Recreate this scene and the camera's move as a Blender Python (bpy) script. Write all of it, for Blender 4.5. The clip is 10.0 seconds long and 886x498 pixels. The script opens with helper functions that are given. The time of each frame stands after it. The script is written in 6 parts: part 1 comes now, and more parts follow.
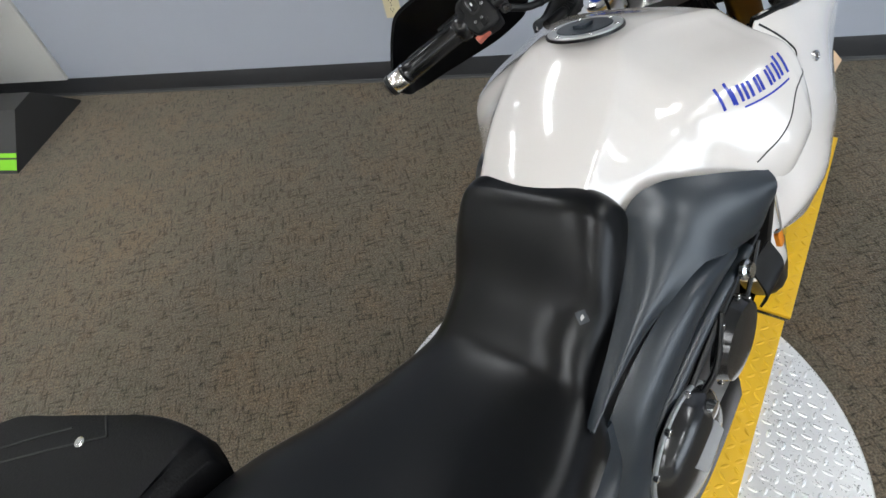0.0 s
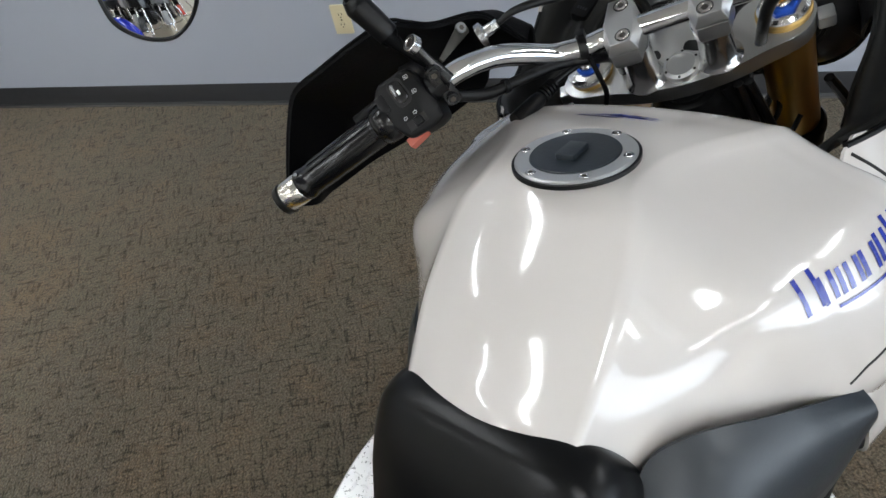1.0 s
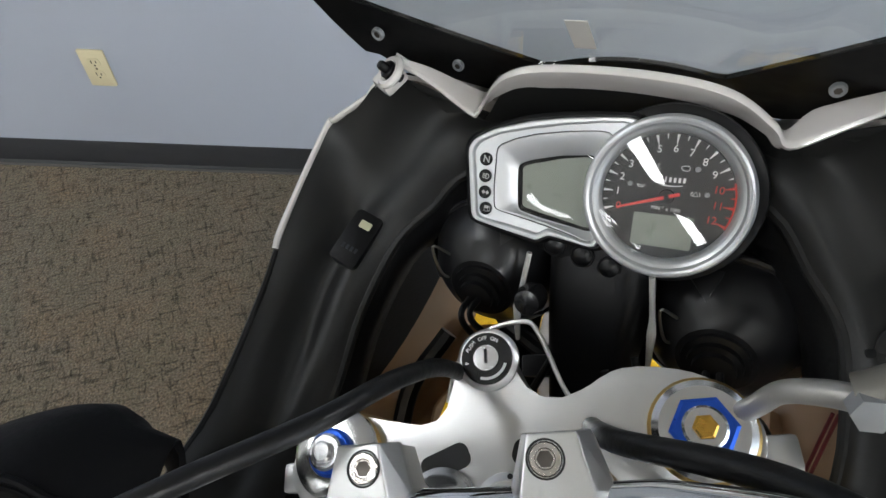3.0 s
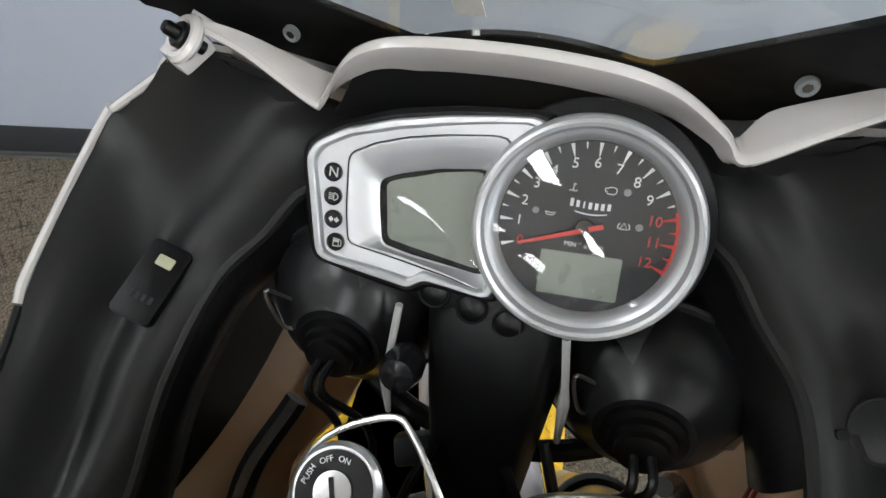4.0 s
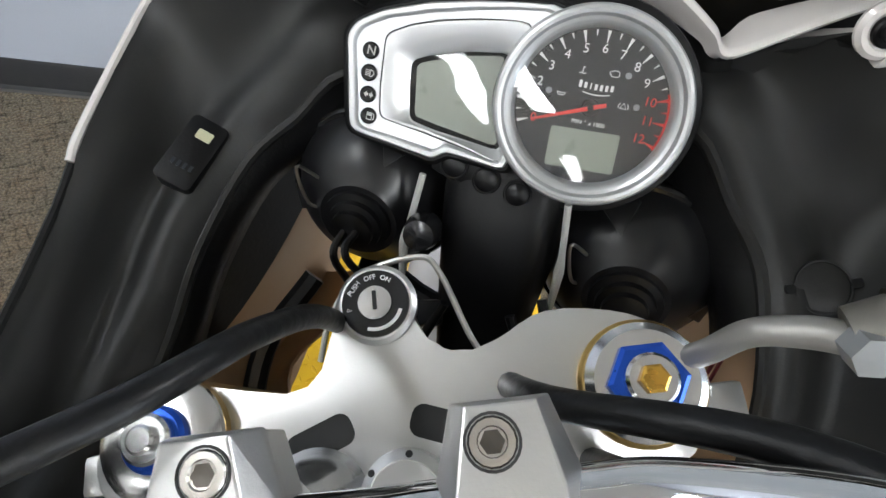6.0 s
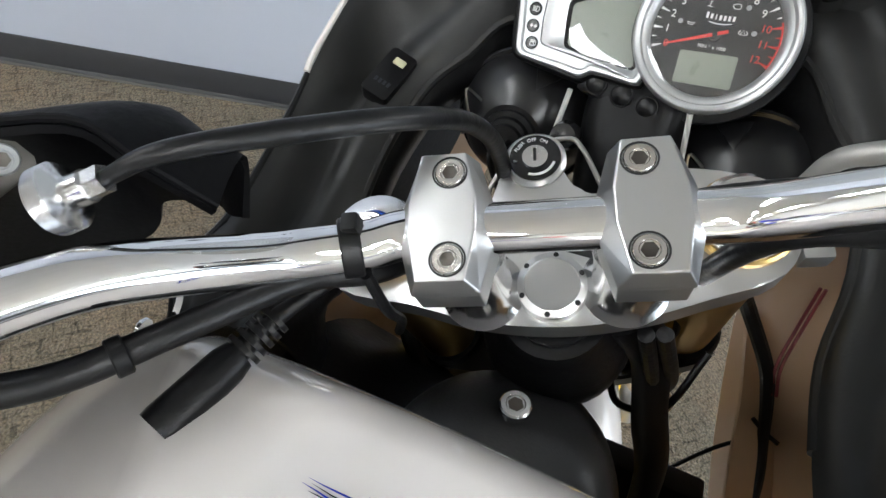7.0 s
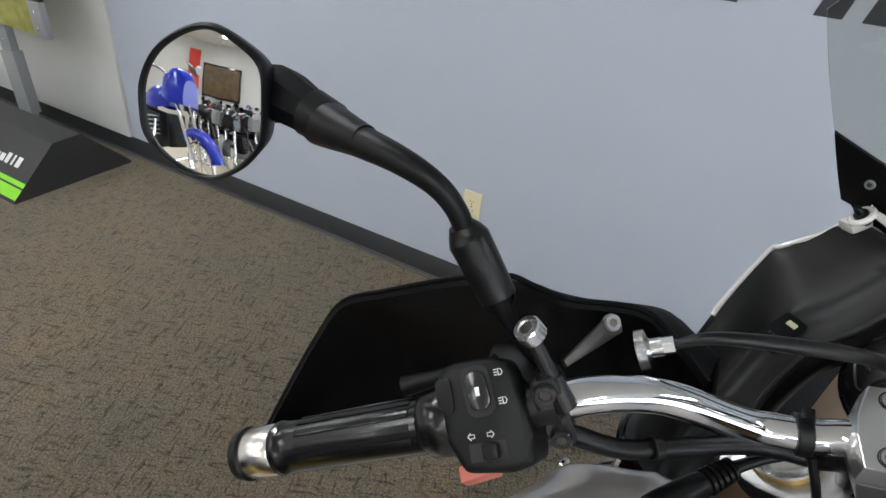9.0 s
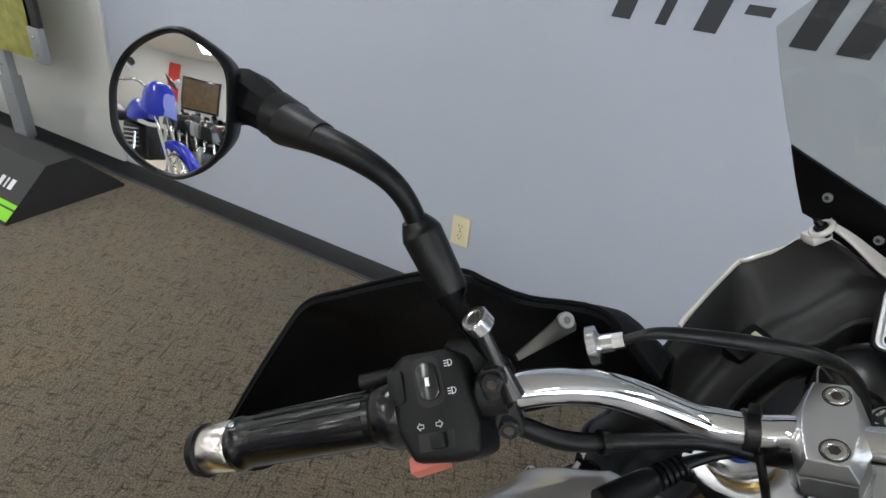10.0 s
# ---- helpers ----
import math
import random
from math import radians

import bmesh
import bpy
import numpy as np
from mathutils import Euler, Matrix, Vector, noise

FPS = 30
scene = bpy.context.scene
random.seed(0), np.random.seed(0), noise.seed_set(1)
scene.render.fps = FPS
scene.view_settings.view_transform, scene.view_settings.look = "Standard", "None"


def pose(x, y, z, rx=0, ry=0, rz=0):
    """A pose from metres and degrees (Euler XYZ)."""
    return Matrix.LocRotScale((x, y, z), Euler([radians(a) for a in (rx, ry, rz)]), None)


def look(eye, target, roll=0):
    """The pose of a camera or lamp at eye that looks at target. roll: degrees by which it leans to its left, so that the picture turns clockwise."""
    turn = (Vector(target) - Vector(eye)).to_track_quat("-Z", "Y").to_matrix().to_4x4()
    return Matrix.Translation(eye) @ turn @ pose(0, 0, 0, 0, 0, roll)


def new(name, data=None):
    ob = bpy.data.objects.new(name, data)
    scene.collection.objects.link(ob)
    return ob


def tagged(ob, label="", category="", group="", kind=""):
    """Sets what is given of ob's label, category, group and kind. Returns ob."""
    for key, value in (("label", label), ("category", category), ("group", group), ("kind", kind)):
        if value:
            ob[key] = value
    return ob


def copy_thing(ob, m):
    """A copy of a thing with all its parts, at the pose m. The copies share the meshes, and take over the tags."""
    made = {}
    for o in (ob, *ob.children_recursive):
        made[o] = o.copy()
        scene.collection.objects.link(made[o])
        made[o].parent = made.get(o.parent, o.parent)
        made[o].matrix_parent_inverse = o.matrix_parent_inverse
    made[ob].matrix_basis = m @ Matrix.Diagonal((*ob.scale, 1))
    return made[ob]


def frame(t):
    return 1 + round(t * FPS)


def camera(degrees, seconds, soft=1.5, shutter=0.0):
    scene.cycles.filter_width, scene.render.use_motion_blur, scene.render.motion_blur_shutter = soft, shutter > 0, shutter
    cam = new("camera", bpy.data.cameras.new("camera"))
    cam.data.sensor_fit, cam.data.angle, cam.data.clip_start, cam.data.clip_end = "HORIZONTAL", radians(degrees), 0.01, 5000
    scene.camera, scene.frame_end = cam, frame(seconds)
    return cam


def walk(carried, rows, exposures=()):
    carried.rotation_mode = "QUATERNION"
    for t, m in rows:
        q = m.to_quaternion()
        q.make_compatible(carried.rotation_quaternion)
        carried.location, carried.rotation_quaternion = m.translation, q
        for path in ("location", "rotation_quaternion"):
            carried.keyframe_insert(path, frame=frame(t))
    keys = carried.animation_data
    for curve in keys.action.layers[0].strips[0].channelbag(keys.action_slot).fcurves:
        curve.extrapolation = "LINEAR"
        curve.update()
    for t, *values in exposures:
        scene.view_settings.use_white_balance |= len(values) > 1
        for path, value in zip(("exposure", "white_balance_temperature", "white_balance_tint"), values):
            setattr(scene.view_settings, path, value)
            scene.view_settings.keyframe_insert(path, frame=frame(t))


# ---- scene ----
cam = camera(75.2, 10.0, soft=1.5)
PATH = [
    (0, (0.867, 0.933, 1.566), (0.389, 2.135, 0.041), -15.3),
    (0.5, (0.863, 1.126, 1.516), (0.428, 2.303, -0.041), -13.9),
    (1, (0.847, 1.302, 1.463), (0.461, 2.499, -0.092), -11.9),
    (1.5, (0.859, 1.465, 1.461), (0.627, 2.669, -0.119), -6.8),
    (2, (0.905, 1.587, 1.447), (0.826, 2.798, -0.142), -1.9),
    (2.5, (0.92, 1.712, 1.405), (0.91, 2.946, -0.168), 1.1),
    (2.7, (0.917, 1.75, 1.4), (0.94, 2.987, -0.171), 2.5),
    (3.8, (0.942, 1.89, 1.316), (1.388, 3.061, -0.242), 16.7),
    (4, (0.95, 1.9, 1.311), (1.464, 3.048, -0.244), 19.0),
    (4.5, (0.957, 1.915, 1.294), (1.632, 2.988, -0.253), 25.0),
    (5, (0.958, 1.915, 1.305), (1.72, 2.941, -0.233), 28.4),
    (5.2, (0.951, 1.909, 1.309), (1.735, 2.919, -0.229), 29.4),
    (6.3, (0.904, 1.8, 1.303), (1.454, 2.878, -0.29), 25.2),
    (6.5, (0.899, 1.775, 1.305), (1.411, 2.86, -0.295), 24.6),
    (7, (0.868, 1.705, 1.306), (1.163, 2.909, -0.264), 18.7),
    (7.5, (0.825, 1.648, 1.312), (0.862, 2.972, -0.187), 13.0),
    (8, (0.807, 1.577, 1.331), (0.531, 3.03, -0.015), 8.4),
    (8.5, (0.791, 1.541, 1.374), (0.239, 3.055, 0.189), 6.4),
    (9, (0.769, 1.532, 1.373), (0.022, 3.028, 0.275), 5.9),
    (9.5, (0.774, 1.523, 1.378), (-0.068, 2.997, 0.321), 5.7),
    (10, (0.802, 1.528, 1.362), (0.033, 3.076, 0.355), 6.5),
]
walk(cam, [(t, look(eye, target, roll)) for t, eye, target, roll in PATH],
     exposures=[(0, -0.3), (0.7, -0.45), (1.5, -0.6), (2.5, -0.4), (4.0, 0.0), (5.2, 0.15), (6.3, 0.27), (7.0, 0.4), (7.5, 0.1), (8.0, -0.1), (9.0, -0.2), (10, -0.3)])

# ---- light ----
world = bpy.data.worlds.new("world")
world.use_nodes = True
scene.world = world
world.node_tree.nodes["Background"].inputs[0].default_value = (0.5, 0.55, 0.62, 1)
world.node_tree.nodes["Background"].inputs[1].default_value = 0.02
CEIL = 3.0
LAMP = 33.0          # glow of the ceiling lamps' diffusers
# daylight in the shop window's opening
day = bpy.data.lights.new("daylight", "AREA")
day.shape, day.size, day.size_y, day.energy, day.color = "RECTANGLE", 5.0, 1.8, 120, (0.80, 0.90, 1.0)
new("daylight", day).matrix_basis = look((5.44, -1.5, 1.65), (0, -0.8, 1.2))

# ---- materials ----
def mat(name, col, rough=0.5, metal=0.0, var=0.12, scale=8.0, bump=0.0, bscale=60.0, coat=0.0, rvar=0.1, spec=0.5, col2=None):
    """A surface with variation at two scales in colour and roughness, and fine relief."""
    m = bpy.data.materials.new(name)
    m.use_nodes = True
    nt = m.node_tree
    b = nt.nodes["Principled BSDF"]
    tc = nt.nodes.new("ShaderNodeTexCoord")
    n1 = nt.nodes.new("ShaderNodeTexNoise")
    n1.inputs["Scale"].default_value, n1.inputs["Detail"].default_value = scale, 5
    n2 = nt.nodes.new("ShaderNodeTexNoise")
    n2.inputs["Scale"].default_value, n2.inputs["Detail"].default_value = bscale, 4
    for n in (n1, n2):
        nt.links.new(tc.outputs["Object"], n.inputs["Vector"])
    mix = nt.nodes.new("ShaderNodeMix")
    mix.data_type = "RGBA"
    a = [c * (1 - var) for c in col]
    z = list(col2) if col2 else [min(1, c * (1 + var)) for c in col]
    mix.inputs["A"].default_value, mix.inputs["B"].default_value = (*a, 1), (*z, 1)
    nt.links.new(n1.outputs["Fac"], mix.inputs["Factor"])
    nt.links.new(mix.outputs["Result"], b.inputs["Base Color"])
    mr = nt.nodes.new("ShaderNodeMapRange")
    mr.inputs["To Min"].default_value, mr.inputs["To Max"].default_value = max(0.02, rough - rvar), min(1, rough + rvar)
    nt.links.new(n2.outputs["Fac"], mr.inputs["Value"])
    nt.links.new(mr.outputs["Result"], b.inputs["Roughness"])
    b.inputs["Metallic"].default_value = metal
    b.inputs["Specular IOR Level"].default_value = spec
    b.inputs["Coat Weight"].default_value = coat
    b.inputs["Coat Roughness"].default_value = 0.03
    if bump:
        bp = nt.nodes.new("ShaderNodeBump")
        bp.inputs["Strength"].default_value, bp.inputs["Distance"].default_value = bump, 0.002
        nt.links.new(n2.outputs["Fac"], bp.inputs["Height"])
        nt.links.new(bp.outputs["Normal"], b.inputs["Normal"])
    return m


def glow(name, col, strength):
    m = bpy.data.materials.new(name)
    m.use_nodes = True
    b = m.node_tree.nodes["Principled BSDF"]
    b.inputs["Base Color"].default_value = (*col, 1)
    b.inputs["Emission Color"].default_value = (*col, 1)
    b.inputs["Emission Strength"].default_value = strength
    return m


def clear(name, col=(1, 1, 1), rough=0.0, ior=1.45, tint=0.0):
    """Thin clear plastic or glass: sees through, with a mirror's gloss at grazing views."""
    m = bpy.data.materials.new(name)
    m.use_nodes = True
    nt = m.node_tree
    out = nt.nodes["Material Output"]
    nt.nodes.remove(nt.nodes["Principled BSDF"])
    tr, gl, lw, pw, fr, mx = [nt.nodes.new(k) for k in ("ShaderNodeBsdfTransparent", "ShaderNodeBsdfGlossy", "ShaderNodeLayerWeight", "ShaderNodeMath", "ShaderNodeMath", "ShaderNodeMixShader")]
    tr.inputs[0].default_value = (*[c * (1 - tint) for c in col], 1)
    gl.inputs["Roughness"].default_value = rough
    lw.inputs["Blend"].default_value = 0.5
    r0 = ((ior - 1) / (ior + 1)) ** 2
    pw.operation, fr.operation = "POWER", "MULTIPLY_ADD"
    pw.inputs[1].default_value = 5.0
    fr.inputs[1].default_value, fr.inputs[2].default_value = 1 - r0, r0
    nt.links.new(lw.outputs["Facing"], pw.inputs[0])
    nt.links.new(pw.outputs[0], fr.inputs[0])
    for a, b in ((fr.outputs[0], mx.inputs[0]), (tr.outputs[0], mx.inputs[1]), (gl.outputs[0], mx.inputs[2]), (mx.outputs[0], out.inputs[0])):
        nt.links.new(a, b)
    return m


def carpet_material():
    """Loop-pile carpet: brown-grey flecks over dark threads, with worn warm patches."""
    m = mat("carpet", (0.116, 0.102, 0.081), 0.95, var=0.12, scale=1.3, spec=0.1)
    nt = m.node_tree
    b = nt.nodes["Principled BSDF"]
    base = b.inputs["Base Color"].links[0].from_socket
    b.inputs["Sheen Weight"].default_value, b.inputs["Sheen Roughness"].default_value = 0.25, 0.5      # the pile catches light at a slant
    b.inputs["Sheen Tint"].default_value = (0.95, 0.88, 0.78, 1)
    tc = nt.nodes.new("ShaderNodeTexCoord")

    def ramp(src, *stops):
        r = nt.nodes.new("ShaderNodeValToRGB")
        r.color_ramp.elements[0].position, r.color_ramp.elements[0].color = stops[0][0], (*stops[0][1], 1)
        r.color_ramp.elements[1].position, r.color_ramp.elements[1].color = stops[-1][0], (*stops[-1][1], 1)
        for p, c in stops[1:-1]:
            r.color_ramp.elements.new(p).color = (*c, 1)
        nt.links.new(src, r.inputs[0])
        return r.outputs[0]

    def mult(a, c, f=1.0):
        x = nt.nodes.new("ShaderNodeMix")
        x.data_type, x.blend_type = "RGBA", "MULTIPLY"
        x.inputs["Factor"].default_value = f
        nt.links.new(a, x.inputs["A"])
        nt.links.new(c, x.inputs["B"])
        return x.outputs["Result"]

    def nz(scale, detail=4, dist=0.0, stretch=(1, 1, 1), turn=0):
        mp = nt.nodes.new("ShaderNodeMapping")
        mp.inputs["Scale"].default_value = stretch
        tn = nt.nodes.new("ShaderNodeMapping")
        tn.inputs["Rotation"].default_value = (0, 0, radians(turn))
        nt.links.new(tc.outputs["Object"], tn.inputs[0])
        nt.links.new(tn.outputs[0], mp.inputs[0])
        n = nt.nodes.new("ShaderNodeTexNoise")
        n.inputs["Scale"].default_value, n.inputs["Detail"].default_value, n.inputs["Distortion"].default_value = scale, detail, dist
        nt.links.new(mp.outputs[0], n.inputs["Vector"])
        return n.outputs["Fac"]

    dark, mid, pale = (0.46, 0.45, 0.44), (1, 1, 1), (1.12, 1.10, 1.08)
    worm = ramp(nz(20, 3, 0.6, (1, 5.0, 1), -22), (0.34, dark), (0.43, mid), (0.72, pale))
    worm2 = ramp(nz(20, 3, 0.6, (5.0, 1, 1), -22), (0.34, dark), (0.43, mid), (0.72, pale))
    fleck = ramp(nz(170, 2), (0.33, (0.52, 0.51, 0.50)), (0.5, (1, 1, 1)), (0.68, (1.50, 1.46, 1.38)))
    warm = ramp(nz(1.1, 3), (0.35, (0.92, 0.91, 0.90)), (0.62, (1.10, 1.01, 0.92)))
    blot = ramp(nz(6, 4, 0.4), (0.36, (0.93, 0.96, 0.94)), (0.5, (1, 1, 1)), (0.66, (1.07, 1.00, 0.93)))
    hue = ramp(nz(55, 2), (0.3, (0.94, 0.97, 0.93)), (0.5, (1, 1, 1)), (0.72, (1.06, 0.99, 0.93)))
    c = mult(mult(mult(mult(mult(mult(base, worm), worm2), fleck), warm), blot), hue)
    nt.links.new(c, b.inputs["Base Color"])
    bp = nt.nodes.new("ShaderNodeBump")
    bp.inputs["Strength"].default_value, bp.inputs["Distance"].default_value = 0.7, 0.004
    nt.links.new(fleck, bp.inputs["Height"])
    nt.links.new(bp.outputs[0], b.inputs["Normal"])
    return m


CARPET = carpet_material()
WALLP = mat("wall_paint", (0.43, 0.465, 0.54), 0.55, var=0.03, scale=1.5, bump=0.15, bscale=180)
WHITEP = mat("white_paint", (0.78, 0.78, 0.76), 0.5, var=0.04, scale=2)
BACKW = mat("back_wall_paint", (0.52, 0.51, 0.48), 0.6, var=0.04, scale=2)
CEILM = mat("ceiling_tile", (0.72, 0.71, 0.68), 0.9, var=0.06, scale=3, bump=0.4, bscale=90)
VINYL = mat("baseboard_vinyl", (0.028, 0.029, 0.032), 0.5, var=0.2, scale=3)
TILE = mat("aisle_tile", (0.62, 0.55, 0.43), 0.3, var=0.06, scale=2)
IVORY = mat("ivory_plastic", (0.72, 0.64, 0.42), 0.4, var=0.03)
DARKSLOT = mat("dark_slot", (0.01, 0.01, 0.01), 0.7)
STEELP = mat("diamond_plate", (0.90, 0.90, 0.90), 0.30, 0.55, var=0.1, scale=10, bump=0.1, bscale=150)
YELLOW = mat("yellow_paint", (0.78, 0.46, 0.012), 0.42, var=0.1, scale=6, bump=0.1, bscale=80)
WHITE = mat("white_lacquer", (0.68, 0.645, 0.62), 0.16, var=0.015, scale=3, coat=1.0, rvar=0.03)
# the orange over beige is light glowing through the plastic, put into the colour
TAN = mat("bare_plastic_lit_through", (0.62, 0.31, 0.10), 0.45, var=0.05, scale=9, col2=(0.64, 0.52, 0.38))
SEATM = mat("seat_vinyl", (0.0035, 0.0037, 0.0042), 0.30, var=0.2, scale=5, bump=0.05, bscale=700, rvar=0.05, spec=0.25)
PANEL = mat("satin_black_panel", (0.017, 0.023, 0.030), 0.32, var=0.15, scale=9, bump=0.06, bscale=300, rvar=0.05)
BLACKP = mat("matt_black_plastic", (0.0045, 0.0045, 0.005), 0.40, spec=0.2, var=0.25, scale=14, bump=0.06, bscale=500)
GUARD = mat("guard_plastic", (0.0025, 0.0025, 0.003), 0.55, spec=0.1, var=0.2, scale=10, bump=0.1, bscale=300)
CASEM = mat("case_plastic", (0.0025, 0.0025, 0.003), 0.48, spec=0.12, var=0.2, scale=8, bump=0.2, bscale=300)
HEADB = mat("moulded_black_rubber", (0.009, 0.009, 0.010), 0.30, spec=0.4, var=0.1, scale=10, bump=0.03, bscale=200, rvar=0.01)
HEADC = mat("grained_grey_plastic", (0.019, 0.019, 0.0195), 0.42, spec=0.35, var=0.2, scale=9, bump=0.08, bscale=400)
BORDERM = mat("screen_printed_black", (0.003, 0.003, 0.0034), 0.6, spec=0.15, var=0.2, scale=12)
INNERP = mat("cockpit_plastic", (0.0125, 0.0125, 0.0123), 0.46, spec=0.34, var=0.25, scale=4, bump=0.04, bscale=500, rvar=0.04)
RUBBER = mat("rubber", (0.004, 0.004, 0.0045), 0.36, spec=0.3, var=0.25, scale=20, bump=0.2, bscale=200)
GLOSSB = mat("gloss_black", (0.012, 0.012, 0.013), 0.18, var=0.15, rvar=0.05, scale=12)
SOCKET = mat("socket_steel", (0.10, 0.09, 0.08), 0.35, 0.9, var=0.2)
GRIPM = mat("smooth_grip_rubber", (0.0035, 0.0035, 0.004), 0.22, spec=0.4, var=0.2, scale=20, bump=0.02, bscale=200)
CHROME = mat("chrome", (0.82, 0.82, 0.83), 0.055, 1.0, var=0.03, scale=20, rvar=0.03, bscale=120)
ALU = mat("bead_blasted_aluminium", (0.62, 0.62, 0.615), 0.34, 1.0, var=0.05, scale=30, bump=0.04, bscale=900, rvar=0.05)
BRUSHED = mat("brushed_steel", (0.66, 0.63, 0.59), 0.24, 1.0, var=0.03, scale=20, rvar=0.015)
ALUP = mat("silver_paint", (0.55, 0.56, 0.57), 0.36, 0.65, var=0.04, scale=20, rvar=0.05)
ALUB = mat("machined_aluminium", (0.7, 0.7, 0.7), 0.2, 1.0, var=0.05, scale=30, rvar=0.06)
GOLD = mat("gold_anodised", (0.56, 0.38, 0.14), 0.33, 1.0, var=0.08, scale=15, rvar=0.06)
BLUEA = mat("blue_anodised", (0.02, 0.10, 0.55), 0.3, 0.7, var=0.1)
BLUED = mat("blue_decal", (0.012, 0.03, 0.36), 0.25, coat=1.0, var=0.05)
BRASS = mat("brass", (0.7, 0.4, 0.08), 0.3, 1.0, var=0.1)
RED = mat("red_plastic", (0.52, 0.14, 0.10), 0.5, var=0.08)
NEEDLE = mat("red_needle", (0.62, 0.04, 0.03), 0.4)
PRINT = mat("white_print", (0.75, 0.75, 0.75), 0.5, var=0.02)
REDPR = mat("red_print", (0.62, 0.03, 0.02), 0.5, var=0.02)
DIAL = mat("dial_face", (0.012, 0.012, 0.013), 0.45, var=0.1)
LCDM = mat("lcd", (0.195, 0.215, 0.18), 0.3, var=0.04, scale=20)
GREENL = mat("lime_green", (0.22, 0.62, 0.02), 0.4, var=0.04)
STANDM = mat("dark_powder_coat", (0.028, 0.028, 0.028), 0.6, var=0.1, bump=0.2, bscale=300)
GREYM = mat("grey_steel", (0.28, 0.29, 0.30), 0.45, 0.3, var=0.06)
GRASSM = mat("grass_picture", (0.08, 0.13, 0.015), 0.5, var=0.5, scale=18, col2=(0.5, 0.45, 0.12))
TEXTD = mat("dark_lettering", (0.035, 0.037, 0.045), 0.5)
ORANGE = mat("amber_lens", (0.62, 0.2, 0.02), 0.2)
BLUEP = mat("blue_lacquer", (0.003, 0.016, 0.36), 0.2, coat=0.25, var=0.06)
REDP = mat("red_lacquer", (0.4, 0.02, 0.01), 0.2, coat=1.0)
GREYT = mat("grey_hose", (0.32, 0.31, 0.29), 0.4, 0.5)
TIEM = mat("pale_nylon", (0.45, 0.45, 0.43), 0.5)
WIREM = mat("wire_steel", (0.55, 0.54, 0.52), 0.3, 1.0)
LAMPM = glow("lamp_diffuser", (0.94, 0.975, 1.0), LAMP)
MIRRORM = mat("mirror_glass", (0.86, 0.87, 0.88), 0.02, 1.0, var=0.0, rvar=0.0)
LENS = clear("gauge_glass", ior=1.5)
SCREEN = clear("clear_screen", ior=1.5, tint=0.1, col=(0.98, 0.98, 0.95))


# ---- geometry helpers ----
def part(name, bm, material, parent=None, label="", m=None, flat=False, sharp=35):
    """Link a bmesh as one mesh object, under a thing or a part."""
    bmesh.ops.recalc_face_normals(bm, faces=bm.faces)
    me = bpy.data.meshes.new(name)
    bm.to_mesh(me)
    bm.free()
    me.materials.append(material)
    if not flat:
        me.shade_smooth()
        me.set_sharp_from_angle(angle=radians(sharp))
    ob = new(name, me)
    if parent:
        ob.parent = parent
    if m is not None:
        ob.matrix_basis = m
    if label:
        ob["label"] = label
    return ob


def thing(name, m, label, category, **kw):
    e = new(name)
    e.empty_display_size = 0.05
    e.matrix_basis = m
    return tagged(e, label, category, **kw)


def smooth_path(pts, n=8, closed=False):
    """Catmull-Rom curve through pts."""
    p = [Vector(q) for q in pts]
    out = []
    k = len(p)
    for i in range(k if closed else k - 1):
        a = p[i - 1] if i or closed else 2 * p[0] - p[1]
        b, c = p[i], p[(i + 1) % k]
        d = p[(i + 2) % k] if i + 2 < k or closed else 2 * p[-1] - p[-2]
        for j in range(n):
            t = j / n
            out.append(0.5 * (2 * b + (c - a) * t + (2 * a - 5 * b + 4 * c - d) * t * t + (3 * b - a - 3 * c + d) * t ** 3))
    if not closed:
        out.append(p[-1])
    return out


def grid(bm, rows, close_u=False, close_v=False):
    """A skin over rows of points."""
    vs = [[bm.verts.new(q) for q in r] for r in rows]
    nu, nv = len(vs), len(vs[0])
    for i in range(nu if close_u else nu - 1):
        for j in range(nv if close_v else nv - 1):
            try:
                bm.faces.new((vs[i][j], vs[(i + 1) % nu][j], vs[(i + 1) % nu][(j + 1) % nv], vs[i][(j + 1) % nv]))
            except ValueError:
                pass
    return vs


def tube(pts, r, n=14, steps=6, bm=None, flat=1.0):
    """A round bar along a smooth path; r is a number or one radius for each point."""
    bm = bm or bmesh.new()
    path = smooth_path(pts, steps) if steps else [Vector(q) for q in pts]
    rr = [r] * len(pts) if not hasattr(r, "__len__") else r
    rad = [float(v) for v in np.interp(np.linspace(0, len(pts) - 1, len(path)), range(len(pts)), rr)]
    rows, up = [], None
    for i, p in enumerate(path):
        d = (path[min(i + 1, len(path) - 1)] - path[max(i - 1, 0)]).normalized()
        if up is None:
            up = d.orthogonal().normalized()
        up = (up - d * up.dot(d)).normalized()
        s = d.cross(up)
        rows.append([p + (up * math.cos(a) + s * math.sin(a) * flat) * rad[i] for a in np.linspace(0, 2 * math.pi, n, endpoint=False)])
    vs = grid(bm, rows, close_v=True)
    bm.faces.new(vs[0]), bm.faces.new(vs[-1][::-1])
    return bm


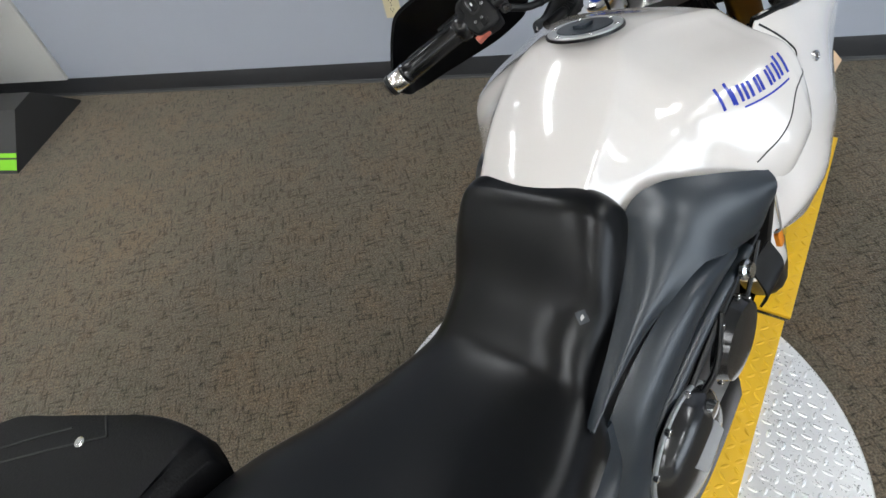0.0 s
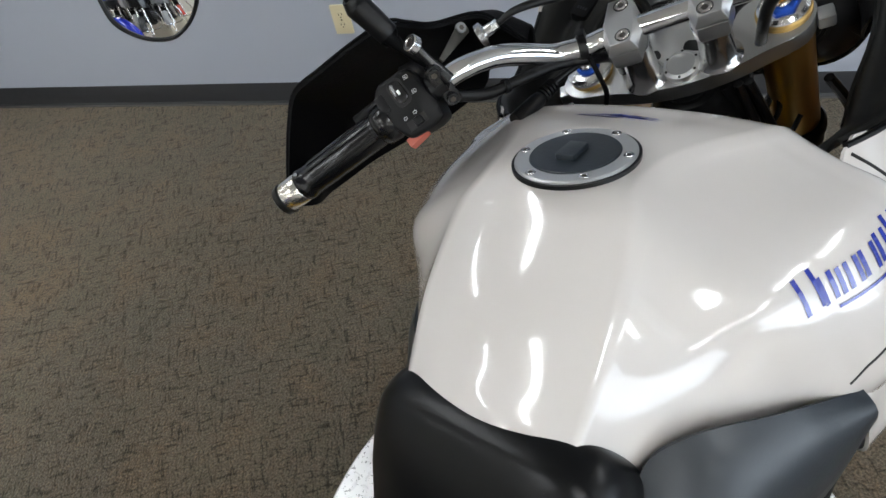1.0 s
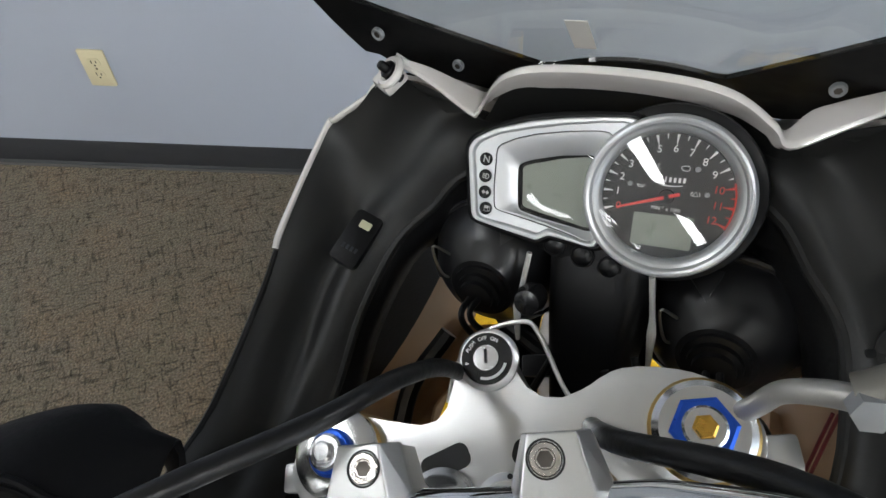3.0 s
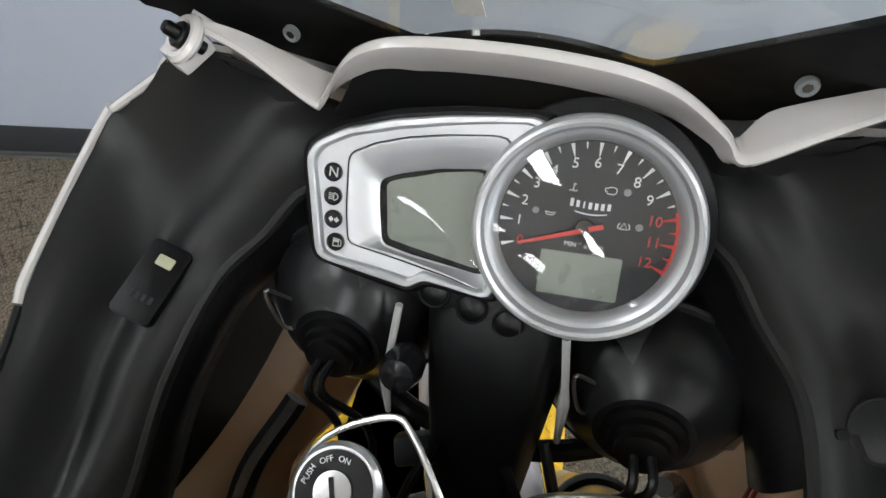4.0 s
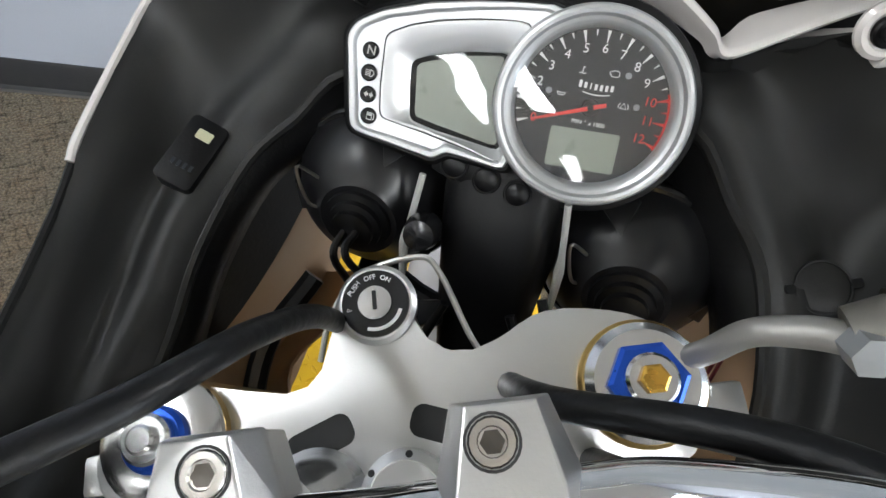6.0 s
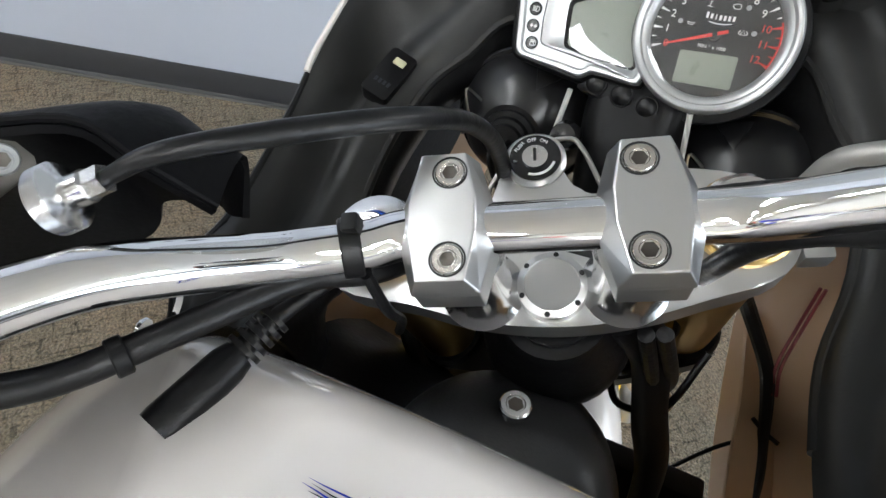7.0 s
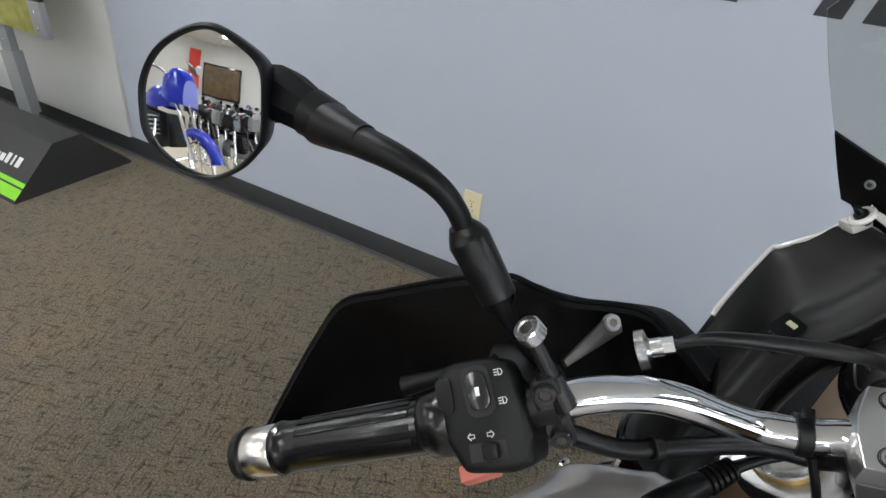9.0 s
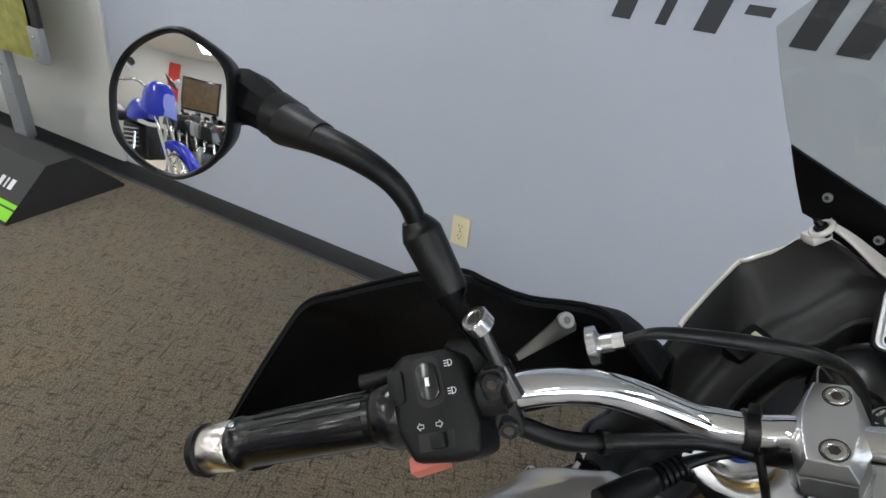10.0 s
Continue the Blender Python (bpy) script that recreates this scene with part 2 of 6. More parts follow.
def lathe(profile, n=32, bm=None, m=None):
    """Turned body about z: profile of (radius, height)."""
    bm = bm or bmesh.new()
    m = m or Matrix()
    rows = [[m @ Vector((max(r, 1e-5) * math.cos(a), max(r, 1e-5) * math.sin(a), z)) for a in np.linspace(0, 2 * math.pi, n, endpoint=False)] for r, z in profile]
    vs = grid(bm, rows, close_v=True)
    bm.faces.new(vs[0]), bm.faces.new(vs[-1][::-1])
    return bm


def prism(outline, depth, bevel=0.0, bm=None, m=None, segs=2):
    """A plate: outline in x, y, from z = 0 to depth, with rounded edges."""
    b2 = bmesh.new()
    bot = [b2.verts.new((x, y, 0)) for x, y in outline]
    top = [b2.verts.new((x, y, depth)) for x, y in outline]
    k = len(bot)
    b2.faces.new(bot[::-1]), b2.faces.new(top)
    for i in range(k):
        b2.faces.new((bot[i], bot[(i + 1) % k], top[(i + 1) % k], top[i]))
    if bevel:
        bmesh.ops.bevel(b2, geom=list(b2.edges), offset=bevel, segments=segs, affect="EDGES", profile=0.6, clamp_overlap=True)
    return merge(b2, bm, m)


def merge(b2, bm, m):
    if m is not None:
        b2.transform(m)
    if bm is None:
        return b2
    tmp = bpy.data.meshes.new("tmp")
    b2.to_mesh(tmp)
    b2.free()
    bm.from_mesh(tmp)
    bpy.data.meshes.remove(tmp)
    return bm


def box(sx, sy, sz, bevel=0.0, bm=None, m=None, segs=2):
    """A block centred on its origin."""
    o = [(-sx / 2, -sy / 2), (sx / 2, -sy / 2), (sx / 2, sy / 2), (-sx / 2, sy / 2)]
    mm = (m if m is not None else Matrix()) @ pose(0, 0, -sz / 2)
    return prism(o, sz, bevel, bm, mm, segs)


def rounded(sx, sy, r, n=5):
    """Outline of a rectangle with round corners."""
    out = []
    for cx, cy, a0 in ((sx / 2 - r, sy / 2 - r, 0), (-sx / 2 + r, sy / 2 - r, 90), (-sx / 2 + r, -sy / 2 + r, 180), (sx / 2 - r, -sy / 2 + r, 270)):
        for k in range(n):
            a = radians(a0 + 90 * k / (n - 1))
            out.append((cx + r * math.cos(a), cy + r * math.sin(a)))
    return out


def circle(r, n=32, cx=0, cy=0):
    return [(cx + r * math.cos(a), cy + r * math.sin(a)) for a in np.linspace(0, 2 * math.pi, n, endpoint=False)]


def ring(ro, ri, h, n=48, bm=None, m=None, bevel=0.0):
    b = min(bevel, (ro - ri) / 3, h / 3)
    prof = [(ri, b), (ri + b, 0), (ro - b, 0), (ro, b), (ro, h - b), (ro - b, h), (ri + b, h), (ri, h - b)]
    bm = bm or bmesh.new()
    m = m or Matrix()
    rows = [[m @ Vector((r * math.cos(a), r * math.sin(a), z)) for a in np.linspace(0, 2 * math.pi, n, endpoint=False)] for r, z in prof]
    grid(bm, rows, close_u=True, close_v=True)
    return bm


def shell(rows, thick, close_v=False):
    """A skin with real thickness (rows of points, thickened along its normals)."""
    bm = bmesh.new()
    grid(bm, rows, close_v=close_v)
    bmesh.ops.recalc_face_normals(bm, faces=bm.faces)
    bmesh.ops.solidify(bm, geom=list(bm.faces), thickness=thick)
    return bm


def writing(text, size, material, parent, m, name="lettering", shear=0.0, depth=0.0002, align="CENTER"):
    cu = bpy.data.curves.new(name, "FONT")
    cu.body, cu.size, cu.align_x, cu.align_y, cu.shear, cu.extrude = text, size, align, "CENTER", shear, depth
    cu.resolution_u = 3
    tmp = new("tmp", cu)
    me = bpy.data.meshes.new_from_object(tmp.evaluated_get(bpy.context.evaluated_depsgraph_get()))
    bpy.data.objects.remove(tmp)
    me.materials.clear()
    me.materials.append(material)
    ob = new(name, me)
    ob.parent = parent
    ob.matrix_basis = m
    return ob


def bolt(parent, m, r=0.006, h=0.006, material=None, name="bolt", socket=True):
    """A socket-head bolt, its head rising along z from the seat."""
    prof = [(r * 0.2, 0), (r * 0.93, 0), (r, 0.0006), (r, h - 0.001), (r * 0.9, h)]
    if socket:
        prof += [(r * 0.62, h), (r * 0.56, h - r * 0.08), (r * 0.05, h - r * 0.1)]
        part(name + "_socket", lathe([(r * 0.02, h - r * 0.12), (r * 0.52, h - r * 0.12), (r * 0.5, h - r * 0.05), (r * 0.34, h - r * 0.055), (r * 0.02, h - r * 0.09)], 6), SOCKET, parent, m=m, sharp=20)
    else:
        prof += [(r * 0.5, h * 1.15), (r * 0.05, h * 1.2)]
    return part(name, lathe(prof, 18), material or ALUB, parent, m=m, sharp=25)


def aim(p, q, roll=0):
    """A pose at p whose z points to q."""
    d = (Vector(q) - Vector(p)).normalized()
    return Matrix.Translation(p) @ d.to_track_quat("Z", "Y").to_matrix().to_4x4() @ pose(0, 0, 0, 0, 0, roll)
# ---- the showroom ----
NORTH = 3.2
XW, XE, YS = -5.5, 5.5, -6.5


def structure(name, bm, material, label, parent=None, **kw):
    return tagged(part(name, bm, material, parent, **kw), label, name.split("_")[0], kind="structure")


structure("floor", box(XE - XW, NORTH + 0.7, 0.1, m=pose(0, (NORTH - 0.7) / 2, -0.05)), CARPET, "brown-grey flecked loop-pile carpet floor")
structure("floor_aisle", box(XE - XW, -0.7 - YS, 0.1, m=pose(0, (YS - 0.7) / 2, -0.05)), TILE, "beige polished tile floor of the aisle")
structure("wall_north", box(XE - XW, 0.15, CEIL, m=pose(0, NORTH + 0.075, CEIL / 2)), WALLP, "smooth pale blue-grey painted wall")
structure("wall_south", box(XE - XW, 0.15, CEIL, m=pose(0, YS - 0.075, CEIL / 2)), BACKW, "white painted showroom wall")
structure("wall_west", box(0.15, NORTH - YS + 0.3, CEIL, m=pose(XW - 0.075, (NORTH + YS) / 2, CEIL / 2)), WHITEP, "white painted showroom wall")
WY0, WY1, WZ0, WZ1 = -4.6, 1.6, 0.7, 2.6           # the shop window in the east wall
for k, (y0, y1, z0, z1) in enumerate(((YS - 0.15, WY0, 0, CEIL), (WY1, NORTH + 0.15, 0, CEIL), (WY0, WY1, 0, WZ0), (WY0, WY1, WZ1, CEIL))):
    structure("wall_east_" + ("south", "north", "sill", "head")[k], box(0.15, y1 - y0, z1 - z0, m=pose(XE + 0.075, (y0 + y1) / 2, (z0 + z1) / 2)), WALLP, "pale blue-grey painted wall beside the shop window")
win = structure("window_1", box(0.06, WY1 - WY0, 0.05, m=pose(XE + 0.07, (WY0 + WY1) / 2, WZ0 + 0.025)), WHITEP, "wide shop window in white frames")
part("window_frame", box(0.06, WY1 - WY0, 0.05, m=pose(XE + 0.07, (WY0 + WY1) / 2, WZ1 - 0.025)), WHITEP, win)
for k in range(5):
    part("window_frame", box(0.06, 0.06, WZ1 - WZ0 - 0.1, m=pose(XE + 0.07, WY0 + 0.03 + k * (WY1 - WY0 - 0.06) / 4, (WZ0 + WZ1) / 2)), WHITEP, win)
structure("backdrop", box(0.02, 14, 8, m=pose(XE + 3.0, (WY0 + WY1) / 2, 2.0)), glow("daylight", (0.80, 0.90, 1.0), 2.2), "plain bright daylight outside the window")
structure("ceiling", box(XE - XW + 0.3, NORTH - YS + 0.3, 0.1, m=pose(0, (NORTH + YS) / 2, CEIL + 0.05)), CEILM, "off-white tiled ceiling")

# baseboard: a vinyl strip with a rounded top and a small toe at the carpet
bm = bmesh.new()
prof = [(0, 0), (-0.012, 0), (-0.011, 0.006), (-0.005, 0.014), (-0.004, 0.098), (-0.002, 0.102), (0, 0.102)]
grid(bm, [[(x, NORTH - 0.001 + y, z) for y, z in prof] for x in (XW, -1.87, 0.6, XE)])
structure("baseboard", bm, VINYL, "black vinyl baseboard strip along the wall")
bm = bmesh.new()
tube([(XW, NORTH - 0.016, 0.003), (XE, NORTH - 0.016, 0.003)], 0.004, 6, 0, bm)
structure("trim", bm, mat("carpet_edge", (0.09, 0.085, 0.08), 0.9), "dark edge where the carpet meets the wall")

# a white panel fixed to the wall
o = [(-3.4, 0.0), (0.0, 0.0), (0.085, 1.9), (-3.4, 1.9)]
structure("trim_panel", prism(o, 0.02, 0.006, m=pose(-1.885, NORTH, 0.103, 90)), mat("panel_white", (0.60, 0.60, 0.58), 0.5, var=0.04, scale=2), "large white panel fixed to the wall")

# ceiling lamps
lamp = thing("ceiling_light", pose(0, 0, 0), "white fluorescent ceiling light with a glowing diffuser", "light", group="ceiling lights")
part("frame", ring(0.1, 0.092, 0.03, 4, m=Matrix.Diagonal((9.2, 2.2, 1, 1)) @ pose(0, 0, 0, 0, 0, 45)), WHITEP, lamp, flat=True)
part("diffuser", box(1.19, 0.27, 0.012, 0.004, m=pose(0, 0, 0.01)), LAMPM, lamp)
spots = [(x, y) for x in (-3.6, -1.2, 1.2, 3.6) for y in (-5.0, -2.6, -0.2)] + [(-3.6, 2.2), (-1.2, 2.2), (3.6, 2.2)]
lamp.matrix_basis = pose(*spots[0], CEIL - 0.032, 0, 0, 90)
for x, y in spots[1:]:
    copy_thing(lamp, pose(x, y, CEIL - 0.032, 0, 0, 90))

# electrical outlet on the north wall
out = thing("wall_outlet", pose(0.035, NORTH - 0.0005, 0.3755, 90), "ivory plastic duplex wall outlet", "outlet")
part("plate", prism(rounded(0.07, 0.1145, 0.004), 0.006, 0.002), IVORY, out)
for dy in (-0.0195, 0.0195):
    face = part("socket", prism([(0.0165 * math.cos(a), max(-0.0135, min(0.0135, 0.0175 * math.sin(a)))) for a in np.linspace(0, 6.283, 24, endpoint=False)], 0.002, m=pose(0, dy, 0.006)), IVORY, out)
    for sx, h in ((-0.0062, 0.0095), (0.0062, 0.0075)):
        part("slot", box(0.002, h, 0.001, m=pose(sx, 0.003 + dy, 0.0082)), DARKSLOT, face)
    part("slot", prism(circle(0.0024, 10), 0.001, m=pose(0, -0.008 + dy, 0.0078)), DARKSLOT, face)
bolt(out, pose(0, 0, 0.006), 0.0032, 0.0012, ALUB, "screw", False)

# large dark lettering on the wall, kept as plain slanted bars
sign = thing("wall_lettering", pose(0, NORTH - 0.001, 1.165, 90), "large dark slanted lettering bars on the wall", "lettering")
for i, (x, w, z0, z1) in enumerate(((0.42, 0.05, 0, 0.15), (0.525, 0.028, 0, 0.15), (0.635, 0.055, 0, 0.15), (0.73, 0.06, 0.055, 0.078), (0.86, 0.06, 0, 0.15), (0.965, 0.07, 0, 0.15), (1.075, 0.07, 0, 0.15), (1.18, 0.06, 0.055, 0.078), (1.29, 0.06, 0, 0.15), (1.40, 0.06, 0, 0.15), (1.51, 0.06, 0, 0.15), (1.62, 0.06, 0, 0.15))):
    k = 0.22
    part("bar", prism([(x - w / 2 + k * z0, z0), (x + w / 2 + k * z0, z0), (x + w / 2 + k * z1, z1), (x - w / 2 + k * z1, z1)], 0.001), TEXTD, sign)

# display stand: folded dark base, grey post and a framed picture
stand = thing("display_stand", pose(-1.84, 0, 0), "dark folded-steel display stand with lime stripes and grey post", "display stand")
prof = [(2.565, 0.0), (2.57, 0.012), (2.79, 0.212), (2.92, 0.218), (3.13, 0.012), (3.13, 0.0)]
bm = bmesh.new()
vs = grid(bm, [[(x, y, z) for y, z in prof] for x in (-1.5, 0.0)])
bm.faces.new(vs[0]), bm.faces.new(vs[1][::-1])
part("base", bm, STANDM, stand, flat=True)
slope = pose(0, 2.57, 0.012, 42.3)          # lies on the base's front slope
part("stripe", box(1.5, 0.052, 0.001, m=slope @ pose(-0.75, 0.030, 0.0012)), GREENL, stand, "lime green stripe")
part("stripe", box(1.5, 0.022, 0.001, m=slope @ pose(-0.75, 0.076, 0.0012)), GREENL, stand, "thin lime green stripe")
for i in range(8):
    w = (0.022, 0.03, 0.03, 0.03, 0.03, 0.026, 0.012, 0.03)[i]
    hgt = (0.05, 0.036, 0.036, 0.036, 0.036, 0.05, 0.05, 0.05)[i]
    part("lettering_bar", box(w, hgt, 0.001, m=slope @ pose(-0.40 + i * 0.04, 0.135 + hgt / 2, 0.0012)), PRINT, stand)
post = part("post", box(0.055, 0.04, 0.62, 0.003, m=pose(-0.44, 2.95, 0.49, 0, 0, 12)), GREYM, stand, "grey square steel post")
part("foot", box(0.075, 0.055, 0.3, 0.004, m=pose(-0.44, 2.95, 0.35, 0, 0, 12)), GREYM, stand)
for z in (0.42, 0.56):
    bolt(post, pose(-0.42, 2.922, z, 90), 0.006, 0.004)
part("picture", box(1.1, 0.012, 0.9, m=pose(-0.65, 2.93, 1.08)), GRASSM, stand, "printed picture of green-gold grass")
part("edge", box(0.075, 0.022, 0.9, 0.003, m=pose(-0.085, 2.935, 1.08)), mat("dark_frame", (0.02, 0.02, 0.02), 0.4), stand)
cr = part("corner_bracket", box(0.08, 0.03, 0.15, 0.003, m=pose(-0.085, 2.93, 0.70)), GREYM, stand, "grey steel corner bracket")
for z in (0.665, 0.735):
    bolt(cr, pose(-0.085, 2.914, z, 90), 0.006, 0.004)

# turntable: round tread-plate disc with a yellow wheel track over it
DISC, DR = (0.925, 1.48), 0.595
TRK = pose(1.406, 1.891, 0, 0, 0, -20.3)     # x across, y along, origin on the right edge at the joint


def lug():
    """One raised lozenge of tread plate."""
    b = bmesh.new()
    a, w, h = 0.0125, 0.0042, 0.0016
    base = [b.verts.new(p) for p in ((-a, 0, 0), (-a * 0.4, -w, 0), (a * 0.4, -w, 0), (a, 0, 0), (a * 0.4, w, 0), (-a * 0.4, w, 0))]
    top = [b.verts.new(p) for p in ((-a * 0.72, 0, h), (-a * 0.35, -w * 0.45, h), (a * 0.35, -w * 0.45, h), (a * 0.72, 0, h), (a * 0.35, w * 0.45, h), (-a * 0.35, w * 0.45, h))]
    b.faces.new(top)
    for i in range(6):
        b.faces.new((base[i], base[(i + 1) % 6], top[(i + 1) % 6], top[i]))
    me = bpy.data.meshes.new("lug")
    b.to_mesh(me)
    b.free()
    return me


LUG = lug()


def tread(name, material, parent, spots_, z, turn):
    """Raised lozenges in the alternating tread-plate pattern."""
    b = bmesh.new()
    for x, y, a in spots_:
        n = len(b.verts)
        b.from_mesh(LUG)
        b.verts.ensure_lookup_table()
        mm = pose(x, y, z, 0, 0, a + turn)
        for v in b.verts[n:]:
            v.co = mm @ v.co
    ob = part(name, b, material, parent, flat=True)
    return tagged(ob, kind="stuff")


tt = thing("turntable", pose(DISC[0], DISC[1], 0), "round diamond tread-plate motorcycle turntable on the carpet", "turntable")
part("disc", lathe([(0.02, 0.0), (DR - 0.004, 0.0), (DR, 0.004), (DR, 0.062), (DR - 0.006, 0.07), (0.02, 0.07)], 96), STEELP, tt, "bright aluminium tread plate")
pts = []
p = 0.028
for i in range(-21, 22):
    for j in range(-21, 22):
        x, y = i * p, j * p
        if math.hypot(x, y) < DR - 0.02:
            pts.append((x, y, 45 if (i + j) % 2 else -45))
tread("tread", STEELP, tt, pts, 0.07, 20)
trk = thing("wheel_track", TRK, "yellow painted tread-plate wheel track under the motorcycle", "wheel track")
TW = 0.53
for name, y0, y1, x0, x1 in (("front_rail", 0.008, 0.79, -0.55, -0.475), ("front_rail", 0.008, 0.79, -0.085, 0.012), ("rear_plate", -2.2, -0.008, -TW, 0.0)):
    pl = part(name, box(x1 - x0, y1 - y0, 0.012, 0.002, m=pose((x0 + x1) / 2, (y0 + y1) / 2, 0.079)), YELLOW, trk)
    pts = []
    p = 0.026
    for i in range(int((x1 - x0) / p)):
        for j in range(int((min(y1, 1.1) - max(y0, -0.9)) / p)):
            pts.append((-p * (i + 0.6) + x1, max(y0, -0.9) + p * (j + 0.6), 45 if (i + j) % 2 else -45))
    tread("tread", YELLOW, pl, pts, 0.085, 0)
part("channel", box(0.39, 0.78, 0.012, 0.002, m=pose(-0.28, 0.40, 0.066)), STANDM, trk, "dark channel between the rails")
part("support", box(TW - 0.08, 2.94, 0.07, m=pose(-TW / 2, -0.71, 0.037)), DARKSLOT, trk)
# ---- the motorcycle ----
BIKE = pose(1.193, 1.728, 0.0825, 0, -15.0, -26.5)      # x right, y ahead, z up from the tyres' line; it leans on its stand
bike = thing("motorcycle", BIKE, "white adventure touring motorcycle with black seat, leaning on its stand", "motorcycle")
S = pose(0, 0.037, 1.012, 23) @ pose(0, 0, 0, 0, 0, 22.5)  # steered parts: z is the steering axis, origin on the top yoke
XC = 0.0


def interp(rows, n):
    """Smooth stations through rows of numbers, n for each gap."""
    k = len(rows)
    out = []
    a = np.array(rows, float)
    for i in range(k - 1):
        p0, p1, p2, p3 = a[max(i - 1, 0)], a[i], a[i + 1], a[min(i + 2, k - 1)]
        for j in range(n):
            t = j / n
            out.append(0.5 * (2 * p1 + (p2 - p0) * t + (2 * p0 - 5 * p1 + 4 * p2 - p3) * t * t + (3 * p1 - p0 - 3 * p2 + p3) * t ** 3))
    out.append(a[-1])
    return out


def body(stations, m=40, gap=6, ends=True, left=1.0):
    """A lofted body: stations (y, half width, bottom, top, side power, top power), round over the top."""
    bm = bmesh.new()
    rows = []
    for y, w, zb, zt, pn, pm in interp(stations, gap):
        row = []
        for a in np.linspace(0, math.pi, m):
            c, s = math.cos(a), math.sin(a)
            row.append((math.copysign(abs(c) ** (2 / pn), c) * w * (left if c < 0 else 1.0), y, zb + (zt - zb) * abs(s) ** (2 / pm)))
        rows.append(row)
    vs = grid(bm, rows)
    if ends:
        bm.faces.new(vs[0]), bm.faces.new(vs[-1][::-1])
    return bm


# tank
# each station: y, top, crease x, crease drop, flank x, flank z, widest x, its z, bottom
TANK = [(-0.44, 0.915, 0.078, 0.030, 0.100, 0.850, 0.106, 0.80, 0.76), (-0.41, 0.962, 0.080, 0.022, 0.098, 0.885, 0.106, 0.82, 0.77), (-0.375, 0.990, 0.083, 0.018, 0.105, 0.912, 0.117, 0.84, 0.78),
        (-0.33, 1.022, 0.085, 0.016, 0.123, 0.942, 0.146, 0.86, 0.79), (-0.28, 1.050, 0.082, 0.014, 0.147, 0.968, 0.176, 0.875, 0.80), (-0.25, 1.066, 0.076, 0.013, 0.170, 0.983, 0.193, 0.88, 0.80),
        (-0.218, 1.0765, 0.066, 0.012, 0.185, 0.982, 0.221, 0.88, 0.80), (-0.165, 1.070, 0.075, 0.012, 0.197, 0.980, 0.240, 0.88, 0.81), (-0.11, 1.052, 0.108, 0.010, 0.204, 0.970, 0.233, 0.88, 0.82),
        (-0.08, 1.040, 0.123, 0.012, 0.204, 0.967, 0.224, 0.88, 0.83), (-0.058, 1.005, 0.128, 0.012, 0.184, 0.944, 0.204, 0.87, 0.84), (-0.05, 0.950, 0.126, 0.012, 0.167, 0.902, 0.179, 0.86, 0.84)]


def even(path, n):
    """The same line in n points at even steps."""
    at = np.cumsum([0.0] + [(q - p).length for p, q in zip(path, path[1:])])
    return [Vector([np.interp(v, at, [p[k] for p in path]) for k in range(3)]) for v in np.linspace(0, at[-1], n)]


def tank_body(stations, left=1.12, gap=10):
    bm = bmesh.new()
    rows = []
    for y, zt, xc, dz, xm, zm, w, zl, zb in interp(stations, gap):
        k = 0.0040 * min(1.0, max(0.0, (y + 0.30) / 0.08)) * min(1.0, max(0.0, (-0.06 - y) / 0.04))      # hollow below the crease
        hollow = [(xc + (xm - xc) * u, y, zt - dz + (zm - zt + dz) * u - k * h) for u, h in ((0.45, 0.55), (0.14, 1.0))] if k > 0.0005 else []
        low = [(w * 0.96, y, zb), (w, y, zl), (xm, y, zm)]
        half = low + hollow + [(xc, y, zt - dz)]
        top_ = [(xc, y, zt - dz), (xc * 0.55, y, zt - dz * 0.28), (0, y, zt)]
        flank = even(smooth_path(half, 8), 26)[:-1]
        crown = smooth_path(top_ + [(-xc * 0.55, y, zt - dz * 0.28), (-xc, y, zt - dz)], 6)
        row = flank + crown + [Vector((-p.x, p.y, p.z)) for p in even(smooth_path(low + [(xc, y, zt - dz)], 8), 26)[-2::-1]]
        right = 1.0 + 0.09 * min(1.0, max(0.0, (y + 0.20) / 0.09))
        rows.append([Vector((p.x * (left if p.x < 0 else right), p.y, p.z)) for p in row])
    vs = grid(bm, rows)
    bm.faces.new(vs[0]), bm.faces.new(vs[-1][::-1])
    return bm


tank = part("fuel_tank", tank_body(TANK), WHITE, bike, "glossy white painted fuel tank", sharp=70)
CAP = pose(0.0112, -0.2095, 1.0770, -12)
cap = part("filler_cap", ring(0.0500, 0.036, 0.006, 64, bevel=0.0012), ALUP, bike, "silver filler cap ring with black centre", m=CAP)
part("seal", ring(0.0525, 0.0492, 0.0035, 64), RUBBER, cap)
part("lid", lathe([(0.001, 0), (0.0375, 0), (0.0380, 0.0055), (0.0365, 0.0072), (0.001, 0.0078)], 48), PANEL, cap)
part("key_flap", prism(rounded(0.017, 0.026, 0.002), 0.005, 0.0012, m=pose(0, -0.004, 0.0072)), PANEL, cap)
for i in range(6):
    a = radians(60 * i + 8)
    bolt(cap, pose(0.0442 * math.cos(a), 0.0442 * math.sin(a), 0.006), 0.0042, 0.0012, ALUB, "screw")

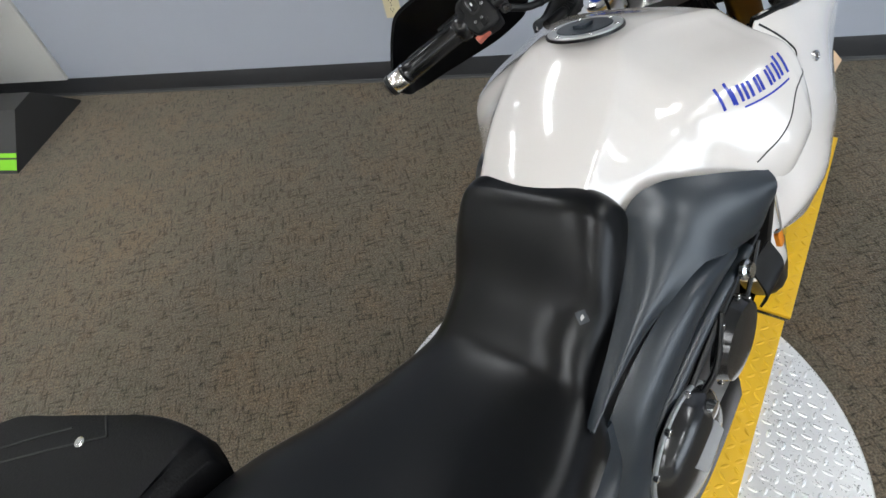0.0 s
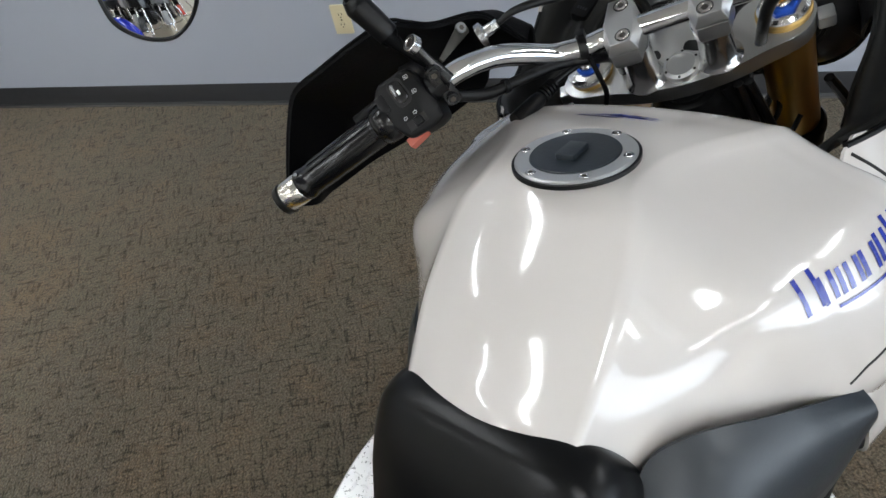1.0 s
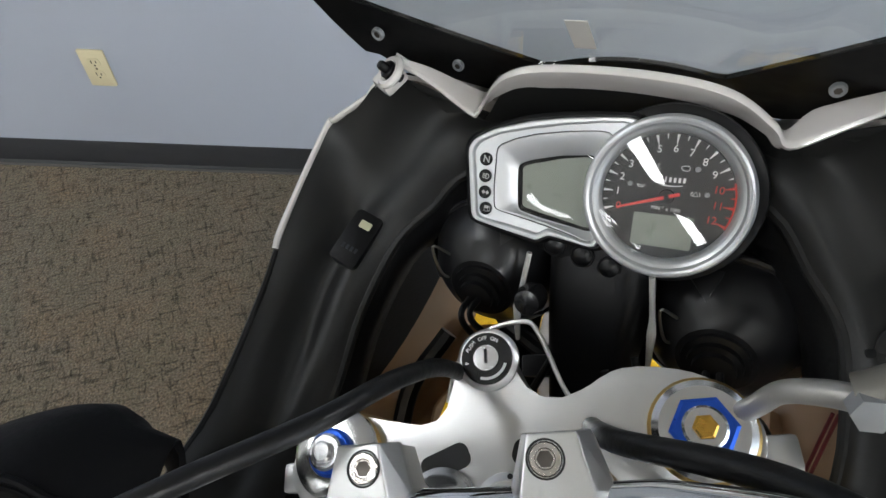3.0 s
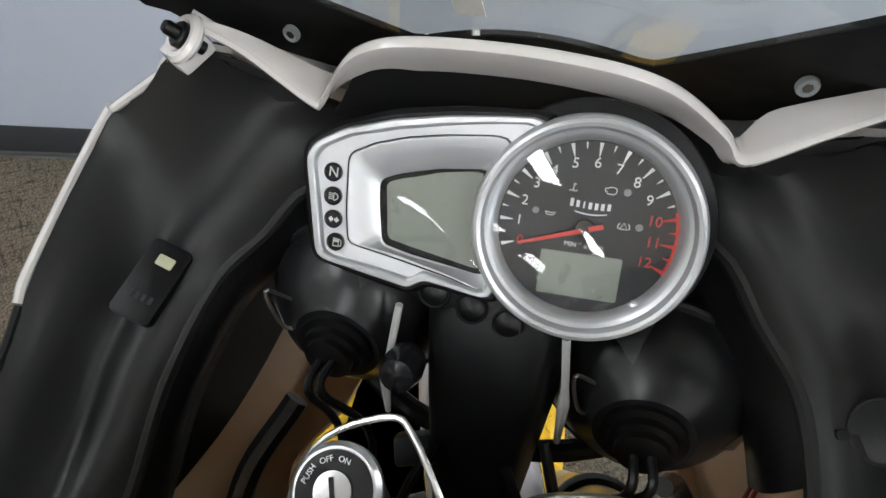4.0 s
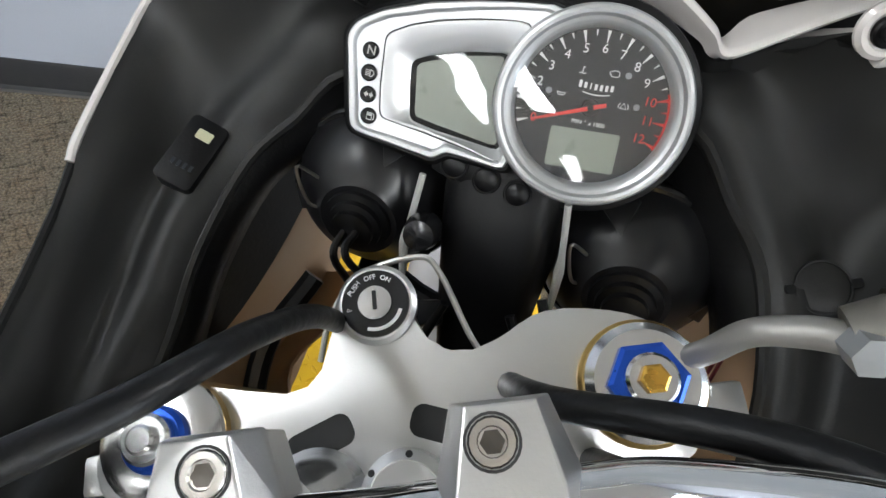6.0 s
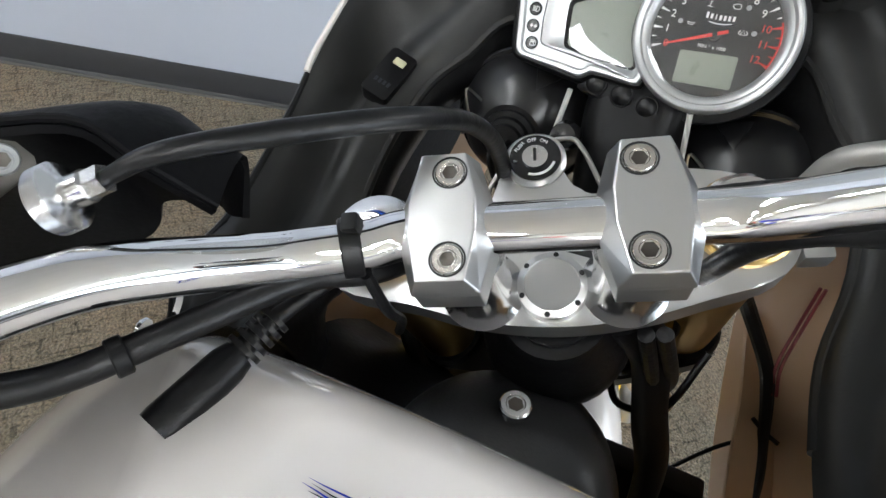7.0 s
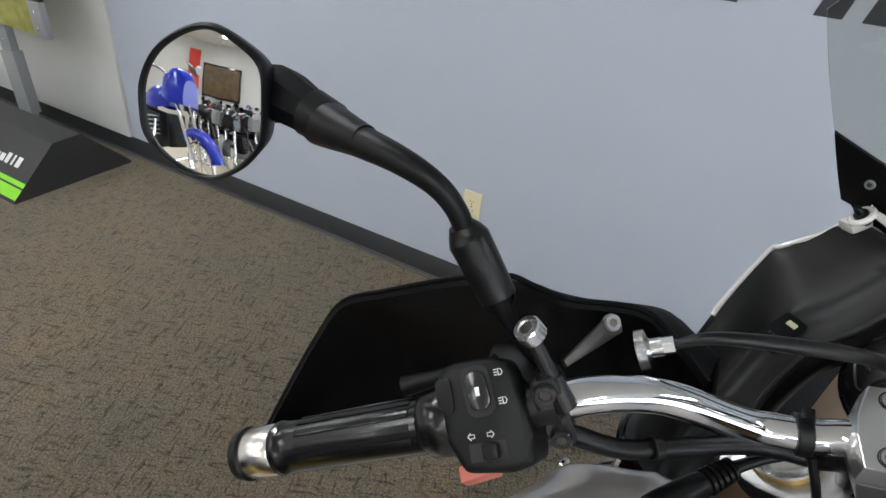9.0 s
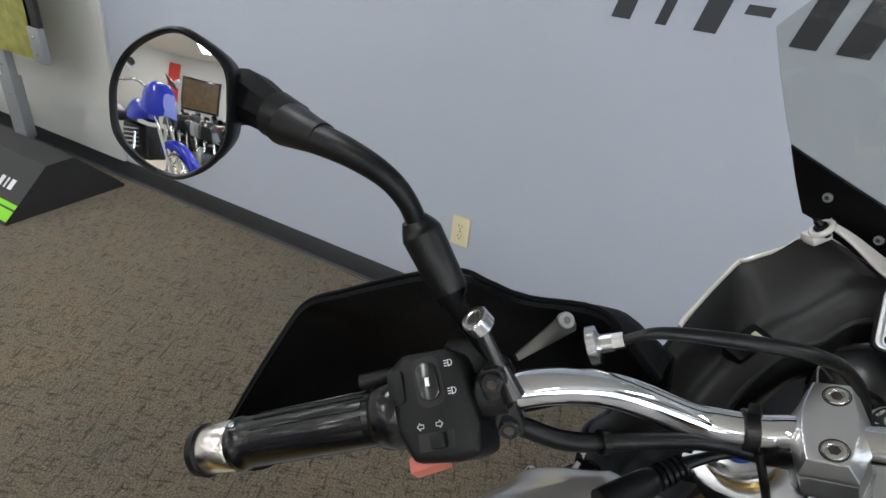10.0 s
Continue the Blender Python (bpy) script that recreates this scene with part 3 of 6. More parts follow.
# seat
SEAT = [(-1.14, 0.16, 0.82, 0.87, 3, 3), (-1.08, 0.200, 0.80, 0.915, 3, 3), (-0.97, 0.212, 0.79, 0.912, 3.2, 3), (-0.87, 0.217, 0.775, 0.882, 3, 2.8), (-0.76, 0.198, 0.74, 0.836, 3, 2.8), (-0.67, 0.180, 0.72, 0.812, 3, 2.8), (-0.59, 0.160, 0.70, 0.81, 3, 2.8),
        (-0.55, 0.142, 0.70, 0.832, 3.2, 3), (-0.50, 0.140, 0.70, 0.872, 3.2, 3.2), (-0.46, 0.137, 0.71, 0.925, 4.2, 4.6), (-0.43, 0.134, 0.71, 0.957, 5, 5.5), (-0.41, 0.131, 0.72, 0.966, 5.5, 6), (-0.385, 0.128, 0.73, 0.962, 5.5, 6), (-0.368, 0.125, 0.74, 0.940, 5.5, 6), (-0.358, 0.118, 0.75, 0.912, 5, 5)]
part("air_box", body([(-0.78, 0.12, 0.40, 0.76, 5, 5), (-0.55, 0.125, 0.40, 0.74, 5, 5), (-0.30, 0.12, 0.42, 0.80, 5, 5)], 20, 3), BLACKP, bike)
seat = part("seat", body(SEAT, 48, 8), SEATM, bike, "black vinyl rider seat", sharp=60)
def bpart(name, bm, material, label="", m=None, parent=None, **kw):
    return part(name, bm, material, parent or bike, label, m, **kw)


def spart(name, bm, material, label="", m=None, parent=None, **kw):
    """A part placed in the steered frame."""
    return part(name, bm, material, parent or bike, label, (S @ (m if m is not None else Matrix())) if parent is None else m, **kw)


def mir(p, s):
    return (p[0] * s, p[1], p[2])


def flank(p, s):
    """The fairing's sides: the machine's own middle lies a little to the left of the bar clamps'."""
    k = min(1.0, max(0.0, (p[1] + 0.09) / 0.17)) if s > 0 else 0.0
    tuck = min(1.0, max(0.0, (p[1] - 0.02) / 0.12)) * min(1.0, max(0.0, (1.0 - p[2]) / 0.08)) if s > 0 else 0.0
    return ((p[0] - (0.024 * k + 0.020 * tuck) * min(1.0, p[0] / 0.1)) * s, p[1], p[2])


# grey-black knee covers under the tank, frame rails and side panels
for s in (1, -1):
    inner = [(0.146, -0.60, 0.765), (0.139, -0.50, 0.815), (0.131, -0.43, 0.862), (0.116, -0.372, 0.914), (0.143, -0.335, 0.935), (0.186, -0.28, 0.912), (0.210, -0.240, 0.888), (0.229, -0.203, 0.864)]
    outer = [(0.152, -0.60, 0.755), (0.166, -0.49, 0.797), (0.185, -0.425, 0.822), (0.202, -0.36, 0.832), (0.215, -0.315, 0.812), (0.224, -0.275, 0.797), (0.231, -0.243, 0.793), (0.234, -0.215, 0.812)]
    if s < 0:
        inner, outer = inner[2:], [(x * min(1.0, 0.84 + max(0, y + 0.36) * 1.1), y, z) for x, y, z in outer[2:]]
    a_, b_ = smooth_path([mir(p, s) for p in inner], 6), smooth_path([mir(p, s) for p in outer], 6)
    cols = [[p.lerp(q, t) + Vector((0.012 * s, -0.004, 0.010)) * math.sin(math.pi * t) for t in np.linspace(0, 1, 8)] + [q + Vector((-0.012 * s, 0, -0.012))] for p, q in zip(a_, b_)]
    bpart("knee_cover", shell(cols, 0.005), PANEL, "satin grey-black knee cover", sharp=50)
    # tail side panel below the seat
    rows = [[(0.152, -0.56, 0.72), (0.165, -0.58, 0.66), (0.16, -0.6, 0.6)], [(0.15, -0.70, 0.745), (0.168, -0.71, 0.68), (0.165, -0.72, 0.62)], [(0.145, -0.85, 0.79), (0.16, -0.86, 0.73), (0.155, -0.87, 0.67)], [(0.13, -1.02, 0.82), (0.145, -1.03, 0.77), (0.14, -1.04, 0.73)]]
    rows = [smooth_path([mir(p, s) for p in r], 4) for r in rows]
    cols = [smooth_path(c, 5) for c in zip(*rows)]
    bpart("side_panel", shell(cols, 0.005), PANEL, "satin black tail side panel", sharp=50)
    # smooth frame cover below the knee cover
    ins = smooth_path([mir(p, s) for p in ((0.184, -0.25, 0.765), (0.176, -0.36, 0.795), (0.163, -0.46, 0.780), (0.149, -0.555, 0.725), (0.143, -0.62, 0.62), (0.138, -0.68, 0.48))], 5)
    out = smooth_path([mir(p, s) for p in ((0.200, -0.255, 0.738), (0.199, -0.36, 0.745), (0.195, -0.44, 0.722), (0.189, -0.52, 0.676), (0.184, -0.575, 0.56), (0.178, -0.63, 0.43))], 5)
    cols = [[p.lerp(q, t) + Vector((0.010 * s, 0, 0.008)) * math.sin(math.pi * t) for t in np.linspace(0, 1, 8)] + [q + Vector((-0.014 * s, 0, -0.012))] for p, q in zip(ins, out)]
    bpart("frame_cover", shell(cols, 0.004), PANEL, "satin grey-black frame cover", sharp=50)
    # frame rails
    bpart("frame_rail", tube([mir(p, s) for p in ((0.196, -0.20, 0.705), (0.185, -0.29, 0.690), (0.173, -0.37, 0.652), (0.160, -0.46, 0.600), (0.150, -0.56, 0.53))], [0.010, 0.012, 0.013, 0.014, 0.015], 14, 6), PANEL, "dark painted tubular frame rail")
    bpart("frame_rail", tube([mir(p, s) for p in ((0.05, 0.0, 0.80), (0.13, -0.1, 0.74), (0.155, -0.25, 0.66), (0.14, -0.5, 0.56))], 0.02, 12, 5), BLACKP)
    # white side fairing: outside white, its bare inner face coloured as lit through
    P = [[(0.192, -0.190, 0.90), (0.228, -0.196, 0.86), (0.240, -0.200, 0.80), (0.242, -0.194, 0.750), (0.228, -0.180, 0.722)],
         [(0.178, -0.075, 1.004), (0.226, -0.100, 0.92), (0.250, -0.125, 0.84), (0.262, -0.140, 0.775), (0.244, -0.140, 0.715)],
         [(0.205, -0.035, 1.000), (0.240, -0.035, 0.915), (0.264, -0.050, 0.83), (0.270, -0.065, 0.765), (0.246, -0.085, 0.69)],
         [(0.226, 0.03, 0.985), (0.252, 0.03, 0.90), (0.272, 0.03, 0.80), (0.255, 0.02, 0.70), (0.235, 0.0, 0.62)],
         [(0.242, 0.12, 1.005), (0.262, 0.12, 0.90), (0.265, 0.12, 0.78), (0.252, 0.12, 0.67), (0.240, 0.1, 0.58)],
         [(0.245, 0.17, 1.034), (0.256, 0.19, 0.94), (0.236, 0.21, 0.80), (0.228, 0.22, 0.71), (0.220, 0.2, 0.63)],
         [(0.250, 0.257, 1.066), (0.244, 0.29, 0.97), (0.216, 0.31, 0.84), (0.206, 0.32, 0.79), (0.196, 0.31, 0.73)],
         [(0.215, 0.265, 1.089), (0.217, 0.34, 1.01), (0.205, 0.42, 0.90), (0.195, 0.42, 0.86), (0.185, 0.41, 0.82)],
         [(0.172, 0.268, 1.122), (0.165, 0.39, 1.05), (0.15, 0.50, 0.93), (0.14, 0.50, 0.89), (0.13, 0.49, 0.86)],
         [(0.115, 0.335, 1.060), (0.11, 0.42, 1.03), (0.10, 0.53, 0.94), (0.09, 0.53, 0.90), (0.085, 0.52, 0.87)],
         [(0.0, 0.36, 1.055), (0.0, 0.46, 1.04), (0.0, 0.57, 0.96), (0.0, 0.58, 0.92), (0.0, 0.57, 0.89)]]
    cols = [smooth_path([flank(p, s) for p in r], 4) for r in P]
    skin = [smooth_path(c, 4) for c in zip(*cols)]
    fairing = bpart("side_fairing", shell(skin, 0.0035), WHITE, "glossy white side fairing", sharp=50)
    liner = [[Vector(q) + Vector((-0.007 * s, -0.004, 0)) for q in r[6:30]] for r in skin[2:]]
    if s > 0:
        bpart("liner", shell(liner, 0.002), TAN, "bare inner face of the fairing, tinted orange by light through it", parent=fairing)
    else:
        bpart("liner", shell([r[9:] for r in liner[6:]], 0.002), TAN, "bare inner face of the fairing, tinted orange by light through it", parent=fairing)
        # black sheets put shade over the left inner face instead of tan
        bpart("upper_liner_shade", shell([r[9:] for r in liner[:7]], 0.002), RUBBER, "black sheet for the shade on the upper inner face of the fairing", parent=fairing)
        bpart("rear_liner_shade", shell([r[:10] for r in liner], 0.002), RUBBER, "black sheet for the shade on the rear inner face of the fairing", parent=fairing)
    if s > 0:
        ret = [[(x + 0.050, y + 0.004, z - 0.050), (x + 0.030, y + 0.002, z - 0.020), (x, y, z)] for x, y, z in ((0.160, 0.085, 0.748), (0.154, 0.140, 0.772), (0.152, 0.180, 0.781), (0.149, 0.235, 0.779), (0.147, 0.295, 0.772))]
    else:
        ret = [[(0.246, y, z0), (0.205, y + 0.004, z0 + 0.010), (xi, y + 0.008, z0 + 0.034)] for y, z0, xi in ((0.075, 0.685, 0.158), (0.13, 0.690, 0.158), (0.19, 0.697, 0.186), (0.25, 0.710, 0.158), (0.30, 0.735, 0.142))]
    ret = [smooth_path([mir(p, s) for p in r], 5) for r in ret]
    bpart("inner_return", shell([smooth_path(c, 4) for c in zip(*ret)], 0.003), TAN, "bare lower inside of the fairing, tinted orange by light through it", parent=fairing)
    for q, d in (((0.2465, -0.0575, 0.9430), (1, -0.1, 0.25)), ((0.2350, -0.167, 0.8190), (1, -0.1, 0.0))):
        q = Vector(flank(q, s))
        bolt(fairing, aim(q, q + Vector(flank(d, s))), 0.0075, 0.004, ALUB, "fairing_screw")
    # matt black cockpit panel inside the fairing
    K = [[(0.176, -0.066, 1.004), (0.165, -0.050, 0.985), (0.150, -0.03, 0.95), (0.128, -0.02, 0.86)],
         [(0.204, -0.030, 1.003), (0.184, -0.01, 0.978), (0.160, 0.01, 0.935), (0.158, 0.015, 0.90)],
         [(0.225, 0.03, 0.988), (0.200, 0.04, 0.962), (0.168, 0.05, 0.925), (0.172, 0.055, 0.905)],
         [(0.240, 0.12, 1.008), (0.214, 0.112, 0.974), (0.172, 0.10, 0.935), (0.165, 0.105, 0.87)],
         [(0.243, 0.17, 1.036), (0.214, 0.163, 0.998), (0.172, 0.150, 0.965), (0.164, 0.158, 0.895)],
         [(0.248, 0.256, 1.066), (0.205, 0.226, 1.026), (0.162, 0.205, 0.993), (0.153, 0.213, 0.925)],
         [(0.214, 0.263, 1.089), (0.172, 0.250, 1.058), (0.140, 0.235, 1.010), (0.132, 0.246, 0.955)],
         [(0.171, 0.266, 1.121), (0.140, 0.276, 1.090), (0.112, 0.255, 1.035), (0.112, 0.268, 1.01)],
         [(0.118, 0.280, 1.072), (0.085, 0.295, 1.075), (0.06, 0.272, 1.03), (0.055, 0.285, 1.0)],
         [(0.0, 0.290, 1.085), (0.0, 0.285, 1.055), (0.0, 0.28, 1.02), (0.0, 0.29, 0.99)]]
    K = [[a, b, c, d if a[1] < -0.05 or a[1] > 0.3 else (c[0] + 0.004, c[1] + 0.01, c[2] - 0.02)] for a, b, c, d in K]
    K = [[a, tuple(np.array(a) * 0.62 + np.array(b) * 0.38 + np.array((0.0, 0.0, 0.004))), tuple(np.array(b) + np.array((0.0, 0.002, -0.006))), tuple(np.array(b) * 0.42 + np.array(c) * 0.58 + np.array((0.0, -0.005, 0.012))), c, d] for a, b, c, d in K]
    if s > 0:
        K = [r[:4] + [(x + 0.010 * max(0.0, min(1.0, (0.20 - y) / 0.05)), y, z) for x, y, z in r[4:]] for r in K]
    cols = [smooth_path([flank(p, s) for p in r], 5) for r in K]
    skin = [smooth_path(c, 4) for c in zip(*cols)]
    kr = 17 if s > 0 else 18                                     # where the panel rolls over into the headlamp recess
    panel = bpart("cockpit_panel", shell(skin[:kr + 1], 0.003), INNERP, "matt black cockpit inner panel", sharp=50)
    # the panel's skin goes on in blacker material, for the recess's shade
    part("recess_wall", shell([[q - Vector((0, 0, 0.003)) for q in r[18 if s > 0 else 0:]] for r in skin[kr:]], 0.003), RUBBER, panel, "wall of the headlamp recess, coloured black for its shade", sharp=50)
    part("rolled_edge", tube(skin[kr][8:35], 0.0048, 10, 0), INNERP, panel)
    # white piping where the fairing's rim shows
    edge = [Vector(flank(p, s)) + Vector((0.001 * s, 0, 0.0015)) for p in ((0.243, 0.150, 1.026), (0.245, 0.17, 1.036), (0.249, 0.2555, 1.0675), (0.238, 0.260, 1.076), (0.215, 0.264, 1.090), (0.172, 0.266, 1.116))]
    part("rim", tube(edge, 0.0028, 8, 6), WHITE, fairing, "white painted rim")
    lower = [Vector(flank(p, s)) for p in ((0.243, 0.150, 1.026), (0.241, 0.118, 1.010), (0.226, 0.03, 0.99), (0.205, -0.033, 1.004), (0.178, -0.07, 1.006))]
    part("edge_trim", tube(lower, 0.003, 8, 6), BLACKP, panel)
    # dark access cover, screen tab, indicator
    if s > 0:
        rc = part("round_cover", lathe([(0.002, -0.003), (0.0135, -0.003), (0.0135, 0.0010), (0.0128, 0.0014), (0.002, 0.0014)], 32), INNERP, panel, m=aim((0.174, 0.2005, 1.016), (0.175, 0.184, 1.041)))
        part("groove", ring(0.0146, 0.0135, 0.004, 32, m=pose(0, 0, -0.0018)), DARKSLOT, rc)
        for a, w in ((20, 0.006), (195, 0.005)):
            part("catch", prism(rounded(w, 0.005, 0.0015), 0.003, 0.0006, m=pose(0, 0, 0, 0, 0, a) @ pose(0.0165, 0, -0.0004)), BLACKP, rc)
    tx = 0.167 if s < 0 else 0.150
    ta = 70 if s > 0 else 30
    tab = part("screen_tab", ring(0.013, 0.0065, 0.006, 24, bevel=0.002, m=pose(tx * s, 0.259, 1.1265, ta, 25 * s, 0)), WHITE, fairing, "white tab with a rubber grommet")
    part("grommet", ring(0.0068, 0.003, 0.009, 16, bevel=0.001, m=pose(tx * s, 0.2605, 1.1255, ta, 25 * s, 0)), RUBBER, tab)
    part("peg", lathe([(0.0005, -0.006), (0.0036, -0.006), (0.0036, 0.014), (0.0028, 0.0155), (0.0005, 0.016)], 14), RUBBER, tab, m=pose(tx * s, 0.2605, 1.1255, ta, 25 * s, 0))
    part("bracket", box(0.02, 0.022, 0.012, 0.004, m=pose((tx + 0.008) * s, 0.264, 1.119, 20, 0, 30 * s)), WHITE, tab)

# accessory rocker switch on the cockpit panel
sw = bpart("rocker_switch", prism(rounded(0.0245, 0.047, 0.004), 0.014, 0.003), BLACKP, "black rocker switch with a pale window", m=pose(-0.1950, 0.1915, 1.0070, 20, 18, 0) @ pose(0, 0, 0, 0, 0, -4))
part("window", prism(rounded(0.010, 0.0065, 0.001), 0.001, m=pose(0.001, 0.0125, 0.0137)), mat("pale_window", (0.5, 0.5, 0.33), 0.4), sw)
for i in range(4):
    part("mark", box(0.0022, 0.004, 0.0006, m=pose(-0.006 + i * 0.004, -0.010, 0.0141)), PANEL, sw)

# white cowl over the instruments: hood and two wings
rim = smooth_path([(-0.166, 0.262, 1.133), (-0.146, 0.267, 1.118), (-0.116, 0.268, 1.0935), (-0.108, 0.268, 1.0945), (-0.095, 0.266, 1.114), (-0.081, 0.2655, 1.1265), (-0.058, 0.267, 1.1325), (-0.012, 0.269, 1.1335), (0.028, 0.271, 1.130), (0.052, 0.274, 1.1235), (0.068, 0.275, 1.1155), (0.085, 0.268, 1.106), (0.095, 0.263, 1.0985), (0.120, 0.267, 1.1135), (0.143, 0.269, 1.129), (0.158, 0.267, 1.138)], 6)
wing = lambda p: min(1.0, max(0.0, (abs(p.x) - 0.088) / 0.012))       # triangular wings beside the hood
flange = lambda p: 0.014 + 0.014 * wing(p) - 0.024 * min(1.0, max(0.0, (abs(p.x) - 0.106) / 0.055))
drop = lambda p: 0.002 + 0.0165 * min(1.0, max(0.0, (0.103 - abs(p.x + 0.003)) / 0.045)) ** 0.8      # the hood's upright face narrows towards the wings
rows = [[Vector((p.x * (1 - 0.05 * (1 - wing(p))), p.y + 0.004 + 0.42 * drop(p), p.z - drop(p))) for p in rim], [Vector((p.x * (1 - 0.02 * (1 - wing(p))), p.y + 0.002 + 0.20 * drop(p), p.z - 0.5 * drop(p))) for p in rim], [Vector((p.x * 0.998, p.y + 0.001, p.z - 0.0022)) for p in rim], rim,
        [Vector((p.x, p.y + 0.002, p.z + 0.002)) for p in rim], [Vector((p.x, p.y + 0.0045, p.z + 0.0028)) for p in rim], [Vector((p.x, p.y + flange(p), p.z + 0.001 - 0.004 * (1 - wing(p)) + 0.004 * wing(p))) for p in rim]]
cowl = bpart("instrument_cowl", shell(rows, 0.0025), WHITE, "white instrument cowl with two wings", sharp=60)
rows = [[Vector((p.x * 0.985, p.y + 0.014 + 0.004 * k, p.z - 0.010 - 0.017 * k)) for p in rim[10:75]] for k in range(5)]
bpart("cowl_liner", shell(rows, 0.002), INNERP, "black liner below the cowl", sharp=50)

# windscreen: clear sheet with a black border at its foot
def screen(u, v):
    return Vector((-0.010 + u * (0.178 + 0.016 * max(0.0, 0.5 - v)), 0.300 + 0.026 * (1 - abs(u) ** 1.7) - 0.20 * v + 0.06 * v * v, 1.105 + 0.225 * v))


foot = lambda u: 0.025 + 0.465 * max(0.0, abs(u) - 0.32) / 0.68 + 0.055 * max(0.0, 1 - (u / 0.32) ** 2)
heel = lambda u: 0.16 if abs(u) > 0.98 else 0.135 if abs(u) > 0.94 else 0.0 if abs(u) > 0.90 else -0.22
def ws(a, b, n=12, k=49):
    return [[screen(u, a(u) + (b(u) - a(u)) * t) for u in np.linspace(-1, 1, k)] for t in np.linspace(0, 1, n)]
sc = bpart("windscreen", shell(ws(lambda u: foot(u), lambda u: 1.25 - 0.3 * u * u), 0.003), SCREEN, "clear plastic windscreen")
sc.visible_shadow = False
border = bpart("screen_border", shell(ws(heel, foot, 5), 0.0035), BORDERM, "black border at the foot of the windscreen")
for u, v in ((-0.85, 0.268), (-0.655, 0.070), (0.655, 0.10), (0.85, 0.268)):
    q = screen(u, v)
    bolt(border, aim(q + Vector((0, -0.0055, -0.003)), q + Vector((0.12 * u, -1, -0.1))), 0.0046, 0.0035, GREYM, "screen_bolt")

q = screen(-0.127, 0.229)
ev = (screen(-0.127, 0.30) - q).normalized()
en = Vector((1, 0, 0)).cross(ev)
SF = Matrix(((1, ev.x, en.x, q.x), (0, ev.y, en.y, q.y), (0, ev.z, en.z, q.z), (0, 0, 0, 1)))
bpart("screen_sticker", box(0.0142, 0.036, 0.0006, m=Matrix.Translation(Vector((0, -0.004, -0.003))) @ SF), mat("taupe_sticker", (0.58, 0.56, 0.53), 0.5, var=0.06), "pale taupe sticker on the windscreen", parent=sc)

# ---- instruments ----
D = pose(0.0345, 0.2326, 1.0741, 56.7, 0, 2.2) @ pose(0, 0, 0, 0, 0, -1.2)       # x right, y up the face, z towards the rider; origin on the dial, at its centre
R = 0.0478                                                       # radius of the tachometer's rim
case = bpart("instrument_case", lathe([(0.01, -0.032), (R * 0.9, -0.032), (R + 0.0080, -0.020), (R + 0.0095, -0.011), (R + 0.0085, -0.0075), (R + 0.005, -0.0066), (R - 0.001, -0.0066), (R - 0.004, -0.0066), (0.01, -0.003)], 64), BLACKP, "black case of the instruments", m=D)


def fan(outline, cx=-0.080, cy=-0.005, n=120):
    """Radii of a closed outline at even angles round a point inside it."""
    p = [(x - cx, y - cy) for x, y in outline]
    out_ = []
    for a in np.linspace(0, 2 * math.pi, n, endpoint=False):
        c, s = math.cos(a), math.sin(a)
        best = 0.0
        for (x0, y0), (x1, y1) in zip(p, p[1:] + p[:1]):
            den = c * (y1 - y0) - s * (x1 - x0)
            if abs(den) > 1e-12:
                t, u = (x0 * (y1 - y0) - y0 * (x1 - x0)) / den, (x0 * s - y0 * c) / den
                if t > 0 and -1e-9 <= u <= 1 + 1e-9:
                    best = max(best, t)
        out_.append(best)
    out_ = np.array(out_)
    return (np.roll(out_, 1) + 2 * out_ + np.roll(out_, -1)) / 4     # corners softly rounded


def band(levels, cx=-0.080, cy=-0.005, fill=False):
    """A skin from outline to outline: (radii, inset, height)."""
    bm = bmesh.new()
    n = len(levels[0][0])
    rows_ = [[(cx + (r - d) * math.cos(a), cy + (r - d) * math.sin(a), z) for r, a in zip(rad, np.linspace(0, 2 * math.pi, n, endpoint=False))] for rad, d, z in levels]
    vs = grid(bm, rows_, close_v=True)
    if fill:
        bm.faces.new(vs[-1])
    return bm


def rim_arc(r, a0, a1):
    """The tachometer's side of an outline, tucked under its ring."""
    return [(r * math.cos(radians(a)), r * math.sin(radians(a))) for a in range(a0, a1, 8)]


POD = [(-0.1345, 0.0125), (-0.1330, 0.0170), (-0.1300, 0.0208), (-0.1164, 0.0286), (-0.0921, 0.0362), (-0.0685, 0.0408), (-0.0455, 0.0438), (-0.0229, 0.0456), *rim_arc(0.0455, 122, 224), (-0.0366, -0.0408), (-0.0590, -0.0385), (-0.0700, -0.0378), (-0.0740, -0.0405), (-0.0774, -0.0430), (-0.1235, -0.0366), (-0.1262, -0.0350), (-0.1275, -0.0310)]
PANEL_O = [(-0.1138, 0.0150), (-0.1130, -0.0100), (-0.1112, -0.0245), (-0.1095, -0.0268), (-0.0859, -0.0298), (-0.0593, -0.0340), (-0.0379, -0.0390), *rim_arc(0.0480, 140, 224)[::-1], (-0.0387, 0.0347), (-0.0465, 0.0349), (-0.0675, 0.0321), (-0.0865, 0.0283), (-0.1009, 0.0237), (-0.1120, 0.0180)]
LCD_O = [(-0.0986, 0.0040), (-0.0975, -0.0073), (-0.0952, -0.0230), (-0.0932, -0.0252), (-0.0808, -0.0275), (-0.0546, -0.0304), (-0.0421, -0.0319), *rim_arc(0.0502, 162, 214)[::-1], (-0.0477, 0.0188), (-0.0703, 0.0155), (-0.0896, 0.0100), (-0.0968, 0.0068)]
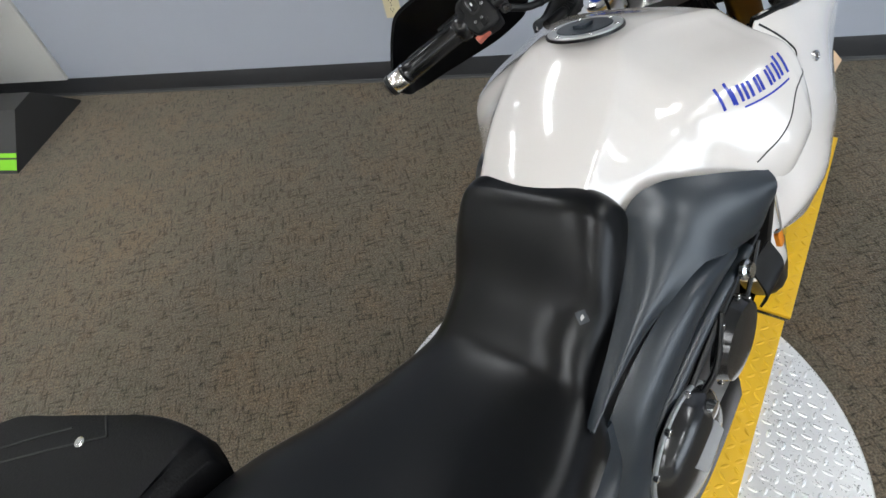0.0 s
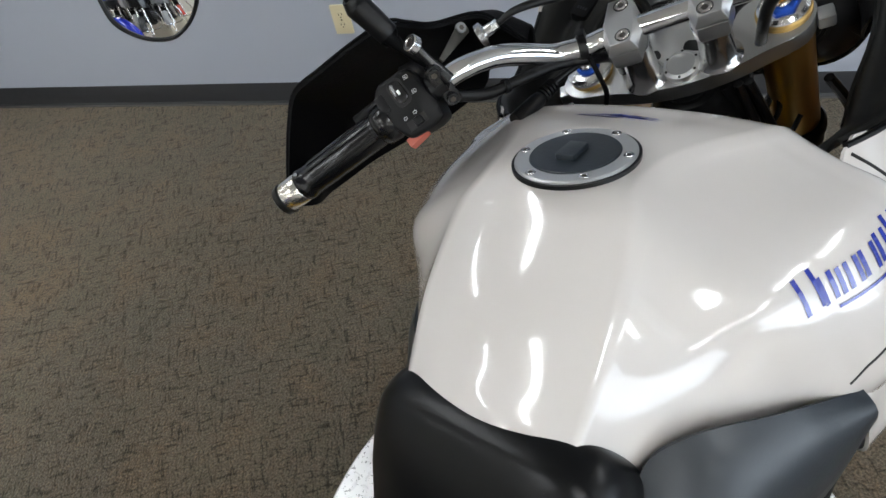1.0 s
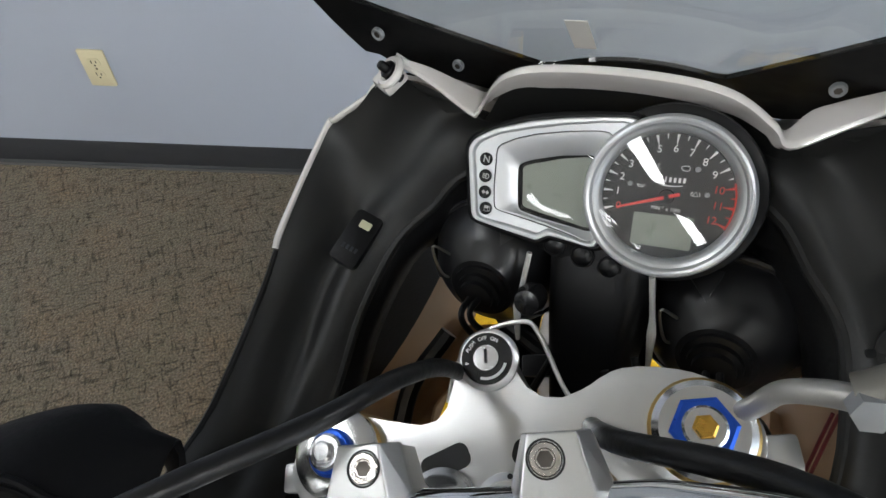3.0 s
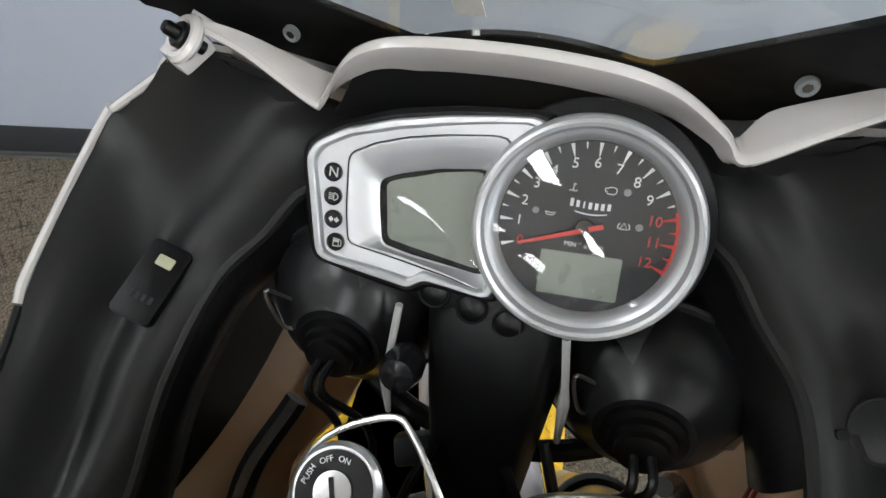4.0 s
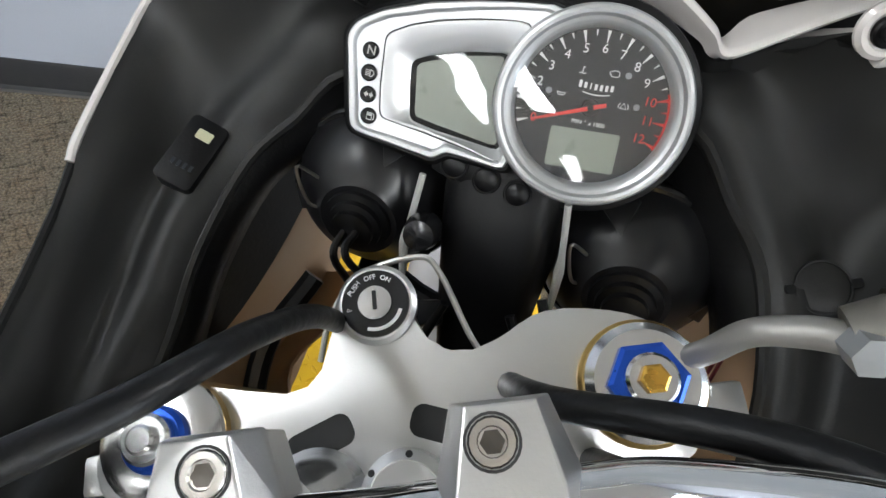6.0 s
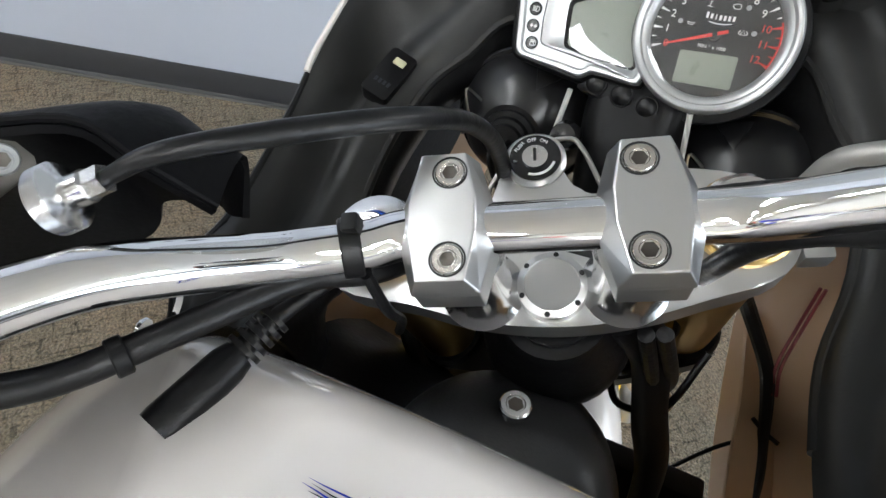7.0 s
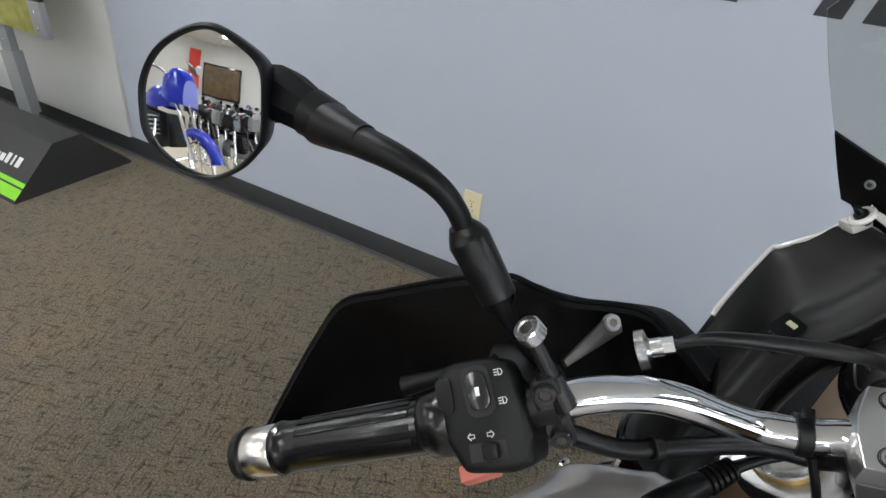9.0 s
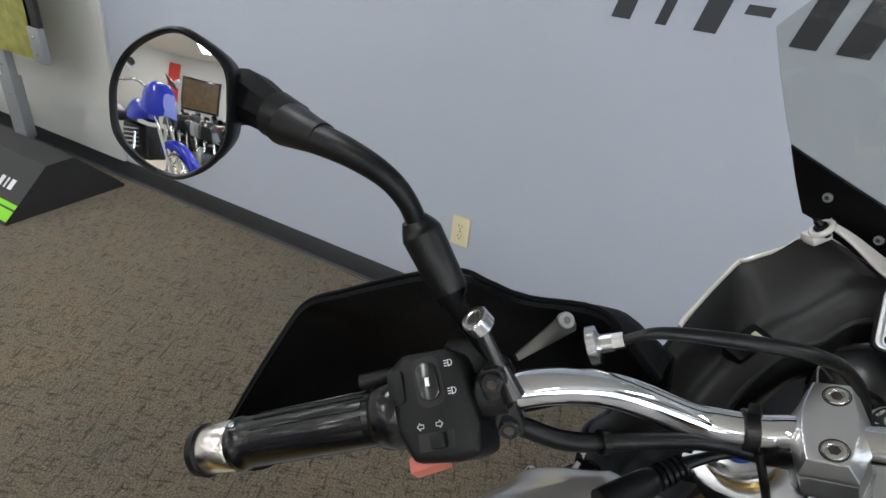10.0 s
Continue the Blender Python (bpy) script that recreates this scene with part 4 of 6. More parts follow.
pod, inn, lcd = fan(POD), fan(PANEL_O), fan(LCD_O)
part("pod", band([(pod, -0.001, -0.030), (pod, -0.0045, -0.020), (pod, -0.0045, 0.000), (pod, -0.002, 0.0025), (pod, 0.001, 0.0025), (pod, 0.002, -0.012)], fill=True), BLACKP, case)
fr = part("bezel", band([(pod, -0.0004, -0.001), (pod, 0.0, 0.0046), (pod, 0.0008, 0.0056), (pod, 0.0032, 0.0056), (pod, 0.0040, 0.0050), (pod, 0.0048, 0.0026), (inn, -0.0006, 0.0022)]), ALUP, case, "silver painted surround of the display", sharp=28)
part("recess_line", band([(inn, -0.0010, 0.0023), (inn, -0.0005, 0.0012), (inn, 0.0001, 0.0012), (inn, 0.0003, 0.0023)]), DARKSLOT, fr)
part("recess", band([(inn, 0.0, 0.0018), (inn, 0.0005, 0.0026), (inn, 0.0016, 0.0026), (lcd, -0.0016, -0.0028), (lcd, -0.0004, -0.0034)]), ALUP, fr, "silver funnel round the display", sharp=28)
part("display_edge", band([(lcd, -0.0005, -0.0032), (lcd, 0.0, -0.0040), (lcd, 0.0022, -0.0062)]), DARKSLOT, fr)
part("display", band([(lcd, 0.0015, -0.0062), (lcd, 0.006, -0.0062)], fill=True), LCDM, fr, "grey-green liquid crystal display")
g = part("display_glass", band([(lcd, 0.0, -0.0036), (lcd, 0.006, -0.0034)], fill=True), LENS, fr)
g.visible_shadow = False
for i, (x, y) in enumerate(((-0.1209, 0.0072), (-0.1202, -0.0044), (-0.1192, -0.0158), (-0.1172, -0.0272))):
    w = part("warning_lamp", lathe([(0.0005, 0), (0.0046, 0), (0.0046, 0.0016), (0.0040, 0.0021), (0.0036, 0.0016), (0.0005, 0.0016)], 28), GLOSSB, fr, "round black warning lamp", m=pose(x, y, 0.0022))
    z = pose(0.0006, 0, 0.0018, 0, 0, -3)
    if i == 0:
        writing("N", 0.0068, TIEM, w, z)
    elif i == 1:
        for k in range(4):
            part("symbol", box(0.0022, 0.0004, 0.0002, m=z @ pose(-0.0014, 0.0013 - 0.0009 * k, 0)), TIEM, w)
        part("symbol", tube([(0.0002, 0.0017, 0), (0.0016, 0.0013, 0), (0.0023, 0, 0), (0.0016, -0.0013, 0), (0.0002, -0.0017, 0), (0.0002, 0.0017, 0)], 0.00025, 6, 3), TIEM, w, m=z)
    elif i == 2:
        for s in (1, -1):
            part("symbol", prism([(s * 0.0028, 0), (s * 0.0012, 0.0016), (s * 0.0012, 0.0007), (s * 0.0003, 0.0007), (s * 0.0003, -0.0007), (s * 0.0012, -0.0007), (s * 0.0012, -0.0016)][::s], 0.0002, m=z), TIEM, w)
    else:
        part("symbol", ring(0.0026, 0.0020, 0.0002, 4, m=z @ Matrix.Diagonal((0.85, 1.15, 1, 1)) @ pose(0, 0, 0, 0, 0, 45)), TIEM, w, flat=True)
        part("symbol", box(0.0024, 0.0012, 0.0002, m=z @ pose(0, 0.0008, 0)), TIEM, w)
        part("symbol", tube([(0.0018, -0.0012, 0), (0.0026, -0.0015, 0), (0.0026, 0.0010, 0), (0.0018, 0.0018, 0)], 0.00025, 6, 3), TIEM, w, m=z)
for i, (x, y) in enumerate(((-0.0653, -0.0450), (-0.0457, -0.0492), (-0.0269, -0.0535))):
    bt = part("button", lathe([(0.0005, 0), (0.0066, 0), (0.0066, 0.002), (0.0046, 0.0036), (0.0005, 0.0042)], 24), RUBBER, case, m=pose(x, y, -0.003))
    part("collar", ring(0.0082, 0.0066, 0.003, 24, bevel=0.0008, m=pose(0, 0, -0.001)), BLACKP, bt)
part("button_strip", box(0.066, 0.021, 0.018, 0.006, m=pose(-0.046, -0.0480, -0.0125, 0, 0, -12.5)), BLACKP, case)
# tachometer: rounded silver rim, a step, and a cone down to the dial
prof = [(R + 0.0030, -0.008), (R + 0.0028, 0.006), (R + 0.0022, 0.0095), (R + 0.0010, 0.0117), (R - 0.0006, 0.0122), (R - 0.0022, 0.0115), (R - 0.0030, 0.0098), (R - 0.0034, 0.0078), (R - 0.0048, 0.0070), (R - 0.0056, 0.0066), (R - 0.0078, 0.0020), (R - 0.0086, -0.0004)]
bm = bmesh.new()
grid(bm, [[(r * math.cos(a), r * math.sin(a), z) for a in np.linspace(0, 2 * math.pi, 96, endpoint=False)] for r, z in prof], close_v=True)
part("tachometer_ring", bm, ALUP, case, "silver tachometer ring", sharp=40)
face = part("tachometer_face", lathe([(0.0005, -0.0012), (R - 0.0080, -0.0012), (R - 0.0080, 0.0), (0.0005, 0.0)], 72), DIAL, case, "black tachometer dial with white figures")
FR, TOP = 0.0385, 0.00015
ang = lambda k: radians(200.2 - k * 18.4)
for k in range(25):
    a = ang(k / 2)
    red = k / 2 > 9.7
    L, wd = (0.0060, 0.0009) if k % 2 == 0 else (0.0030, 0.0005)
    part("tick", prism([(0, -wd * 0.2), (L, -wd), (L, wd), (0, wd * 0.2)], 0.0002, m=pose((FR - L) * math.cos(a), (FR - L) * math.sin(a), TOP, 0, 0, math.degrees(a))), REDPR if red else PRINT, face)
    if k % 2 == 0:
        rr = 0.0297
        writing(str(k // 2), 0.0066, REDPR if red or k == 0 else PRINT, face, pose(rr * math.cos(a), rr * math.sin(a), TOP), name="figure")
bm = bmesh.new()
grid(bm, [[(r * math.cos(a), r * math.sin(a), TOP + 0.0001) for a in np.linspace(ang(9.75), ang(12.1), 24)] for r in (FR - 0.0002, FR + 0.0009)])
part("red_band", bm, REDPR, face, flat=True)
writing("MIN", 0.0031, PRINT, face, pose(-0.0052, -0.0080, TOP))
writing("-1", 0.0020, PRINT, face, pose(-0.0010, -0.0070, TOP))
writing("x 1000", 0.0031, PRINT, face, pose(0.0052, -0.0079, TOP))
# maker's badge: plain blocks over an arc
for i in range(7):
    part("badge_block", box(0.0015 if i != 2 else 0.0007, 0.0030 if i else 0.0036, 0.0002, m=pose(-0.0078 + i * 0.0027, 0.0106 + 0.00006 * (i - 3) ** 2, TOP)), PRINT, face)
part("badge_arc", prism([(x, 0.0064 + 20 * x ** 2) for x in np.linspace(-0.006, 0.008, 11)] + [(x, 0.0070 + 18 * x ** 2) for x in np.linspace(0.008, -0.006, 11)], 0.0002, m=pose(0, 0, TOP)), PRINT, face)
for x, y in ((-0.0230, 0.0049), (0.0147, 0.0190), (0.0226, 0.0046)):
    part("telltale", lathe([(0.0003, 0), (0.0017, 0), (0.0014, 0.0005), (0.0003, 0.0006)], 14), GREYM, face, m=pose(x, y, TOP))
wire = lambda pts_, x, y: part("telltale_symbol", tube([(x + u * 0.001, y + v * 0.001, 0) for u, v in pts_], 0.00022, 6, 0), PRINT, face, m=pose(0, 0, TOP + 0.0001))
wire([(-2.4, -0.6), (-1.6, -0.6), (-1.4, -1.5), (1.6, -1.5), (2.4, -0.8), (2.4, 0.9), (1.6, 1.5), (-0.6, 1.5), (-1.4, 0.9), (-2.4, 0.9), (-2.4, -0.6)], 0.0077, 0.0187)          # engine
wire([(0, -1.6), (0, 1.8)], -0.0082, 0.0179)                                                                                   # coolant
wire([(-1.8, -1.8), (-0.6, -1.3), (0.6, -1.8), (1.8, -1.3)], -0.0082, 0.0179)
wire([(0, 1.4), (1.0, 1.4)], -0.0082, 0.0179)
wire([(-2.4, 0.6), (-1.5, -0.8), (1.2, -0.8), (2.4, 0.8), (0.6, 0.2), (-1.2, 0.4), (-2.4, 0.6)], -0.0163, 0.0046)            # oil can
wire([(-1.7, -1.2), (0, 1.6), (1.7, -1.2), (-1.7, -1.2)], 0.0161, 0.0039)                                                        # immobiliser
wire([(-2.4, -1.2), (-2.6, 0.2), (-1.8, 1.4)], 0.0161, 0.0039)
wire([(2.4, -1.2), (2.6, 0.2), (1.8, 1.4)], 0.0161, 0.0039)
part("small_display", prism(rounded(0.0362, 0.0208, 0.0012), 0.0004, m=pose(0.0010, -0.0220, TOP, 0, 0, 2.5)), LCDM, face, "grey-green liquid crystal display")
part("needle", prism([(-0.008, -0.0010), (0.0, -0.0011), (0.0305, -0.0005), (0.0305, 0.0005), (0.0, 0.0011), (-0.008, 0.0010)], 0.0008, m=pose(0, 0, 0.0024, 0, 0, 201)), NEEDLE, face, "red needle")
part("needle_hub", lathe([(0.0003, 0), (0.0046, 0), (0.0042, 0.0024), (0.0003, 0.0034)], 24), DIAL, face, m=pose(0, 0, TOP))
gl = part("tachometer_glass", lathe([(0.0005, 0.0062), (0.02, 0.0058), (R - 0.0068, 0.0046), (R - 0.0068, 0.0040), (0.02, 0.0050), (0.0005, 0.0054)], 64), LENS, case, "clear tachometer glass")
gl.visible_shadow = False

# ---- under the instruments: headlamp backs, duct, wiring ----
for s, c in ((-1, (-0.090, 0.226, 0.976)), (1, (0.084, 0.222, 0.966))):
    H = aim(c, (c[0] * 0.95, 0.0, 1.02))
    hb = bpart("headlamp", lathe([(0.005, -0.06), (0.058, -0.06), (0.060, -0.02), (0.056, -0.004), (0.052, 0.004), (0.047, 0.013), (0.038, 0.022), (0.029, 0.0275), (0.026, 0.030), (0.004, 0.030)], 40), HEADB, "black back of the headlamp bowl", m=H)
    part("rim", ring(0.061, 0.055, 0.006, 40, bevel=0.0015, m=pose(0, 0, -0.012)), GLOSSB, hb)
    part("boot", lathe([(0.004, 0.026), (0.0225, 0.027), (0.0222, 0.033), (0.018, 0.034), (0.0176, 0.038), (0.014, 0.039), (0.0136, 0.043), (0.010, 0.044), (0.003, 0.045)], 24), RUBBER, hb, "rubber lamp boot")
    for a in (0, 120, 240):
        part("rib", prism([(-0.012, 0.011), (0.0, -0.011), (0.012, 0.011)], 0.004, 0.0014, m=pose(0, 0, 0, 0, 0, a + 20 * s) @ pose(0, 0.0445, 0.0105, -45)), HEADB, hb)
    for k, (dx, dy) in enumerate(((-0.004, 0), (0.004, 0.002))):
        q = H @ Vector((dx, dy, 0.043))
        bpart("lamp_wire", tube([q, q + Vector((0.0, -0.018, -0.005)), q + Vector((0.012 * (k + 1) * -s, -0.02, -0.05)), Vector((0.055 * s, 0.10, 0.88)), Vector((0.03 * s, 0.12, 0.84))], 0.0026, 8, 6), RUBBER)
    q = H @ Vector((-0.028, 0.02, 0.022))
    bpart("clip", tube([q, q + Vector((-0.012, -0.006, 0.012)), q + Vector((-0.006, -0.01, -0.014)), q + Vector((0.004, -0.004, -0.02))], 0.0012, 6, 5), WIREM, "bent spring wire clip")
    bpart("cable_tie", tube([(0.036, 0.200, 1.034), (0.040, 0.1945, 1.000), (0.041, 0.192, 0.985), (0.042, 0.188, 0.95)] if s > 0 else [(-0.046, 0.198, 1.034), (-0.050, 0.186, 1.006), (-0.052, 0.180, 0.992), (-0.054, 0.178, 0.955)], [0.002, 0.002, 0.0032, 0.0018], 8, 5), TIEM, "pale nylon cable tie")
bpart("air_duct", body([(0.12, 0.018, 0.82, 0.86, 5, 5), (0.15, 0.022, 0.86, 0.93, 5, 5), (0.185, 0.031, 0.93, 1.005, 5, 5), (0.215, 0.038, 0.97, 1.04, 5, 5)], 24, 4), BLACKP, "black central duct", sharp=40)
bpart("headlamp_frame", tube([(-0.15, 0.25, 0.96), (-0.05, 0.2, 0.915), (0.05, 0.2, 0.915), (0.15, 0.25, 0.96)], 0.007, 10, 6), BLACKP)
for k, pts_ in enumerate((((0.02, 0.15, 0.99), (0.045, 0.12, 0.95), (0.05, 0.10, 0.90), (0.03, 0.10, 0.85)), ((0.035, 0.17, 0.985), (0.055, 0.135, 0.95), (0.075, 0.13, 0.90), (0.05, 0.11, 0.86), (0.03, 0.12, 0.84)), ((-0.02, 0.16, 0.97), (-0.035, 0.14, 0.93), (-0.04, 0.13, 0.88)), ((-0.12, 0.18, 0.93), (-0.14, 0.13, 0.90), (-0.13, 0.08, 0.86), (-0.10, 0.06, 0.80)), ((0.10, 0.12, 0.90), (0.085, 0.09, 0.86), (0.055, 0.09, 0.84), (0.04, 0.1, 0.86)))):
    bpart("wire", tube(pts_, 0.003 if k != 3 else 0.008, 8, 6), RUBBER)
bpart("relay", box(0.022, 0.016, 0.03, 0.003, m=pose(-0.034, 0.165, 0.945, 30, 0, 20)), BLACKP)
bpart("relay", lathe([(0.002, 0), (0.010, 0), (0.011, 0.008), (0.009, 0.018), (0.002, 0.02)], 20), GLOSSB, m=pose(-0.040, 0.186, 1.004, 60, 0, 0))
bpart("horn", lathe([(0.002, 0), (0.032, 0), (0.035, 0.006), (0.033, 0.014), (0.012, 0.018), (0.010, 0.022), (0.002, 0.022)], 28), GLOSSB, m=pose(0.025, 0.03, 0.72, 30, 10, 0))
for s, d in ((1, -0.07), (-1, 0.0)):
    bpart("radiator_shroud", shell([smooth_path([(0.14 * s, 0.02 + d, 0.80), (0.165 * s, 0.10 + d, 0.74), (0.15 * s, 0.18 + d, 0.70)], 5), smooth_path([(0.10 * s, 0.0 + d, 0.62), (0.12 * s, 0.08 + d, 0.58), (0.11 * s, 0.16 + d, 0.56)], 5)], 0.004), BLACKP)
# ---- steering: yokes, fork, wheel ----
yo = smooth_path([(-0.137, 0.028, 0), (-0.123, 0.047, 0), (-0.102, 0.057, 0), (-0.065, 0.050, 0), (-0.040, 0.048, 0), (-0.030, 0.068, 0), (-0.022, 0.092, 0), (-0.010, 0.099, 0), (0.002, 0.092, 0), (0.012, 0.068, 0), (0.024, 0.056, 0), (0.045, 0.060, 0), (0.068, 0.070, 0), (0.103, 0.064, 0), (0.122, 0.049, 0), (0.131, 0.030, 0), (0.118, 0.004, 0), (0.08, -0.0085, 0), (0.045, -0.0175, 0), (0.0, -0.0215, 0), (-0.045, -0.0165, 0), (-0.08, -0.0065, 0), (-0.124, 0.004, 0)], 4, True)
yoke = spart("top_yoke", prism([(p.x, p.y) for p in yo], 0.022, 0.003), ALU, "silver cast aluminium top yoke", m=pose(0, 0, -0.026), sharp=30)
for x in (-0.032, 0.022):     # lightening pockets beside the stem: their shade as flat dark plates
    part("pocket_shade", prism(rounded(0.030, 0.014, 0.005), 0.0008, m=pose(x - 0.004, 0.026, -0.0042 + 0.026, 0, 0, 20 if x < 0 else -20)), DARKSLOT, yoke)
stem = spart("stem_nut", lathe([(0.001, 0), (0.0190, 0), (0.0195, 0.003), (0.0188, 0.008), (0.0150, 0.0100), (0.0145, 0.0092), (0.001, 0.0090)], 36), ALU, "round machined stem nut with six pins", m=pose(0, 0, -0.004))
for k in range(6):
    a = radians(60 * k + 20)
    part("pin", lathe([(0.0003, 0), (0.0016, 0), (0.0014, 0.001), (0.0003, 0.0011)], 10), DARKSLOT, stem, m=pose(0.0170 * math.cos(a), 0.0170 * math.sin(a), 0.0088))
ign = spart("ignition_lock", lathe([(0.001, 0), (0.0185, 0), (0.0185, 0.004), (0.0165, 0.006), (0.001, 0.006)], 40), ALU, "ignition lock with a black lettered ring", m=pose(-0.007, 0.082, -0.006))
irg = part("ring", lathe([(0.001, 0.006), (0.0155, 0.006), (0.0152, 0.0072), (0.0085, 0.0072), (0.001, 0.0068)], 40), GLOSSB, ign)
part("barrel", lathe([(0.0003, 0.0068), (0.0078, 0.0068), (0.0076, 0.0084), (0.0003, 0.0086)], 28), ALUB, ign)
part("keyway", box(0.0018, 0.0085, 0.0006, m=pose(0, 0.001, 0.0088)), DARKSLOT, ign)
for txt, a in (("ON", 62), ("OFF", 98), ("PUSH", 140), ("P", 190)):
    r = 0.0118
    writing(txt, 0.0032, PRINT, irg, pose(r * math.cos(radians(a)), r * math.sin(radians(a)), 0.0075, 0, 0, a - 90))
part("lettering_bar", prism([(0.0112 * math.cos(a), 0.0112 * math.sin(a)) for a in np.linspace(radians(250), radians(340), 14)] + [(0.0128 * math.cos(a), 0.0128 * math.sin(a)) for a in np.linspace(radians(340), radians(250), 14)], 0.0002, m=pose(0, 0, 0.0073)), PRINT, irg)
spart("key_guard", tube([(-0.045, 0.065, -0.040), (-0.036, 0.086, -0.032), (-0.018, 0.104, -0.026), (0.012, 0.108, -0.022), (0.022, 0.098, -0.020), (0.032, 0.068, -0.018), (0.038, 0.055, -0.02)], 0.0016, 8, 5), WIREM, "bent wire guard round the ignition")
spart("bottom_yoke", prism([(p.x, p.y * 0.75) for p in yo[:16] + yo[52:]], 0.03, 0.004), BLACKP, m=pose(0, 0, -0.245))
spart("stem", tube([(0, 0, -0.03), (0, 0, -0.24)], 0.026, 20, 0), BLACKP)
spart("stem_collar", lathe([(0.01, -0.035), (0.033, -0.035), (0.036, -0.045), (0.046, -0.06), (0.050, -0.085), (0.048, -0.12), (0.01, -0.12)], 32), RUBBER)
for s in (1, -1):
    x, y = 0.102 * s, 0.034
    leg = spart("fork_leg", lathe([(0.002, -0.47), (0.027, -0.47), (0.027, -0.25), (0.0265, -0.024), (0.0265, 0.001), (0.025, 0.003), (0.002, 0.003)], 32), GOLD, "gold anodised fork tube", m=pose(x, y, 0))
    cr = 1.0 if s > 0 else 0.84
    part("silver_cap", lathe([(0.012, 0.003), (0.0245 if s > 0 else 0.0268, 0.0025), (0.0245 if s > 0 else 0.0268, 0.006), (0.021, 0.009), (0.012, 0.009)], 32), ALUB, leg, "polished fork cap")
    part("cap", lathe([(0.001, 0.006), (0.0165 * cr, 0.006), (0.0165 * cr, 0.012), (0.0145 * cr, 0.0135), (0.001, 0.0135)], 6 if s > 0 else 28), BLUEA, leg, "blue anodised preload cap")
    part("nut", lathe([(0.001, 0.0135), (0.0105, 0.0135), (0.0105, 0.0175), (0.0092, 0.019), (0.001, 0.019)], 24), ALUB, leg, "bright nut in the cap")
    part("adjuster", lathe([(0.001, 0.018), (0.0060, 0.018), (0.0060, 0.0215), (0.0048, 0.0225), (0.001, 0.0225)], 6 if s > 0 else 24), BRASS if s > 0 else ALUB, leg, "brass adjuster" if s > 0 else "silver adjuster", sharp=20)
    part("seal", lathe([(0.02, -0.30), (0.031, -0.30), (0.031, -0.272), (0.02, -0.272)], 28), RUBBER, leg) if s < 0 else None
    part("fork_collar", lathe([(0.02, -0.235), (0.031, -0.235), (0.034, -0.228), (0.034, -0.216), (0.031, -0.208), (0.02, -0.208)], 28), BLACKP, leg)
    part("slider", lathe([(0.002, -0.80), (0.022, -0.80), (0.024, -0.60), (0.027, -0.46), (0.002, -0.46)], 24), ALUP, leg)
    spart("yoke_pinch", box(0.016, 0.018, 0.016, 0.003, m=pose(0.137 * s, 0.022, -0.015)), ALU)
WH = pose(0, 0.055, -0.775)
rows = []
for a in np.linspace(0, 2 * math.pi, 72, endpoint=False):
    rows.append([(0.055 * math.sin(b) , (0.245 + 0.058 * math.cos(b)) * math.cos(a), (0.245 + 0.058 * math.cos(b)) * math.sin(a)) for b in np.linspace(0, 2 * math.pi, 16, endpoint=False)])
def tyre_mesh():
    b = bmesh.new()
    grid(b, rows, close_u=True, close_v=True)
    return b
wheel = spart("front_wheel", tube([(-0.06, 0, 0), (0.06, 0, 0)], 0.03, 20, 0), BLACKP, m=WH)
part("tyre", tyre_mesh(), RUBBER, wheel)
part("rim", ring(0.21, 0.175, 0.09, 48, m=pose(-0.045, 0, 0, 0, 90), bevel=0.01), BLACKP, wheel)
for k in range(5):
    part("spoke", box(0.03, 0.03, 0.17, 0.006, m=pose(0, 0, 0, 72 * k) @ pose(0, 0, 0.1)), BLACKP, wheel)
for s in (1, -1):
    part("brake_disc", ring(0.155, 0.10, 0.005, 48, m=pose(0.062 * s, 0, 0, 0, 90)), ALUB, wheel)
rows2 = [[(0.072 * math.sin(b), (0.250 + 0.075 * math.cos(b)) * math.cos(a), (0.250 + 0.075 * math.cos(b)) * math.sin(a)) for b in np.linspace(-1.9, 1.9, 14)] for a in np.linspace(radians(15), radians(165), 30)]
spart("front_mudguard", shell(rows2, 0.003), WHITE, "white front mudguard", m=WH)
rw = bpart("rear_wheel", tube([(-0.08, 0, 0), (0.08, 0, 0)], 0.04, 20, 0), BLACKP, m=pose(0, -1.13, 0.303))
part("tyre", tyre_mesh(), RUBBER, rw, m=Matrix.Diagonal((1.5, 1, 1, 1)))
part("rim", ring(0.21, 0.175, 0.13, 48, m=pose(-0.065, 0, 0, 0, 90), bevel=0.01), BLACKP, rw)
for k in range(5):
    part("spoke", box(0.04, 0.03, 0.17, 0.006, m=pose(0, 0, 0, 72 * k) @ pose(0, 0, 0.1)), BLACKP, rw)

# brake hoses beside the fork
for pts_ in (((0.06, -0.02, -0.03), (0.075, -0.028, -0.12), (0.082, -0.02, -0.22), (0.09, 0.0, -0.36)), ((0.05, -0.02, -0.03), (0.062, -0.032, -0.12), (0.07, -0.025, -0.22), (0.08, 0.0, -0.36))):
    spart("brake_hose", tube(pts_, 0.005, 10, 6), RUBBER)
spart("banjo", lathe([(0.002, 0), (0.013, 0), (0.013, 0.008), (0.008, 0.012), (0.002, 0.012)], 20), ALUB, m=pose(0.074, -0.03, -0.2, 60, 20, 0))

